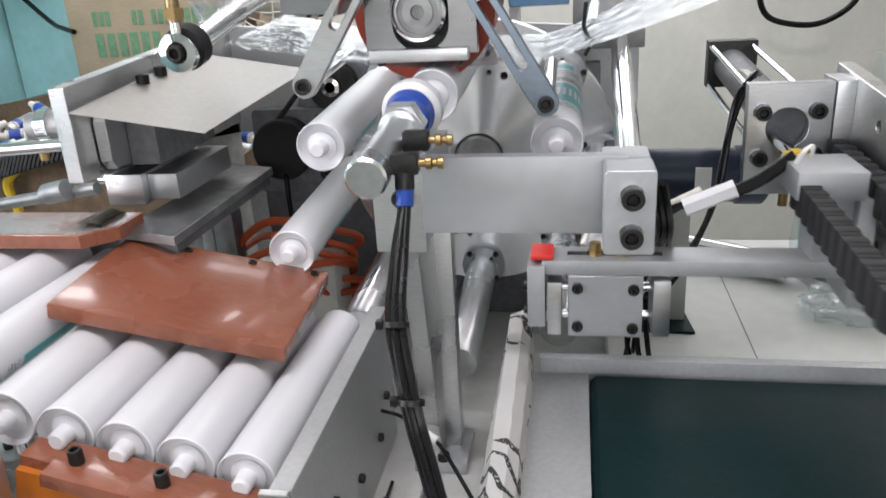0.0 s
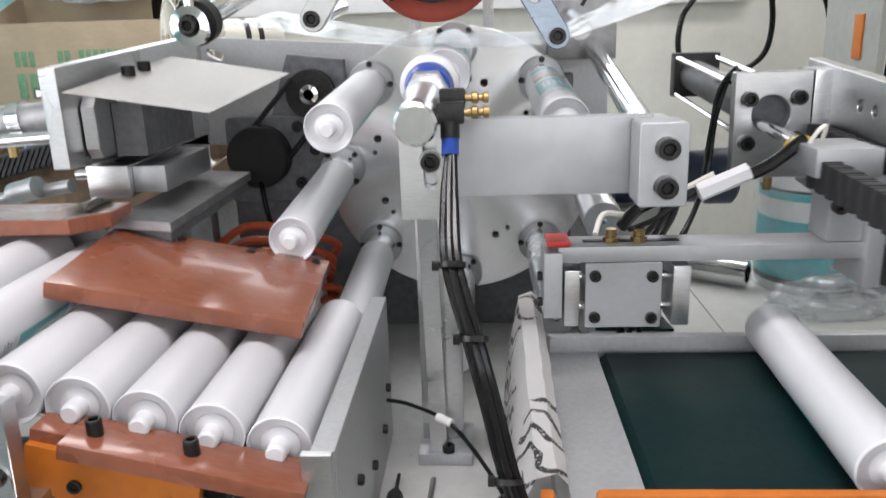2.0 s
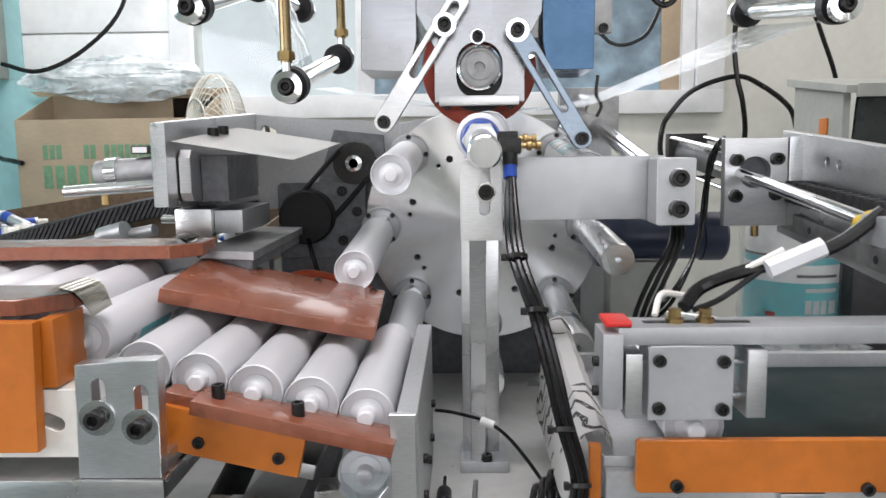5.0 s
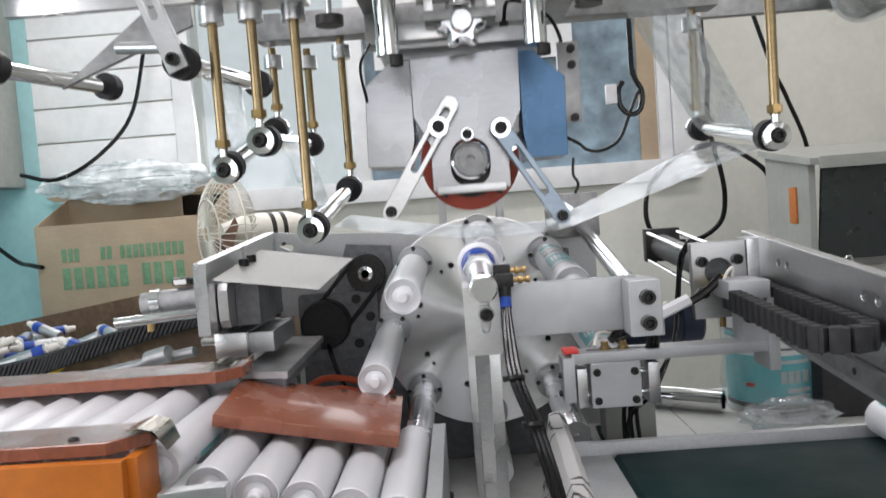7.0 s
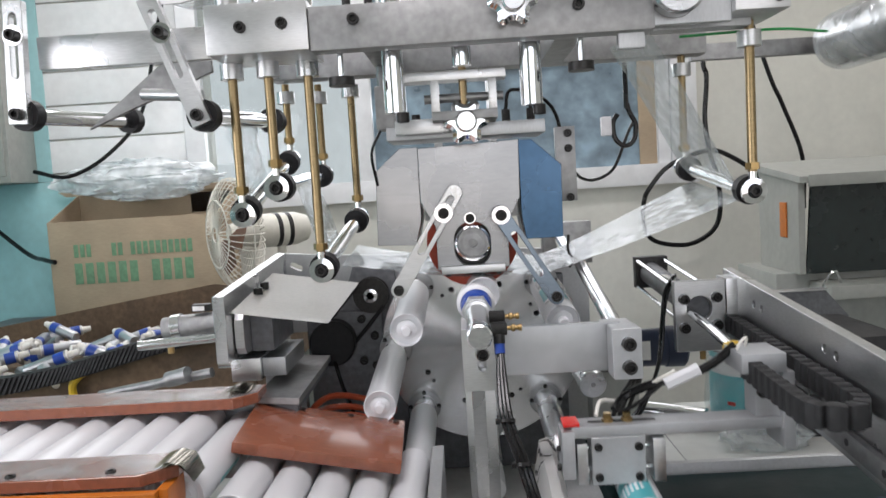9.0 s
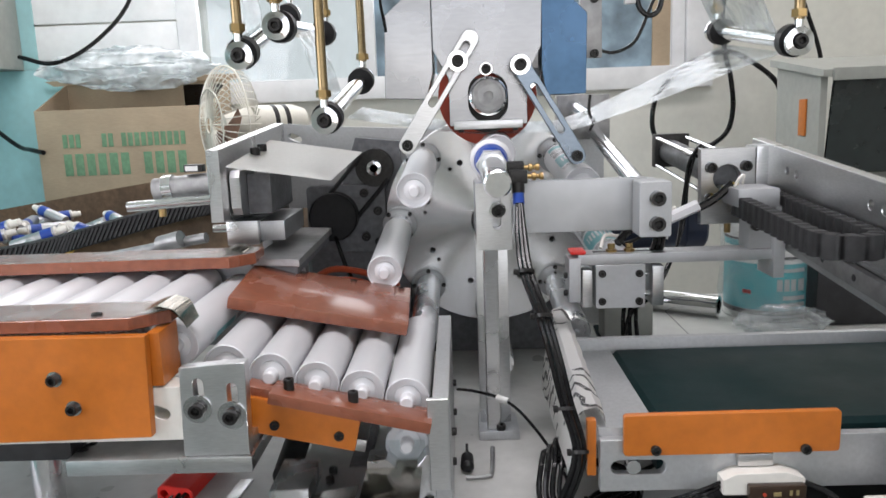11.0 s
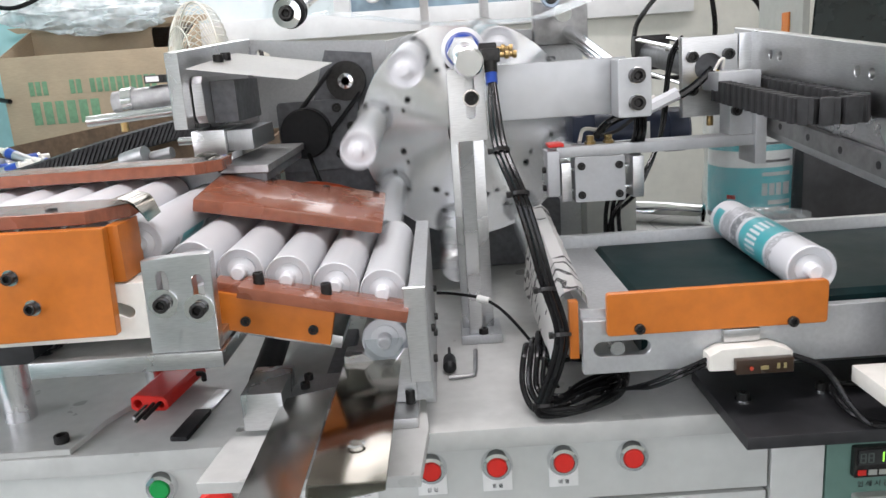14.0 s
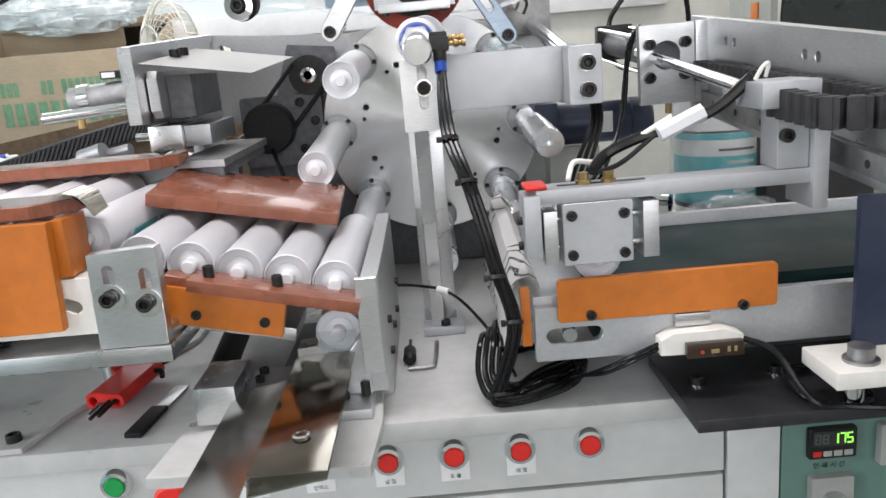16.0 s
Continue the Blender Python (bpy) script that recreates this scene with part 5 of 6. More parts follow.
def rod_end(parent, x, y, z, top, face):
    part("rod", cyl((x, y, z + 0.028), (x, y, top), 0.0068, 16), BRASS, parent, "gold zinc-plated rod")
    part("lock_nut", lathe([(0.0105, -0.005), (0.0105, 0.005)], 6, Matrix.Translation((x, y, z + 0.036))), BRASSFIT, parent)
    part("shank", cyl((x, y, z + 0.012), (x, y, z + 0.032), 0.0058, 14), CHROME, parent)
    part("rod_eye", lathe([(0.0105, -0.007), (0.0185, -0.006), (0.0185, 0.006), (0.0105, 0.007)], 28, Matrix.Translation((x, y, z)) @ ALONG["y"]), CHROME, parent)
    screw(parent, x, y - 0.004, z, 0.0085, 0.010)
    part("top_collar", cyl((x, y, 1.664), (x, y, 1.686), 0.0165, 24), ALU, parent)


for x, y, z, xr, yr, zr in PAIRS:
    g = thing("roller_hanger", x, (y + yr) / 2, z, "foil roller hung between two gold threaded rods", "roller", "foil rollers")
    rod_end(g, x, y, z, 1.86 if x < -0.4 else 1.70, -1)
    rod_end(g, xr, yr, zr, 1.70, 1)
    d = Vector((xr - x, yr - y, zr - z))
    p = Vector((x, y, z))
    part("roller", cyl(p + d * 0.08, p + d * 0.94, 0.0115, 24), CHROME, g, "chrome roller")
    for a, c in ((0.03, 0.085), (0.90, 0.955)):
        part("flange", cyl(p + d * a, p + d * c, 0.0215, 28), RUBBER, g, "black roller flange")

# slotted links and swing rollers at the left
swing = thing("swing_rollers", -0.66, 0.85, 1.62, "slotted aluminium links carrying two foil rollers", "roller")
part("side_bar", box(-0.775, -0.50, 0.775, 0.79, 1.698, 1.745, 0.001), ALU, swing)
for x0, z0, x1, z1, y in ((-0.790, 1.778, -0.797, 1.632, 0.745), (-0.586, 1.765, -0.531, 1.613, 0.725)):
    dx, dz = x1 - x0, z1 - z0
    ln = math.hypot(dx, dz)
    ux, uz = dx / ln * 0.014, dz / ln * 0.014
    part("slotted_link", slab([(x0 - ux - uz, z0 - uz + ux), (x1 + ux - uz, z1 + uz + ux), (x1 + ux + uz, z1 + uz - ux), (x0 - ux + uz, z0 - uz - ux)], y, y + 0.014, "y", [stadium(x0 + dx * 0.06, z0 + dz * 0.06, x0 + dx * 0.62, z0 + dz * 0.62, 0.0055)]), ALU, swing, "slotted link")
    screw(swing, x0 + dx * 0.24, y, z0 + dz * 0.24, 0.0085, washer=0.0145)
    screw(swing, x1, y, z1, 0.0085)
    part("roller", cyl((x1, y + 0.03, z1), (x1 + 0.03, y + 0.32, z1 + 0.015), 0.0125, 24), CHROME, swing)
    for a in (0.013, 0.30):
        part("flange", cyl((x1 + 0.03 * a / 0.3, y + a, z1 + 0.05 * a), (x1 + 0.03 * a / 0.3 + 0.002, y + a + 0.02, z1 + 0.05 * a), 0.023, 28), RUBBER, swing)
part("stay", cyl((-0.66, 0.86, 1.665), (-0.56, 0.84, 1.655), 0.009, 16), ALU, swing)
part("stay_plate", slab([(-0.77, 1.62), (-0.56, 1.70), (-0.56, 1.735), (-0.62, 1.735)], 0.90, 0.91, "y"), STEEL, swing)
roll = thing("white_roll", -0.61, 0.95, 1.95, "large white take-up disc above the beam", "roll")
part("disc", lathe([(0.0, 0), (0.145, 0), (0.145, 0.006), (0, 0.006)], 64, Matrix.Translation((-0.615, 0.90, 1.955)) @ ALONG["y"]), WHITE, roll)
part("core_roll", cyl((-0.615, 0.902, 1.955), (-0.615, 1.05, 1.955), 0.12, 48), BAG, roll)
part("spindle", cyl((-0.615, 0.88, 1.955), (-0.615, 1.1, 1.955), 0.012), CHROME, roll)
part("arm", box(-0.63, -0.33, 1.09, 1.11, 1.93, 1.97, 0.001), STEEL, roll)
froll = thing("foil_roll", 0.53, 0.95, 1.71, "roll of silvery transfer foil on a spindle", "roll")
part("foil", lathe([(0.02, 0), (0.052, 0), (0.054, 0.01), (0.054, 0.29), (0.05, 0.30), (0.02, 0.30)], 40, Matrix.Translation((0.545, 1.10, 1.715)) @ ALONG["y"]), BAG, froll, "wrapped foil")
part("core", cyl((0.545, 1.10, 1.715), (0.545, 0.798, 1.715), 0.045, 32), ALU, froll)
part("spindle", cyl((0.545, 1.20, 1.715), (0.545, 0.78, 1.715), 0.009, 20), CHROME, froll)
part("arm", box(0.28, 0.56, 0.93 + 0.2, 1.15, 1.70, 1.73, 0.001), STEEL, froll)
part("tie_wire", hose([(0.16, 0.79, 1.688), (0.30, 0.79, 1.690), (0.40, 0.85, 1.692)], 0.0022), GREENB, froll)

# clear foil web
web = thing("foil_web", 0.0, 0.92, 1.4, "clear transfer foil running over the rollers", "foil")
part("strip", ribbon([(0.098, 0.735, 1.70), (0.16, 0.76, 1.60), (0.225, 0.79, 1.49), (0.242, 0.80, 1.462)], [(0.086, 0.93, 1.70), (0.15, 0.97, 1.61), (0.215, 1.01, 1.51), (0.235, 1.02, 1.485)]), FILM, web)
part("strip", ribbon([(0.247, 0.80, 1.447), (0.20, 0.80, 1.432), (0.10, 0.81, 1.396), (0.0, 0.83, 1.362), (-0.04, 0.83, 1.351)], [(0.240, 1.02, 1.475), (0.20, 1.02, 1.458), (0.10, 1.01, 1.415), (0.0, 1.0, 1.374), (-0.04, 1.0, 1.362)]), FILM, web)
part("strip", ribbon([(-0.04, 0.83, 1.351), (-0.12, 0.83, 1.350), (-0.2, 0.83, 1.354), (-0.36, 0.83, 1.380)], [(-0.04, 1.0, 1.362), (-0.12, 1.0, 1.363), (-0.2, 1.0, 1.367), (-0.36, 1.02, 1.396)]), FILM, web)
part("strip", ribbon([(-0.392, 0.85, 1.40), (-0.41, 0.85, 1.45), (-0.428, 0.85, 1.51)], [(-0.386, 0.97, 1.42), (-0.40, 0.97, 1.47), (-0.42, 0.97, 1.52)]), FILM, web)
part("strip", ribbon([(-0.50, 0.84, 1.48), (-0.515, 0.83, 1.55), (-0.525, 0.82, 1.61)], [(-0.495, 0.96, 1.51), (-0.505, 0.96, 1.56), (-0.51, 0.96, 1.62)]), FILM, web)

# moving stamping head (drawn pressed down)
head = thing("hot_stamper", -0.156, 0.85, 1.403, "hot-stamping head with a red rubber wheel and slotted link arms", "stamping head")
part("front_plate", slab([(-0.233, 1.553), (-0.077, 1.558), (-0.079, 1.47), (-0.100, 1.43), (-0.100, 1.362), (-0.212, 1.362), (-0.212, 1.43), (-0.233, 1.47)], 0.838, 0.85, "y", [rounded(-0.184, -0.128, 1.366, 1.435, 0.026, 6)]), FACEPLATE, head, "bright front plate")
part("left_hood", slab([(-0.234, 1.556), (-0.262, 1.556), (-0.302, 1.522), (-0.306, 1.405), (-0.245, 1.402), (-0.2345, 1.44)], 0.86, 0.98, "y"), FACEPLATE, head, "bent sheet hood")
# same sheet as the left hood, coloured with the blue it reflects
part("right_hood", slab([(-0.076, 1.558), (-0.055, 1.558), (-0.010, 1.516), (-0.012, 1.402), (-0.07, 1.402), (-0.076, 1.44)], 0.86, 0.98, "y"), BLUEREFLSHEET, head, "bent sheet hood with a blue reflection put into its colour")
part("core", box(-0.228, -0.082, 0.852, 1.0, 1.44, 1.55, 0.001), STEEL, head)
part("right_flange", box(-0.009, 0.024, 0.93, 0.945, 1.456, 1.579, 0.001), STEEL, head)
for z in (1.568, 1.543, 1.462):
    screw(head, 0.012, 0.93, z, 0.0065, 0.005)
part("rubber_wheel", cyl((-0.156, 0.856, 1.403), (-0.156, 0.985, 1.418), 0.072, 56, bev=0.004), REDRUBBER, head, "red silicone stamping wheel")
part("wheel_core", cyl((-0.156, 0.853, 1.403), (-0.156, 0.856, 1.403), 0.052, 40), DARK, head)
part("bearing", lathe([(0.024, 0), (0.024, 0.012), (0.0205, 0.013), (0.0205, 0.008), (0.0150, 0.008), (0.0150, 0.012), (0.007, 0.013), (0.007, 0.004), (0, 0.004)], 40, Matrix.Translation((-0.156, 0.840, 1.403)) @ ALONG["y"]), STEEL, head)
part("bearing_ring", lathe([(0.0245, -0.002), (0.0275, 0), (0.0275, 0.010), (0.0245, 0.012)], 40, Matrix.Translation((-0.156, 0.838, 1.403)) @ ALONG["y"]), CHROME, head)
part("lower_bar", box(-0.206, -0.108, 0.822, 0.8375, 1.357, 1.369, 0.001), ALU, head)
for x in (-0.196, -0.118):
    screw(head, x, 0.83, 1.357, 0.004, 0.004, "-z")
screw(head, -0.158, 0.838, 1.441, 0.007, 0.008, washer=0.009)
for x0, z0, x1, z1, s0, s1 in ((-0.180, 1.482, -0.273, 1.338, 0.06, 0.6), (-0.112, 1.446, -0.033, 1.315, 0.25, 0.72)):
    dx, dz = x1 - x0, z1 - z0
    # the right arm's bluish reflection comes from its colour
    la = part("link_arm", slab(stadium(x0, z0, x1, z1, 0.0125), 0.812, 0.824, "y", [stadium(x0 + dx * s0, z0 + dz * s0, x0 + dx * s1, z0 + dz * s1, 0.0052)]), ALU if x0 < -0.15 else BLUEREFL, head, "slotted link arm")
    screw(head, x1, 0.812, z1, 0.008, 0.007)
    part("link_boss", cyl((x0 + dx * 0.18, 0.824, z0 + dz * 0.18), (x0 + dx * 0.18, 0.838, z0 + dz * 0.18), 0.011), CHROME, head)
    part("foil_guide", cyl((x1, 0.824, z1), (x1, 0.99, z1 + 0.015), 0.0075, 18), CHROME, head)
screw(head, -0.198, 0.812, 1.452, 0.0085, washer=0.014)
screw(head, -0.111, 0.812, 1.444, 0.0085, washer=0.014)
part("top_bar", box(-0.278, -0.036, 0.825, 0.95, 1.566, 1.586, 0.001), MILLED, head)
part("heater_block", box(-0.262, -0.17, 0.80, 0.825, 1.572, 1.594, 0.002), ALU, head)
star_knob(head, -0.156, 0.792, 1.584, 0.029)
part("knob_stem", cyl((-0.156, 0.792, 1.584), (-0.156, 0.826, 1.584), 0.008, 16), CHROME, head)
part("yoke", box(-0.205, -0.11, 0.76, 0.86, 1.587, 1.60, 0.001), STEEL, head)
for x in (-0.205, -0.122):
    part("yoke_post", box(x, x + 0.012, 0.765, 0.80, 1.60, 1.645, 0.001), ALU, head)
part("yoke_pin", cyl((-0.215, 0.782, 1.62), (-0.10, 0.782, 1.62), 0.0065, 16), STEEL, head)
part("cross_plate", box(-0.268, -0.096, 0.762, 0.80, 1.644, 1.657, 0.001), ALU, head)
part("lift_rod", cyl((-0.158, 0.78, 1.60), (-0.158, 0.78, 1.68), 0.006, 14), BRASS, head)
part("valve_body", box(-0.30, -0.27, 0.90, 0.95, 1.59, 1.66, 0.003), STEEL, head)
part("valve_elbow", hose([(-0.285, 0.92, 1.66), (-0.285, 0.92, 1.69), (-0.27, 0.92, 1.70)], 0.011), STEEL, head)
for x in (-0.235, -0.09, -0.05):
    part("heater_terminal", cyl((x, 0.90, 1.586), (x, 0.90, 1.61), 0.007, 12), DARK, head)
part("heater_wire", hose([(-0.09, 0.90, 1.61), (-0.08, 0.90, 1.64), (-0.03, 0.93, 1.63), (0.0, 0.95, 1.59), (0.005, 0.95, 1.50)], 0.003), CABLE, head)
part("heater_wire", hose([(-0.05, 0.90, 1.61), (-0.04, 0.91, 1.66), (-0.02, 1.0, 1.69)], 0.003), CABLE, head)
part("cable", hose([(-0.29, 0.86, 1.585), (-0.305, 0.85, 1.55), (-0.30, 0.86, 1.50)], 0.0022), CABLE, head)
part("chain_hook", hose([(0.005, 0.925, 1.40), (0.003, 0.925, 1.375), (0.010, 0.925, 1.36), (0.004, 0.925, 1.345)], 0.0022, 6), DARK, head)

# ---------------------------------------------------------------- unit at the left of the turntable
unit = thing("eject_unit", -0.5, 1.0, 0.9, "plate-built side unit with a thin steel shelf and an air cylinder", "machine unit")
part("side_plate", slab([(0.826, 1.236), (0.826, 1.342), (1.26, 1.372), (1.26, 1.20), (1.10, 1.222)], -0.568, -0.549, "x"), ALU, unit)
part("back_plate", slab([(-0.568, 1.20), (-0.568, 1.372), (-0.455, 1.362), (-0.29, 1.352), (-0.29, 1.20)], 1.261, 1.275, "y", [stadium(-0.535, 1.345, -0.52, 1.338, 0.006)]), ANOD, unit)
bm = bmesh.new()
top = [bm.verts.new(p) for p in ((-0.5355, 0.806, 1.3185), (-0.385, 0.807, 1.294), (-0.377, 1.126, 1.316), (-0.546, 1.13, 1.344))]
bm.faces.new(top)
bmesh.ops.solidify(bm, geom=bm.faces[:], thickness=0.0025)
part("shelf", bm, SHELF, unit, "thin bent steel shelf")
for y in (0.93, 0.975):
    screw(unit, -0.528, y + 0.02, 1.3265 + (y - 0.93) * 0.08, 0.008, 0.012, "z")
part("mid_plate", slab([(0.862, 1.252), (0.87, 1.241), (1.03, 1.236), (1.03, 1.308), (0.87, 1.308), (0.862, 1.298)], -0.5475, -0.532, "x"), ALU, unit)
part("mid_block", box(-0.5315, -0.495, 0.90, 1.05, 1.238, 1.30, 0.001), GUN, unit)
part("slide_block", box(-0.566, -0.517, 0.888, 1.03, 1.191, 1.2285, 0.001), ALU, unit)
part("slide_shoulder", box(-0.5165, -0.478, 0.90, 1.05, 1.195, 1.226, 0.001), MILLED, unit)
part("slide_rod", cyl((-0.60, 0.93, 1.212), (-0.556, 0.93, 1.212), 0.006), CHROME, unit)
part("dark_plate", slab([(-0.514, 0.822), (-0.437, 0.80), (-0.438, 1.097), (-0.51, 1.12)], 1.171, 1.182, "z"), STEEL, unit, "dark worn steel plate")
part("dark_plate", slab([(-0.510, 0.834), (-0.443, 0.814), (-0.444, 1.097), (-0.505, 1.115)], 1.157, 1.170, "z"), GUN, unit)
part("plate_post", box(-0.505, -0.475, 1.02, 1.05, 0.9005, 1.1565, 0.001), STEEL, unit)
part("air_cylinder", cyl((-0.5685, 0.96, 1.285), (-0.70, 0.96, 1.275), 0.019, 28), STEEL, unit, "steel air cylinder")
part("cylinder_ring", cyl((-0.668, 0.96, 1.278), (-0.684, 0.96, 1.2765), 0.022, 28), CHROME, unit)
part("chrome_shaft", cyl((-0.5685, 0.93, 1.262), (-0.735, 0.93, 1.252), 0.0085, 24), CHROME, unit, "chrome shaft")
part("switch", box(-0.645, -0.615, 0.945, 0.965, 1.303, 1.315, 0.001), DARK, unit)
part("switch_label", box(-0.642, -0.622, 0.9435, 0.9448, 1.305, 1.313, 0), PAPER, unit)
part("brass_nipple", cyl((-0.69, 0.955, 1.256), (-0.69, 0.955, 1.232), 0.006, 12), BRASSFIT, unit)
part("stand_post", box(-0.568, -0.549, 1.10, 1.25, 0.9005, 1.2195, 0.001), STEEL, unit)
part("lower_rod", cyl((-0.62, 0.95, 1.195), (-0.84, 0.99, 1.155), 0.0085, 16), STEEL, unit, "oily linkage rod")
part("lower_joint", cyl((-0.66, 0.945, 1.195), (-0.70, 0.955, 1.185), 0.014, 16), STEEL, unit)
hs = thing("orange_hose", -0.42, 1.05, 0.9, "coiled orange air hose behind the magazine", "hose")
rh = random.Random(21)
for k in range(6):
    w = lambda a: rh.uniform(-a, a)
    z = 1.01 + 0.015 * k
    part("coil", hose([(-0.56 + w(0.02), 1.10 + w(0.03), 0.96 + 0.01 * k), (-0.49 + w(0.02), 1.05 + w(0.03), z + w(0.01)), (-0.42 + w(0.02), 1.04 + w(0.03), z + 0.02 + w(0.012)), (-0.36 + w(0.015), 1.07 + w(0.03), z + 0.005 + w(0.012)), (-0.335 + w(0.01), 1.12 + w(0.015), z - 0.03), (-0.42 + w(0.03), 1.14 + w(0.01), 0.95 + 0.01 * k)], 0.0058), HOSE, hs)
cl = thing("belt_lead", -0.40, 1.1, 0.9, "black lead with a cream plug hanging below the drive", "cable")
part("lead", hose([(-0.44, 1.15, 1.155), (-0.42, 1.10, 1.12), (-0.395, 1.05, 1.08), (-0.385, 1.02, 1.04), (-0.39, 1.0, 0.98)], 0.004), CABLE, cl)
part("plug", box(-0.405, -0.385, 0.99, 1.005, 1.01, 1.045, 0.002), CREAM, cl)
vb = thing("valve_block", -0.37, 1.06, 0.9, "small cream valve block among the hoses", "valve")
part("block", box(-0.40, -0.345, 1.05, 1.12, 0.9005, 1.05, 0.004), CREAM, vb)

# ---------------------------------------------------------------- things behind the turntable, right
motor = thing("gear_motor", 0.14, 1.12, 1.0, "navy blue gear motor with a white rating plate", "motor")
part("body", lathe([(0.0, 0), (0.046, 0.0), (0.048, 0.004), (0.048, 0.13), (0.052, 0.132), (0.052, 0.165), (0.045, 0.17), (0, 0.17)], 40, Matrix.Translation((0.075, 1.12, 1.158)) @ ALONG["x"] @ Matrix.Diagonal((0.76, 0.76, 1, 1))), NAVY, motor)
part("gearbox", box(0.035, 0.075, 1.08, 1.16, 1.115, 1.2, 0.003), NAVY, motor)
part("rating_plate", slab([(0.150, 1.143), (0.170, 1.143), (0.170, 1.178), (0.150, 1.178)], 1.079, 1.0835, "y", bev=0), PAPER, motor)
part("foot", box(0.06, 0.15, 1.10, 1.16, 0.9455, 1.119, 0.002), GREYBOX, motor)
pipe = thing("loose_mandrel", 0.14, 1.0, 0.9, "loose chrome mandrel lying on the table", "mandrel")
part("tube", lathe([(0.018, 0), (0.0225, 0.002), (0.0225, 0.25), (0.015, 0.25), (0.015, 0.23), (0, 0.23)], 32, Matrix.Translation((0.115, 1.39, 0.968)) @ Matrix.Rotation(radians(-34), 4, "Z") @ ALONG["x"]), CHROME, pipe)
wb = thing("white_box", 0.25, 1.1, 0.9, "low cream sheet-metal cover on the table", "cover")
part("cover", box(0.04, 0.75, 1.0, 1.45, 0.9005, 0.945, 0.004), PAINT, wb)
part("seam", box(0.228, 0.2295, 1.0, 1.45, 0.945, 0.9456, 0), GUN, wb)
matp = thing("rubber_mat", 0.10, 1.13, 0.9455, "small dark green square mat lying on the cover", "mat")
part("pad", slab([(0.050, 1.068), (0.160, 1.062), (0.146, 1.205), (0.058, 1.207)], 0.9458, 0.950, "z"), BELT, matp)
bucket = thing("sealant_pail", 0.43, 1.28, 0.9, "tall container with a teal and white wrap inside a clear bag", "pail")
PM = Matrix.Translation((0.431, 1.28, 0.9455))
part("shell", lathe([(0.0, 0), (0.083, 0.0), (0.085, 0.004), (0.085, 0.245), (0.081, 0.248), (0, 0.248)], 48, PM), PAPER, bucket)
for z0, z1 in ((0.024, 0.118), (0.150, 0.162)):
    part("teal_band", lathe([(0.0852, z0), (0.0858, z0), (0.0858, z1), (0.0852, z1)], 48, PM), TEALP, bucket)
part("dark_band", lathe([(0.0852, 0.014), (0.0859, 0.014), (0.0859, 0.0235), (0.0852, 0.0235)], 48, PM), INKB, bucket)
part("dark_band", lathe([(0.0852, 0.1625), (0.0859, 0.1625), (0.0859, 0.167), (0.0852, 0.167)], 48, PM), INKB, bucket)
for z0, z1, a0, a1, mt in ((0.064, 0.088, -100, -93, PAPER), (0.064, 0.088, -91, -84, PAPER), (0.064, 0.088, -82, -75, PAPER), (0.064, 0.088, -72, -62, PAPER), (0.046, 0.054, -92, -60, PAPER), (0.032, 0.040, -96, -60, PAPER), (0.102, 0.109, -100, -62, PAPER), (0.056, 0.064, -144, -132, RED), (0.128, 0.133, -110, -62, INKB), (0.004, 0.010, -104, -62, INKB)):
    bm = bmesh.new()
    n = 5
    lo = [bm.verts.new((0.431 + 0.0866 * math.cos(radians(a0 + (a1 - a0) * k / n)), 1.28 + 0.0866 * math.sin(radians(a0 + (a1 - a0) * k / n)), 0.9455 + z0)) for k in range(n + 1)]
    hi = [bm.verts.new((v.co.x, v.co.y, 0.9455 + z1)) for v in lo]
    for k in range(n):
        bm.faces.new((lo[k], lo[k + 1], hi[k + 1], hi[k]))
    bmesh.ops.solidify(bm, geom=bm.faces[:], thickness=0.0005)
    part("print_bar", bm, mt, bucket)
bm = lathe([(0.091, 0.002), (0.096, 0.05), (0.093, 0.12), (0.098, 0.19), (0.089, 0.255), (0.04, 0.288), (0.015, 0.272)], 40, PM)
for v in bm.verts:
    v.co += noise.noise_vector(v.co * 35) * 0.006
part("bag", bm, THINBAG, bucket, "crumpled clear bag")
cb = thing("clear_bag", 0.40, 1.12, 0.9455, "crumpled clear plastic bag lying before the pail", "plastic bag")
bm = bmesh.new()
bmesh.ops.create_icosphere(bm, subdivisions=4, radius=1.0)
for v in bm.verts:
    n = noise.noise_vector(v.co * 2.6) * 0.35 + noise.noise_vector(v.co * 7) * 0.16
    v.co = Vector(((v.co.x + n.x) * 0.085, (v.co.y + n.y) * 0.045, max((v.co.z + n.z) * 0.030, -0.022)))
bm.transform(Matrix.Translation((0.40, 1.125, 0.9685)))
part("bag", bm, THINBAG, cb)
dbox = thing("dark_case", 0.58, 1.27, 0.9, "dark textured plastic case on the table", "case")
part("case", box(0.480, 0.69, 1.165, 1.42, 0.9455, 1.145, 0.006), BLACKPLATE, dbox)

# ---------------------------------------------------------------- far things
carton = thing("carton", -1.55, 2.95, 0.0, "large brown cardboard carton with two rows of green print", "carton")
CF = 2.86
part("front", box(-1.93, -1.20, CF, CF + 0.006, 1.02, 1.437, 0.001), CARD, carton)
for x in (-1.93, -1.206):
    part("side", slab([(CF + 0.006, 1.02), (3.15, 1.02), (3.15, 1.55), (CF + 0.006, 1.437)], x, x + 0.006, "x", bev=0), CARD, carton)
part("back", box(-1.924, -1.206, 3.15, 3.156, 1.02, 1.55, 0.001), CARD, carton)
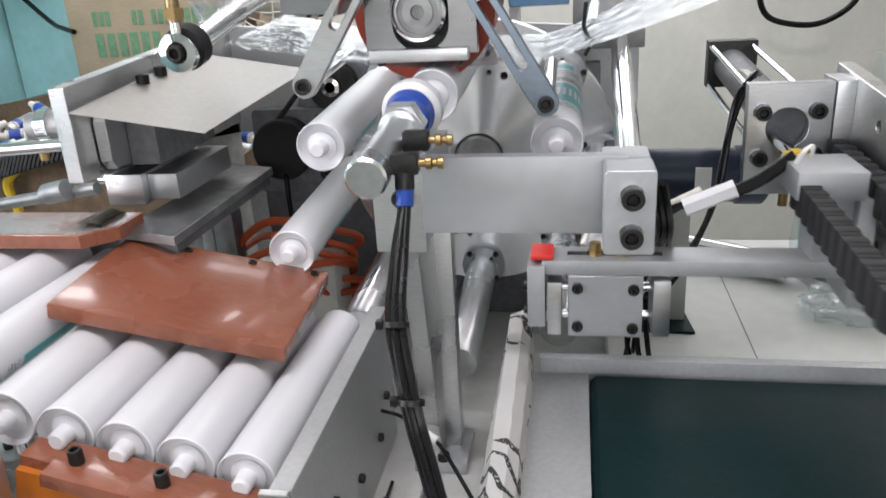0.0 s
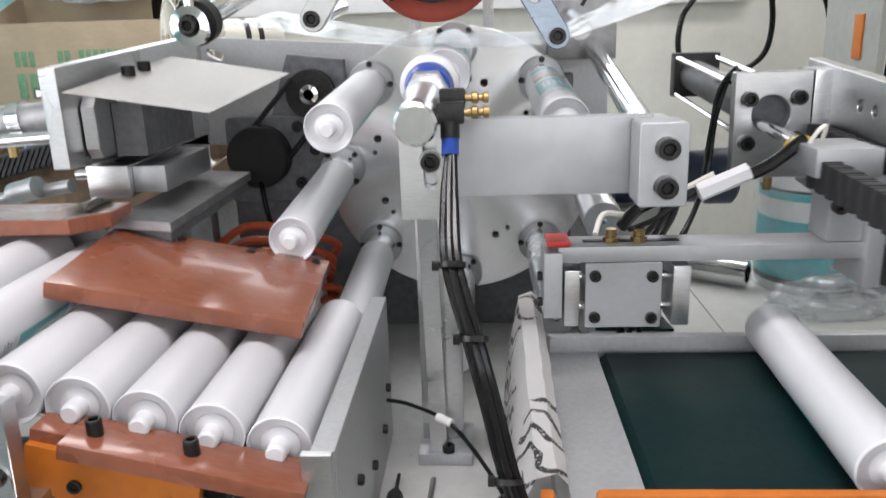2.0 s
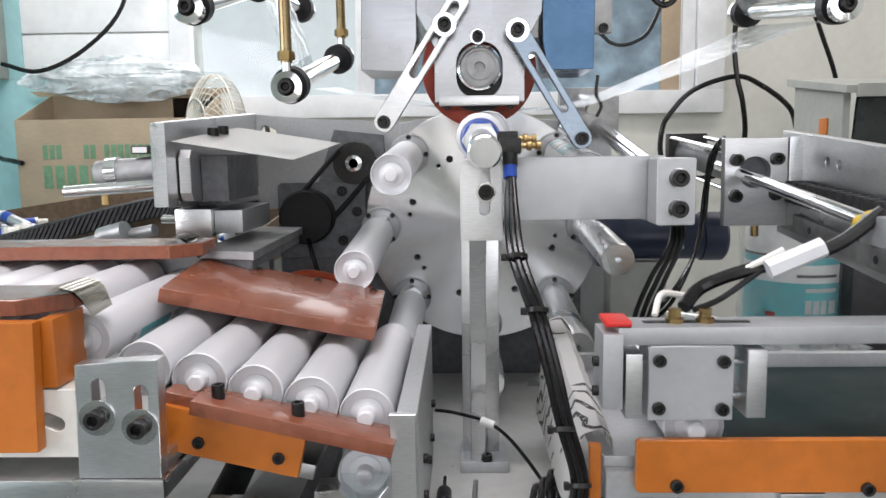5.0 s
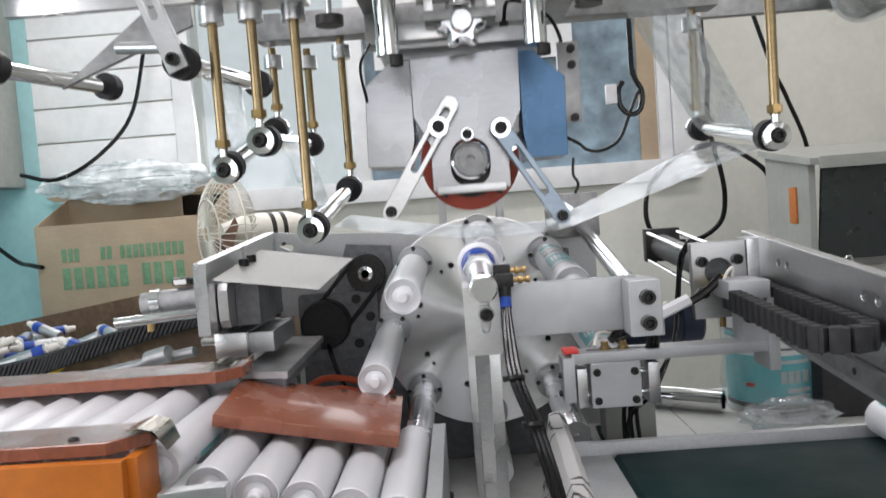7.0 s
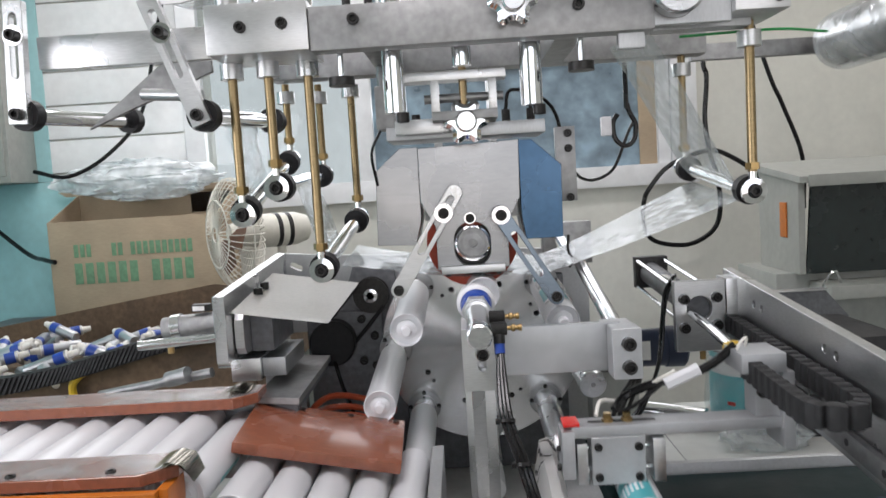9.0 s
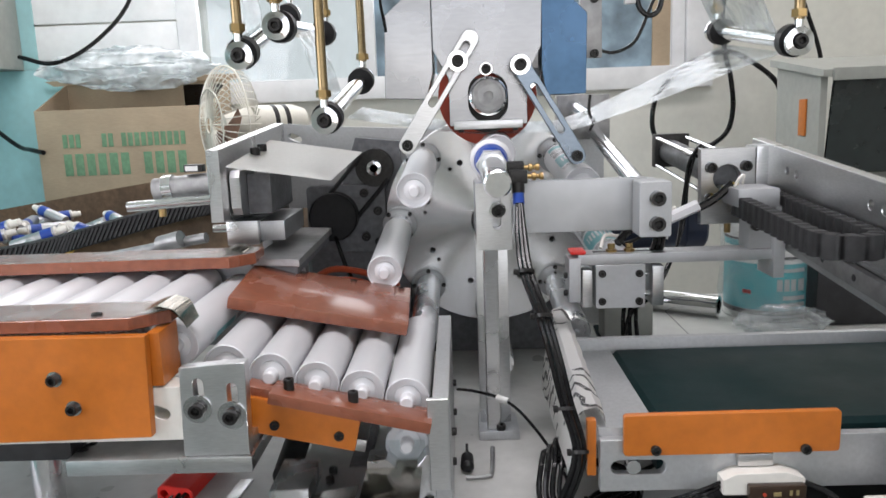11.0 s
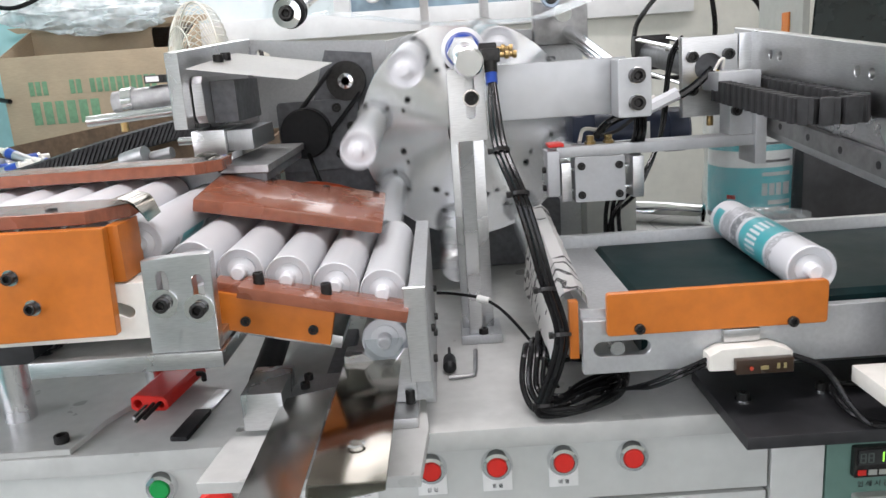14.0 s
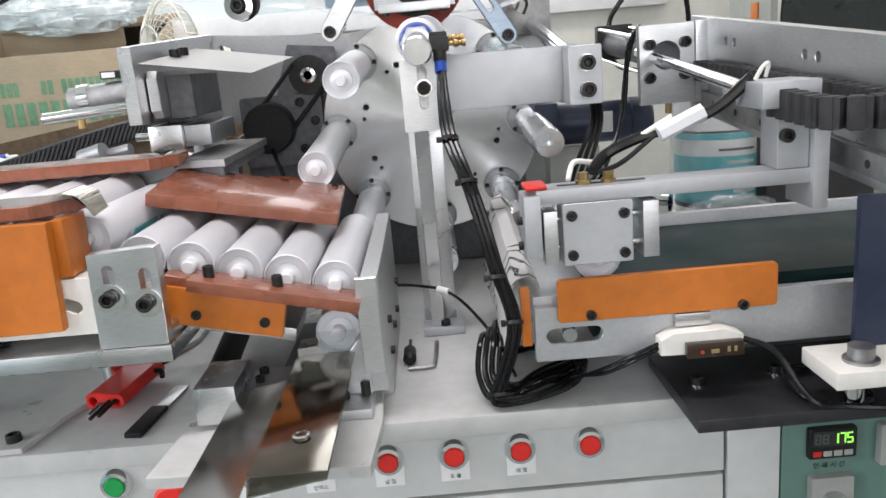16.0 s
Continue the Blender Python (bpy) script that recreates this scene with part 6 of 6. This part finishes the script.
part("flap", slab([(-1.98, 1.545), (-1.17, 1.545), (-1.15, 1.572), (-2.02, 1.568)], 3.143, 3.149, "y"), CARD, carton)
part("base", box(-1.93, -1.20, CF, 3.156, 1.0, 1.018, 0.001), CARD, carton)
for row, pitch, z0, z1 in (("xxxx xxxxxx", 0.0475, 1.168, 1.258), ("xxxxxxxxxx xx   xxx", 0.0272, 1.283, 1.338)):
    for k, ch in enumerate(row):
        if ch == "x":
            x = -1.312 - pitch * (k + 0.5)
            part("ink_bar", box(x - pitch * 0.36, x + pitch * 0.36, CF - 0.002, CF - 0.0005, z0, z1, 0.0004), INK, carton, "green printed bar")
tbl = thing("side_table", -1.6, 2.9, 0.0, "dark low table behind the machine", "table")
part("top", box(-2.3, -0.72, 2.55, 3.15, 0.95, 0.999, 0.004), GUN, tbl)
for x in (-2.25, -0.77):
    for y in (2.6, 3.1):
        part("leg", box(x - 0.02, x + 0.02, y - 0.02, y + 0.02, 0, 0.95, 0.002), GUN, tbl)
wrapb = thing("plastic_wrap", -1.6, 3.0, 1.49, "crumpled clear plastic wrap stuffed in the carton", "plastic wrap")
bm = bmesh.new()
bmesh.ops.create_icosphere(bm, subdivisions=5, radius=1.0)
for v in bm.verts:
    n = noise.noise_vector(v.co * 2.2) * 0.3 + noise.noise_vector(v.co * 6) * 0.16
    v.co = Vector(((v.co.x + n.x) * 0.34, (v.co.y + n.y) * 0.1, (v.co.z + n.z) * 0.085))
bm.transform(Matrix.Translation((-1.58, 3.03, 1.60)))
MILKY = clear("milky_wrap", (0.92, 0.95, 0.96), 0.6, 0.45, 14, 0.6)
for nd in MILKY.node_tree.nodes:
    if nd.type == "BSDF_PRINCIPLED":
        nd.inputs["Metallic"].default_value = 0.0
        nd.inputs["Base Color"].default_value = (0.9, 0.93, 0.94, 1)
part("wrap", bm, MILKY, wrapb)
gbx = thing("wall_box", -2.0, 3.1, 1.55, "grey wall-mounted electrical box", "electrical box")
part("case", box(-2.43, -2.115, 2.95, 3.169, 1.62, 2.5, 0.004), GREYBOX, gbx)
part("door", box(-2.40, -2.13, 2.94, 2.949, 1.65, 2.47, 0.003), GREYBOX, gbx)

fan = thing("desk_fan", -0.98, 2.6, 1.0, "cream desk fan with a round wire guard and brown blades", "fan")
FM = Matrix.Translation((-1.055, 2.6, 1.358)) @ Matrix.Rotation(radians(-54), 4, "Z")
bm = bmesh.new()
for k in range(44):
    a = 2 * math.pi * k / 44
    hose([FM @ Vector((0.03 * math.cos(a), -0.075, 0.03 * math.sin(a))), FM @ Vector((0.13 * math.cos(a), -0.068, 0.13 * math.sin(a))), FM @ Vector((0.205 * math.cos(a), -0.03, 0.205 * math.sin(a))), FM @ Vector((0.215 * math.cos(a), 0.0, 0.215 * math.sin(a)))], 0.0019, 4, 3, bm)
    hose([FM @ Vector((0.215 * math.cos(a), 0.0, 0.215 * math.sin(a))), FM @ Vector((0.19 * math.cos(a), 0.05, 0.19 * math.sin(a))), FM @ Vector((0.06 * math.cos(a), 0.08, 0.06 * math.sin(a)))], 0.0019, 4, 3, bm)
part("guard", bm, FANP, fan, "wire guard")
bm = bmesh.new()
for r, y in ((0.215, 0), (0.13, -0.068), (0.03, -0.075)):
    hose([FM @ Vector((r * math.cos(a * math.pi / 12), y, r * math.sin(a * math.pi / 12))) for a in range(25)], 0.003, 5, 2, bm)
part("guard_ring", bm, FANP, fan)
for k in range(3):
    bm = bmesh.new()
    g0 = [(0.03, -0.3), (0.10, -0.55), (0.17, -0.35), (0.18, 0.15), (0.12, 0.5), (0.04, 0.35)]
    vs = [bm.verts.new((r * math.cos(a), -0.02 + 0.04 * a, r * math.sin(a))) for r, a in g0]
    bm.faces.new(vs)
    bmesh.ops.solidify(bm, geom=bm.faces[:], thickness=0.002)
    bm.transform(FM @ Matrix.Rotation(radians(120 * k), 4, "Y"))
    part("blade", bm, FANB, fan)
part("motor_case", lathe([(0.035, -0.02), (0.055, 0.05), (0.067, 0.085), (0.067, 0.25), (0.052, 0.30), (0, 0.305)], 32, FM @ ALONG["y"].inverted()), FANP, fan)
for k in range(2):
    part("vent", lathe([(0.0672, 0.16 + 0.045 * k), (0.0682, 0.16 + 0.045 * k), (0.0682, 0.178 + 0.045 * k), (0.0672, 0.178 + 0.045 * k)], 32, FM @ ALONG["y"].inverted()), DARK, fan)
part("neck", cyl((-0.90, 2.71, 1.03), (-0.90, 2.71, 1.30), 0.018), FANP, fan)
part("base", cyl((-0.90, 2.71, 0.9995), (-0.90, 2.71, 1.03), 0.11, 36, 0.09), FANP, fan)

tray = thing("scrap_tray", -1.2, 1.75, 0.0, "open dirty cardboard tray, coloured dark for shade, full of small reject tubes", "tray")
# tray card carries its shade in the colour
part("floor_sheet", box(-1.75, -0.66, 1.35, 2.15, 1.03, 1.036, 0), CARDSHADE, tray)
part("back_side", slab([(-1.75, 1.03), (-0.66, 1.03), (-0.66, 1.16), (-1.0, 1.215), (-1.3, 1.175), (-1.75, 1.11)], 2.15, 2.157, "y"), CARDSHADE, tray)
bm = slab([(-1.75, 0.98), (-0.66, 0.98), (-0.66, 1.195), (-0.75, 1.188), (-0.87, 1.163), (-1.0, 1.133), (-1.1, 1.108), (-1.24, 1.09), (-1.75, 1.082)], 1.34, 1.349, "y")
part("front_side", bm, CARDSHADE, tray)
part("side", slab([(1.35, 1.03), (2.15, 1.03), (2.15, 1.16), (1.35, 1.10)], -0.66, -0.653, "x"), CARDSHADE, tray)
part("support", box(-1.70, -0.72, 1.38, 2.1, 0, 1.029, 0.004), GUN, tray, "dark stand")
strip = thing("ribbed_strip", -1.0, 1.31, 1.0, "black ribbed rubber strip along the tray's front edge", "rubber strip")
HP = [(-1.70, 1.30, 1.10), (-1.45, 1.30, 1.102), (-1.24, 1.305, 1.108), (-1.10, 1.305, 1.126), (-0.994, 1.305, 1.150), (-0.87, 1.305, 1.180), (-0.748, 1.31, 1.205), (-0.66, 1.32, 1.214)]
path = spline(HP, 8)
bm = bmesh.new()
rows = [[bm.verts.new(p + Vector(d)) for d in ((0, -0.006, -0.021), (0, -0.008, 0.016), (0, 0.006, 0.020), (0, 0.008, -0.021))] for p in path]
for a, c in zip(rows, rows[1:]):
    for k in range(4):
        bm.faces.new((a[k], a[(k + 1) % 4], c[(k + 1) % 4], c[k]))
bm.faces.new(rows[0]), bm.faces.new(rows[-1][::-1])
part("core", bm, RUBBER, strip)
bm = bmesh.new()
for p in spline(HP, 12):
    g = bmesh.ops.create_cube(bm, size=1, matrix=Matrix.Translation(p + Vector((0, -0.0095, -0.002))) @ Matrix.Rotation(radians(28), 4, "Y") @ Matrix.Diagonal((0.005, 0.005, 0.040, 1)))
tagged(part("ribs", bm, CHAIN, strip), kind="stuff")
part("yellow_clip", hose([(-1.06, 1.325, 1.04), (-1.065, 1.32, 1.10), (-1.02, 1.32, 1.135), (-0.98, 1.33, 1.15)], 0.009), YELLOW, tray)
rej = thing("reject_tube", -1.0, 1.6, 1.06, "small white and blue reject tube lying in the tray", "tube", "reject tubes")
part("tube", lathe([(0.0, 0), (0.014, 0.001), (0.015, 0.005), (0.015, 0.10), (0.013, 0.102), (0, 0.102)], 16, Matrix.Rotation(radians(90), 4, "Y")), MILLED, rej, local=True)
part("cap", lathe([(0.0, 0.128), (0.008, 0.127), (0.010, 0.104), (0.0152, 0.103), (0.0152, 0.1), (0.0, 0.1)], 16, Matrix.Rotation(radians(90), 4, "Y")), CREAM, rej, local=True)
part("blue_band", lathe([(0.0151, 0.070), (0.0155, 0.070), (0.0155, 0.095), (0.0151, 0.095)], 16, Matrix.Rotation(radians(90), 4, "Y")), BLUE, rej, local=True)
rr = random.Random(11)
for k in range(84):
    x = rr.uniform(-1.62, -0.78)
    y = rr.uniform(1.42, 1.95)
    z = 1.055 + rr.uniform(0, 0.06) + 0.055 * max(0, (x + 1.35))
    m = pose(x, y, z, rr.uniform(0, 360), rr.uniform(-22, 22), rr.uniform(0, 360))
    if k == 0:
        rej.matrix_basis = m
    else:
        copy_thing(rej, m)

oven = thing("side_machine", 1.3, 2.3, 0.0, "grey steel cabinet machine with a dark open hood", "machine")
part("body", box(0.80, 1.9, 2.05, 2.38, 0.0, 1.155, 0.004), GREYBOX, oven)
part("left_side", slab([(2.0, 1.156), (2.30, 1.156), (2.31, 1.478), (2.0, 1.4395)], 0.852, 0.872, "x"), GREYBOX, oven)
part("hood_top", slab([(1.95, 1.436), (2.33, 1.482), (2.33, 1.505), (1.95, 1.456)], 0.835, 1.95, "x"), GREYBOX, oven)
part("lip", box(0.86, 1.95, 1.935, 1.9495, 1.425, 1.46, 0.002), GREYBOX, oven)
part("dark_panel", slab([(0.874, 1.157), (1.9, 1.157), (1.9, 1.434), (0.892, 1.434)], 2.0, 2.012, "y"), DARKGLASS, oven, "dark green-black hood panel")
part("tray", box(0.90, 1.9, 1.90, 2.049, 1.09, 1.13, 0.004), GREYBOX, oven)
part("orange_tag", box(0.846, 0.8515, 2.08, 2.125, 1.265, 1.375, 0.001), ORANGE, oven, "orange tag")
part("wire_hook", hose([(0.92, 1.98, 1.09), (0.90, 1.95, 1.13), (0.93, 1.94, 1.17), (0.96, 1.96, 1.12)], 0.004), CHROME, oven)
sheet = thing("dark_sheet", 0.7, 1.62, 0.0, "upright dark grey sheet-metal screen with a clipped corner", "screen")
part("panel", slab([(0.56, 0.0), (0.808, 0.0), (0.808, 1.10), (0.752, 1.166), (0.56, 1.168)], 1.62, 1.63, "y"), GUN, sheet)
part("top_edge", box(0.56, 0.752, 1.61, 1.64, 1.1685, 1.172, 0.0005), ALU, sheet)
for x in (0.60, 0.77):
    part("foot", box(x - 0.015, x + 0.015, 1.631, 1.72, 0.0, 0.012, 0.001), GUN, sheet)
for name, pts, r in (("wall_cable", [(0.88, 3.02, 2.9), (0.893, 3.0, 2.028), (0.91, 3.0, 1.892), (0.898, 3.0, 1.713), (0.914, 3.0, 1.571), (0.94, 3.0, 1.468), (0.953, 3.0, 1.346), (0.93, 3.0, 1.245), (0.85, 3.0, 1.185), (0.766, 3.0, 1.173), (0.66, 3.0, 1.20), (0.62, 3.0, 1.27), (0.628, 3.02, 1.366), (0.66, 3.03, 1.43), (0.753, 3.03, 1.524), (0.917, 3.03, 1.575), (1.02, 3.03, 1.54), (1.135, 3.03, 1.452), (1.18, 3.05, 1.36)], 0.0105),
                     ("wall_cable", [(0.90, 3.05, 2.9), (1.149, 3.0, 1.967), (1.23, 3.0, 1.75), (1.308, 3.0, 1.527), (1.32, 3.02, 1.3)], 0.009),
                     ("wall_cable", [(-2.3, 3.1, 1.42), (-2.1, 3.0, 1.30), (-1.98, 2.9, 1.28), (-1.9, 2.84, 1.27)], 0.010),
                     ("wall_cable", [(-2.0, 2.93, 1.66), (-1.85, 2.93, 1.63), (-1.70, 3.0, 1.72), (-1.58, 3.1, 1.9), (-1.5, 3.12, 2.2), (-1.42, 3.12, 2.5)], 0.009),
                     ("hanging_cable", [(0.19, 1.3, 2.9), (0.191, 1.3, 1.761), (0.193, 1.3, 1.643), (0.209, 1.3, 1.60), (0.204, 1.3, 1.565), (0.184, 1.3, 1.555), (0.165, 1.3, 1.572), (0.162, 1.3, 1.604), (0.172, 1.3, 1.622)], 0.0055)):
    o = part(name, hose(pts, r), CABLE)
    tagged(o, "black cable hanging along the wall" if name == "wall_cable" else "black cable looping behind the stamping head", "cable")
part("lead", hose([(0.03, 1.29, 1.53), (0.074, 1.3, 1.506), (0.09, 1.3, 1.492), (0.112, 1.3, 1.486), (0.139, 1.3, 1.493), (0.163, 1.3, 1.514), (0.19, 1.3, 1.576), (0.205, 1.3, 1.605)], 0.0034), CABLE, o, "thin black lead")
part("connector", box(0.136, 0.158, 1.292, 1.308, 1.578, 1.618, 0.003), WHITE, o, "white plug connector")

# ---------------------------------------------------------------- cartridges
TL = 0.270
first = thing("cartridge", 0, 0, 0, "white plastic sealant cartridge with a round end cap and teal print", "cartridge", "sealant cartridges")
part("barrel", lathe([(0.0235, 0.0), (0.0255, 0.0), (0.0259, 0.003), (0.0259, TL - 0.004), (0.0262, TL - 0.003), (0.0262, TL + 0.001), (0.0254, TL + 0.002), (0.0246, TL - 0.001), (0.0240, TL - 0.005), (0.0, TL - 0.005)], 40, ALONG["y"]), PRINT, first, local=True)
part("nozzle", lathe([(0.016, TL - 0.006), (0.0155, TL - 0.003), (0.0085, TL - 0.001), (0.0082, TL + 0.012), (0.0065, TL + 0.014), (0, TL + 0.014)], 24, ALONG["y"]), WHITE, first, local=True)
CART = {s: (first if k == 0 else copy_thing(first, Matrix())) for k, s in enumerate(range(-17, 7))}

# ---------------------------------------------------------------- the machine's cycle
PERIOD, START = 3.69, -0.72


def cycle(n):
    return START + PERIOD * n


def turret_angle(t):
    n = math.floor((t - START + 0.13) / PERIOD)
    u = (t - cycle(n) + 0.13) / 0.26
    u = min(max(u, 0), 1)
    return 45 * (n - 1 + u * u * (3 - 2 * u))


def on_mandrel(deg, spin):
    """A cartridge on the mandrel that stands at deg, clockwise from the top."""
    a = radians(deg)
    return HUB @ Matrix.Translation((RAD * math.sin(a), -0.063, RAD * math.cos(a))) @ pose(0, 0, 0, 0, spin, 0)


def queue(m, spin=0):
    """Places in the magazine: -1 is the last on the slope, -6 the step between the two beds."""
    if m >= -5:
        k = -1 - m
        x, z = -0.270 - 0.0522 * k, 1.058 + 0.0117 * k
    elif m == -6:
        x, z = -0.534, 1.132
    else:
        x, z = -0.587 - 0.0526 * (-7 - m), 1.146
    return pose(x, 0.560 + TL, z, 0, spin, 0)


READY = pose(-0.273, 0.560 + TL, 1.001, 0, 0, 0)
BELT_X = {0: ((1.5, 0.08), (1.75, 0.122), (2.0, 0.175), (2.5, 0.25), (3.3, 0.42), (6.5, 1.06)), 1: ((5.2, 0.03), (5.8, 0.15), (6.0, 0.19), (6.5, 0.28), (7.2, 0.42), (10.1, 1.0)),
          2: ((8.95, 0.03), (9.3, 0.06), (9.6, 0.113), (10.0, 0.204), (11.0, 0.42), (13.6, 0.94)), 3: ((12.45, 0.02), (13.0, 0.065), (13.5, 0.115), (14.0, 0.19), (14.5, 0.279), (15.2, 0.42), (17.5, 0.88)), 4: ((16.0, 0.02),), -1: ()}
CARRIAGE = ((0.58, 0.0), (0.74, 0.05), (1.22, 0.26), (1.6, 0.312), (1.98, 0.32), (2.15, 0.26), (2.22, 0.225), (2.42, 0.145), (2.72, 0.085), (2.95, 0.0))


def carriage_at(phi):
    rows = CARRIAGE
    if phi <= rows[0][0] or phi >= rows[-1][0]:
        return 0.0
    for (a, u), (b, v) in zip(rows, rows[1:]):
        if phi <= b:
            return u + (v - u) * (phi - a) / (b - a)


def cartridge_rows(s0):
    rows = []
    twist = 150 if s0 == 5 else (s0 * 31) % 30 + 20

    def add(t, m):
        if -1.0 < t < 20.0:
            rows.append((t, m))
    for n in range(0, 5):
        s, T = s0 + n, cycle(n)
        if s < 0:
            nxt = queue(s + 1) if s < -1 else READY
            add(T, queue(s)), add(T + 1.55, queue(s)), add(T + 1.85, nxt), add(T + PERIOD - 0.13, nxt)
        elif s == 0:
            end = on_mandrel(225, 0)
            add(T, READY), add(T + 0.62, READY), add(T + 1.05, end), add(T + PERIOD - 0.13, end)
        elif s <= 5:
            deg = 225 + 45 * s
            sp0 = 0 if s <= 3 else 180 + twist
            for u in (0.0, 0.35, 0.65, 1.0):
                v = u * u * (3 - 2 * u)
                add(T - 0.13 + 0.26 * u, on_mandrel(deg - 45 + 45 * v, sp0))
            if s == 3:
                for u in range(0, 4):
                    add(T + 0.8 + 0.5 * u, on_mandrel(deg, (180 + twist) * u / 3))
                add(T + PERIOD - 0.13, on_mandrel(deg, 180 + twist))
            elif s < 5:
                add(T + PERIOD - 0.13, on_mandrel(deg, sp0))
            else:
                turn = 20 if s0 >= 4 else -75
                base = on_mandrel(deg, sp0 + (40 if s0 >= 4 else -35))
                for phi, fall in ((0.58, 0), (0.74, 0), (0.98, 0.0), (1.22, 0.004), (1.45, 0.02), (1.65, 0.04), (1.8, 0.06), (1.95, 0.078)):
                    add(T + phi, Matrix.Translation((0, -carriage_at(phi) * 0.97, -0.03 * carriage_at(phi) - fall)) @ base)
                x0 = BELT_X[n][0][1]
                lay = lambda x: pose(x + 0.012, 0.518 + TL, 1.0625, 0, 180 + twist + turn, -2.5)
                add(T + 2.13, lay(x0 - 0.02))
                for t, x in BELT_X[n]:
                    if t > T + 2.15:
                        add(t, lay(x))
    if s0 == 6:
        rows = [(0.0, pose(1.12, 0.518 + TL, 1.0625, 0, 200, 0)), (16.0, pose(1.12, 0.518 + TL, 1.0625, 0, 200, 0))]
    rows.sort(key=lambda r: r[0])
    keep = []
    for t, m in rows:
        if not keep or t - keep[-1][0] > 0.034:
            keep.append((t, m))
    # hold within the clip
    before = [r for r in keep if r[0] <= 0]
    inside = [r for r in keep if 0 < r[0] < 16]
    after = [r for r in keep if r[0] >= 16]

    def between(a, b, t):
        return a[1].lerp(b[1], (t - a[0]) / (b[0] - a[0]))
    seq = []
    if before:
        nxt = (inside + after or [before[-1]])[0]
        seq.append((0.0, between(before[-1], nxt, 0.0) if nxt[0] > before[-1][0] else before[-1][1]))
    else:
        seq.append((0.0, inside[0][1]))
    seq += [r for r in inside if r[0] > 0.034 and r[0] < 15.966]
    seq.append((16.0, between(seq[-1], after[0], 16.0) if after else seq[-1][1]))
    return seq


def cyclic(rows):
    """Repeats rows of (phase, value) over the clip's cycles."""
    out = []
    for n in range(0, 5):
        for phi, v in rows:
            t = cycle(n) + phi
            out.append((t, v))
    res = []
    f = lambda t: np.interp(t, [a for a, _ in out], [b for _, b in out])
    res.append((0.0, f(0.0)))
    res += [(t, v) for t, v in out if 0.034 < t < 15.966]
    res.append((16.0, f(16.0)))
    return [(t, float(v)) for t, v in res]


def chain_pose(k, y_car):
    """The k-th link on the chain's U, which lies flat beside the rail."""
    yf, xf, xm, z, r = 0.90, 0.258, 0.196, 1.243, 0.031
    total = 0.68
    turn = math.pi * r
    yt = (yf + y_car - (total - turn)) / 2
    s = 0.01 + 0.02 * k
    run = yf - yt
    if s < run:
        return pose(xf, yf - s, z - 0.052 * s, 0, 0, 0)
    if s < run + turn:
        a = (s - run) / r
        return pose(xf - r + r * math.cos(a), yt - r * math.sin(a), z - 0.052 * run, 0, 0, -math.degrees(a))
    u = s - run - turn
    return pose(xm, yt + u, z - 0.052 * run + 0.052 * u, 0, 0, -180)


def motions():
    rows = [(0.0, 0.0)]
    for n in range(1, 5):
        for u in (0, 0.35, 0.65, 1):
            rows.append((cycle(n) - 0.13 + 0.26 * u, 45 * (n - 1 + u * u * (3 - 2 * u))))
    rows.append((16.0, 180.0))
    walk(turret, [(t, HUB @ pose(0, 0, 0, 0, a, 0)) for t, a in rows])
    walk(head, [(t, pose(-0.156, 0.85, 1.403 + v)) for t, v in cyclic(((0.0, 0.062), (0.32, 0.06), (0.68, 0.0), (2.42, 0.0), (2.78, 0.05), (3.55, 0.06)))])
    car_rows = cyclic(((0.0, 0.0),) + CARRIAGE + ((3.6, 0.0),))
    walk(car, [(t, pose(0.1 - 0.005 - 0.05 * v, CAR - v, 1.165 - 0.065 * v)) for t, v in car_rows])
    home = Matrix.Translation((0.25, 0.9, 1.24)).inverted()
    for k, o in enumerate(LINKS):
        walk(o, [(t, home @ chain_pose(k, CAR - v)) for t, v in car_rows])
    walk(pusher, [(t, pose(-0.36, 0.55 + v, 0.934)) for t, v in cyclic(((0.0, 0.0), (0.60, 0.0), (1.05, 0.28), (1.45, 0.28), (1.80, 0.0), (3.6, 0.0)))])
    for s, o in CART.items():
        walk(o, cartridge_rows(s))


motions()
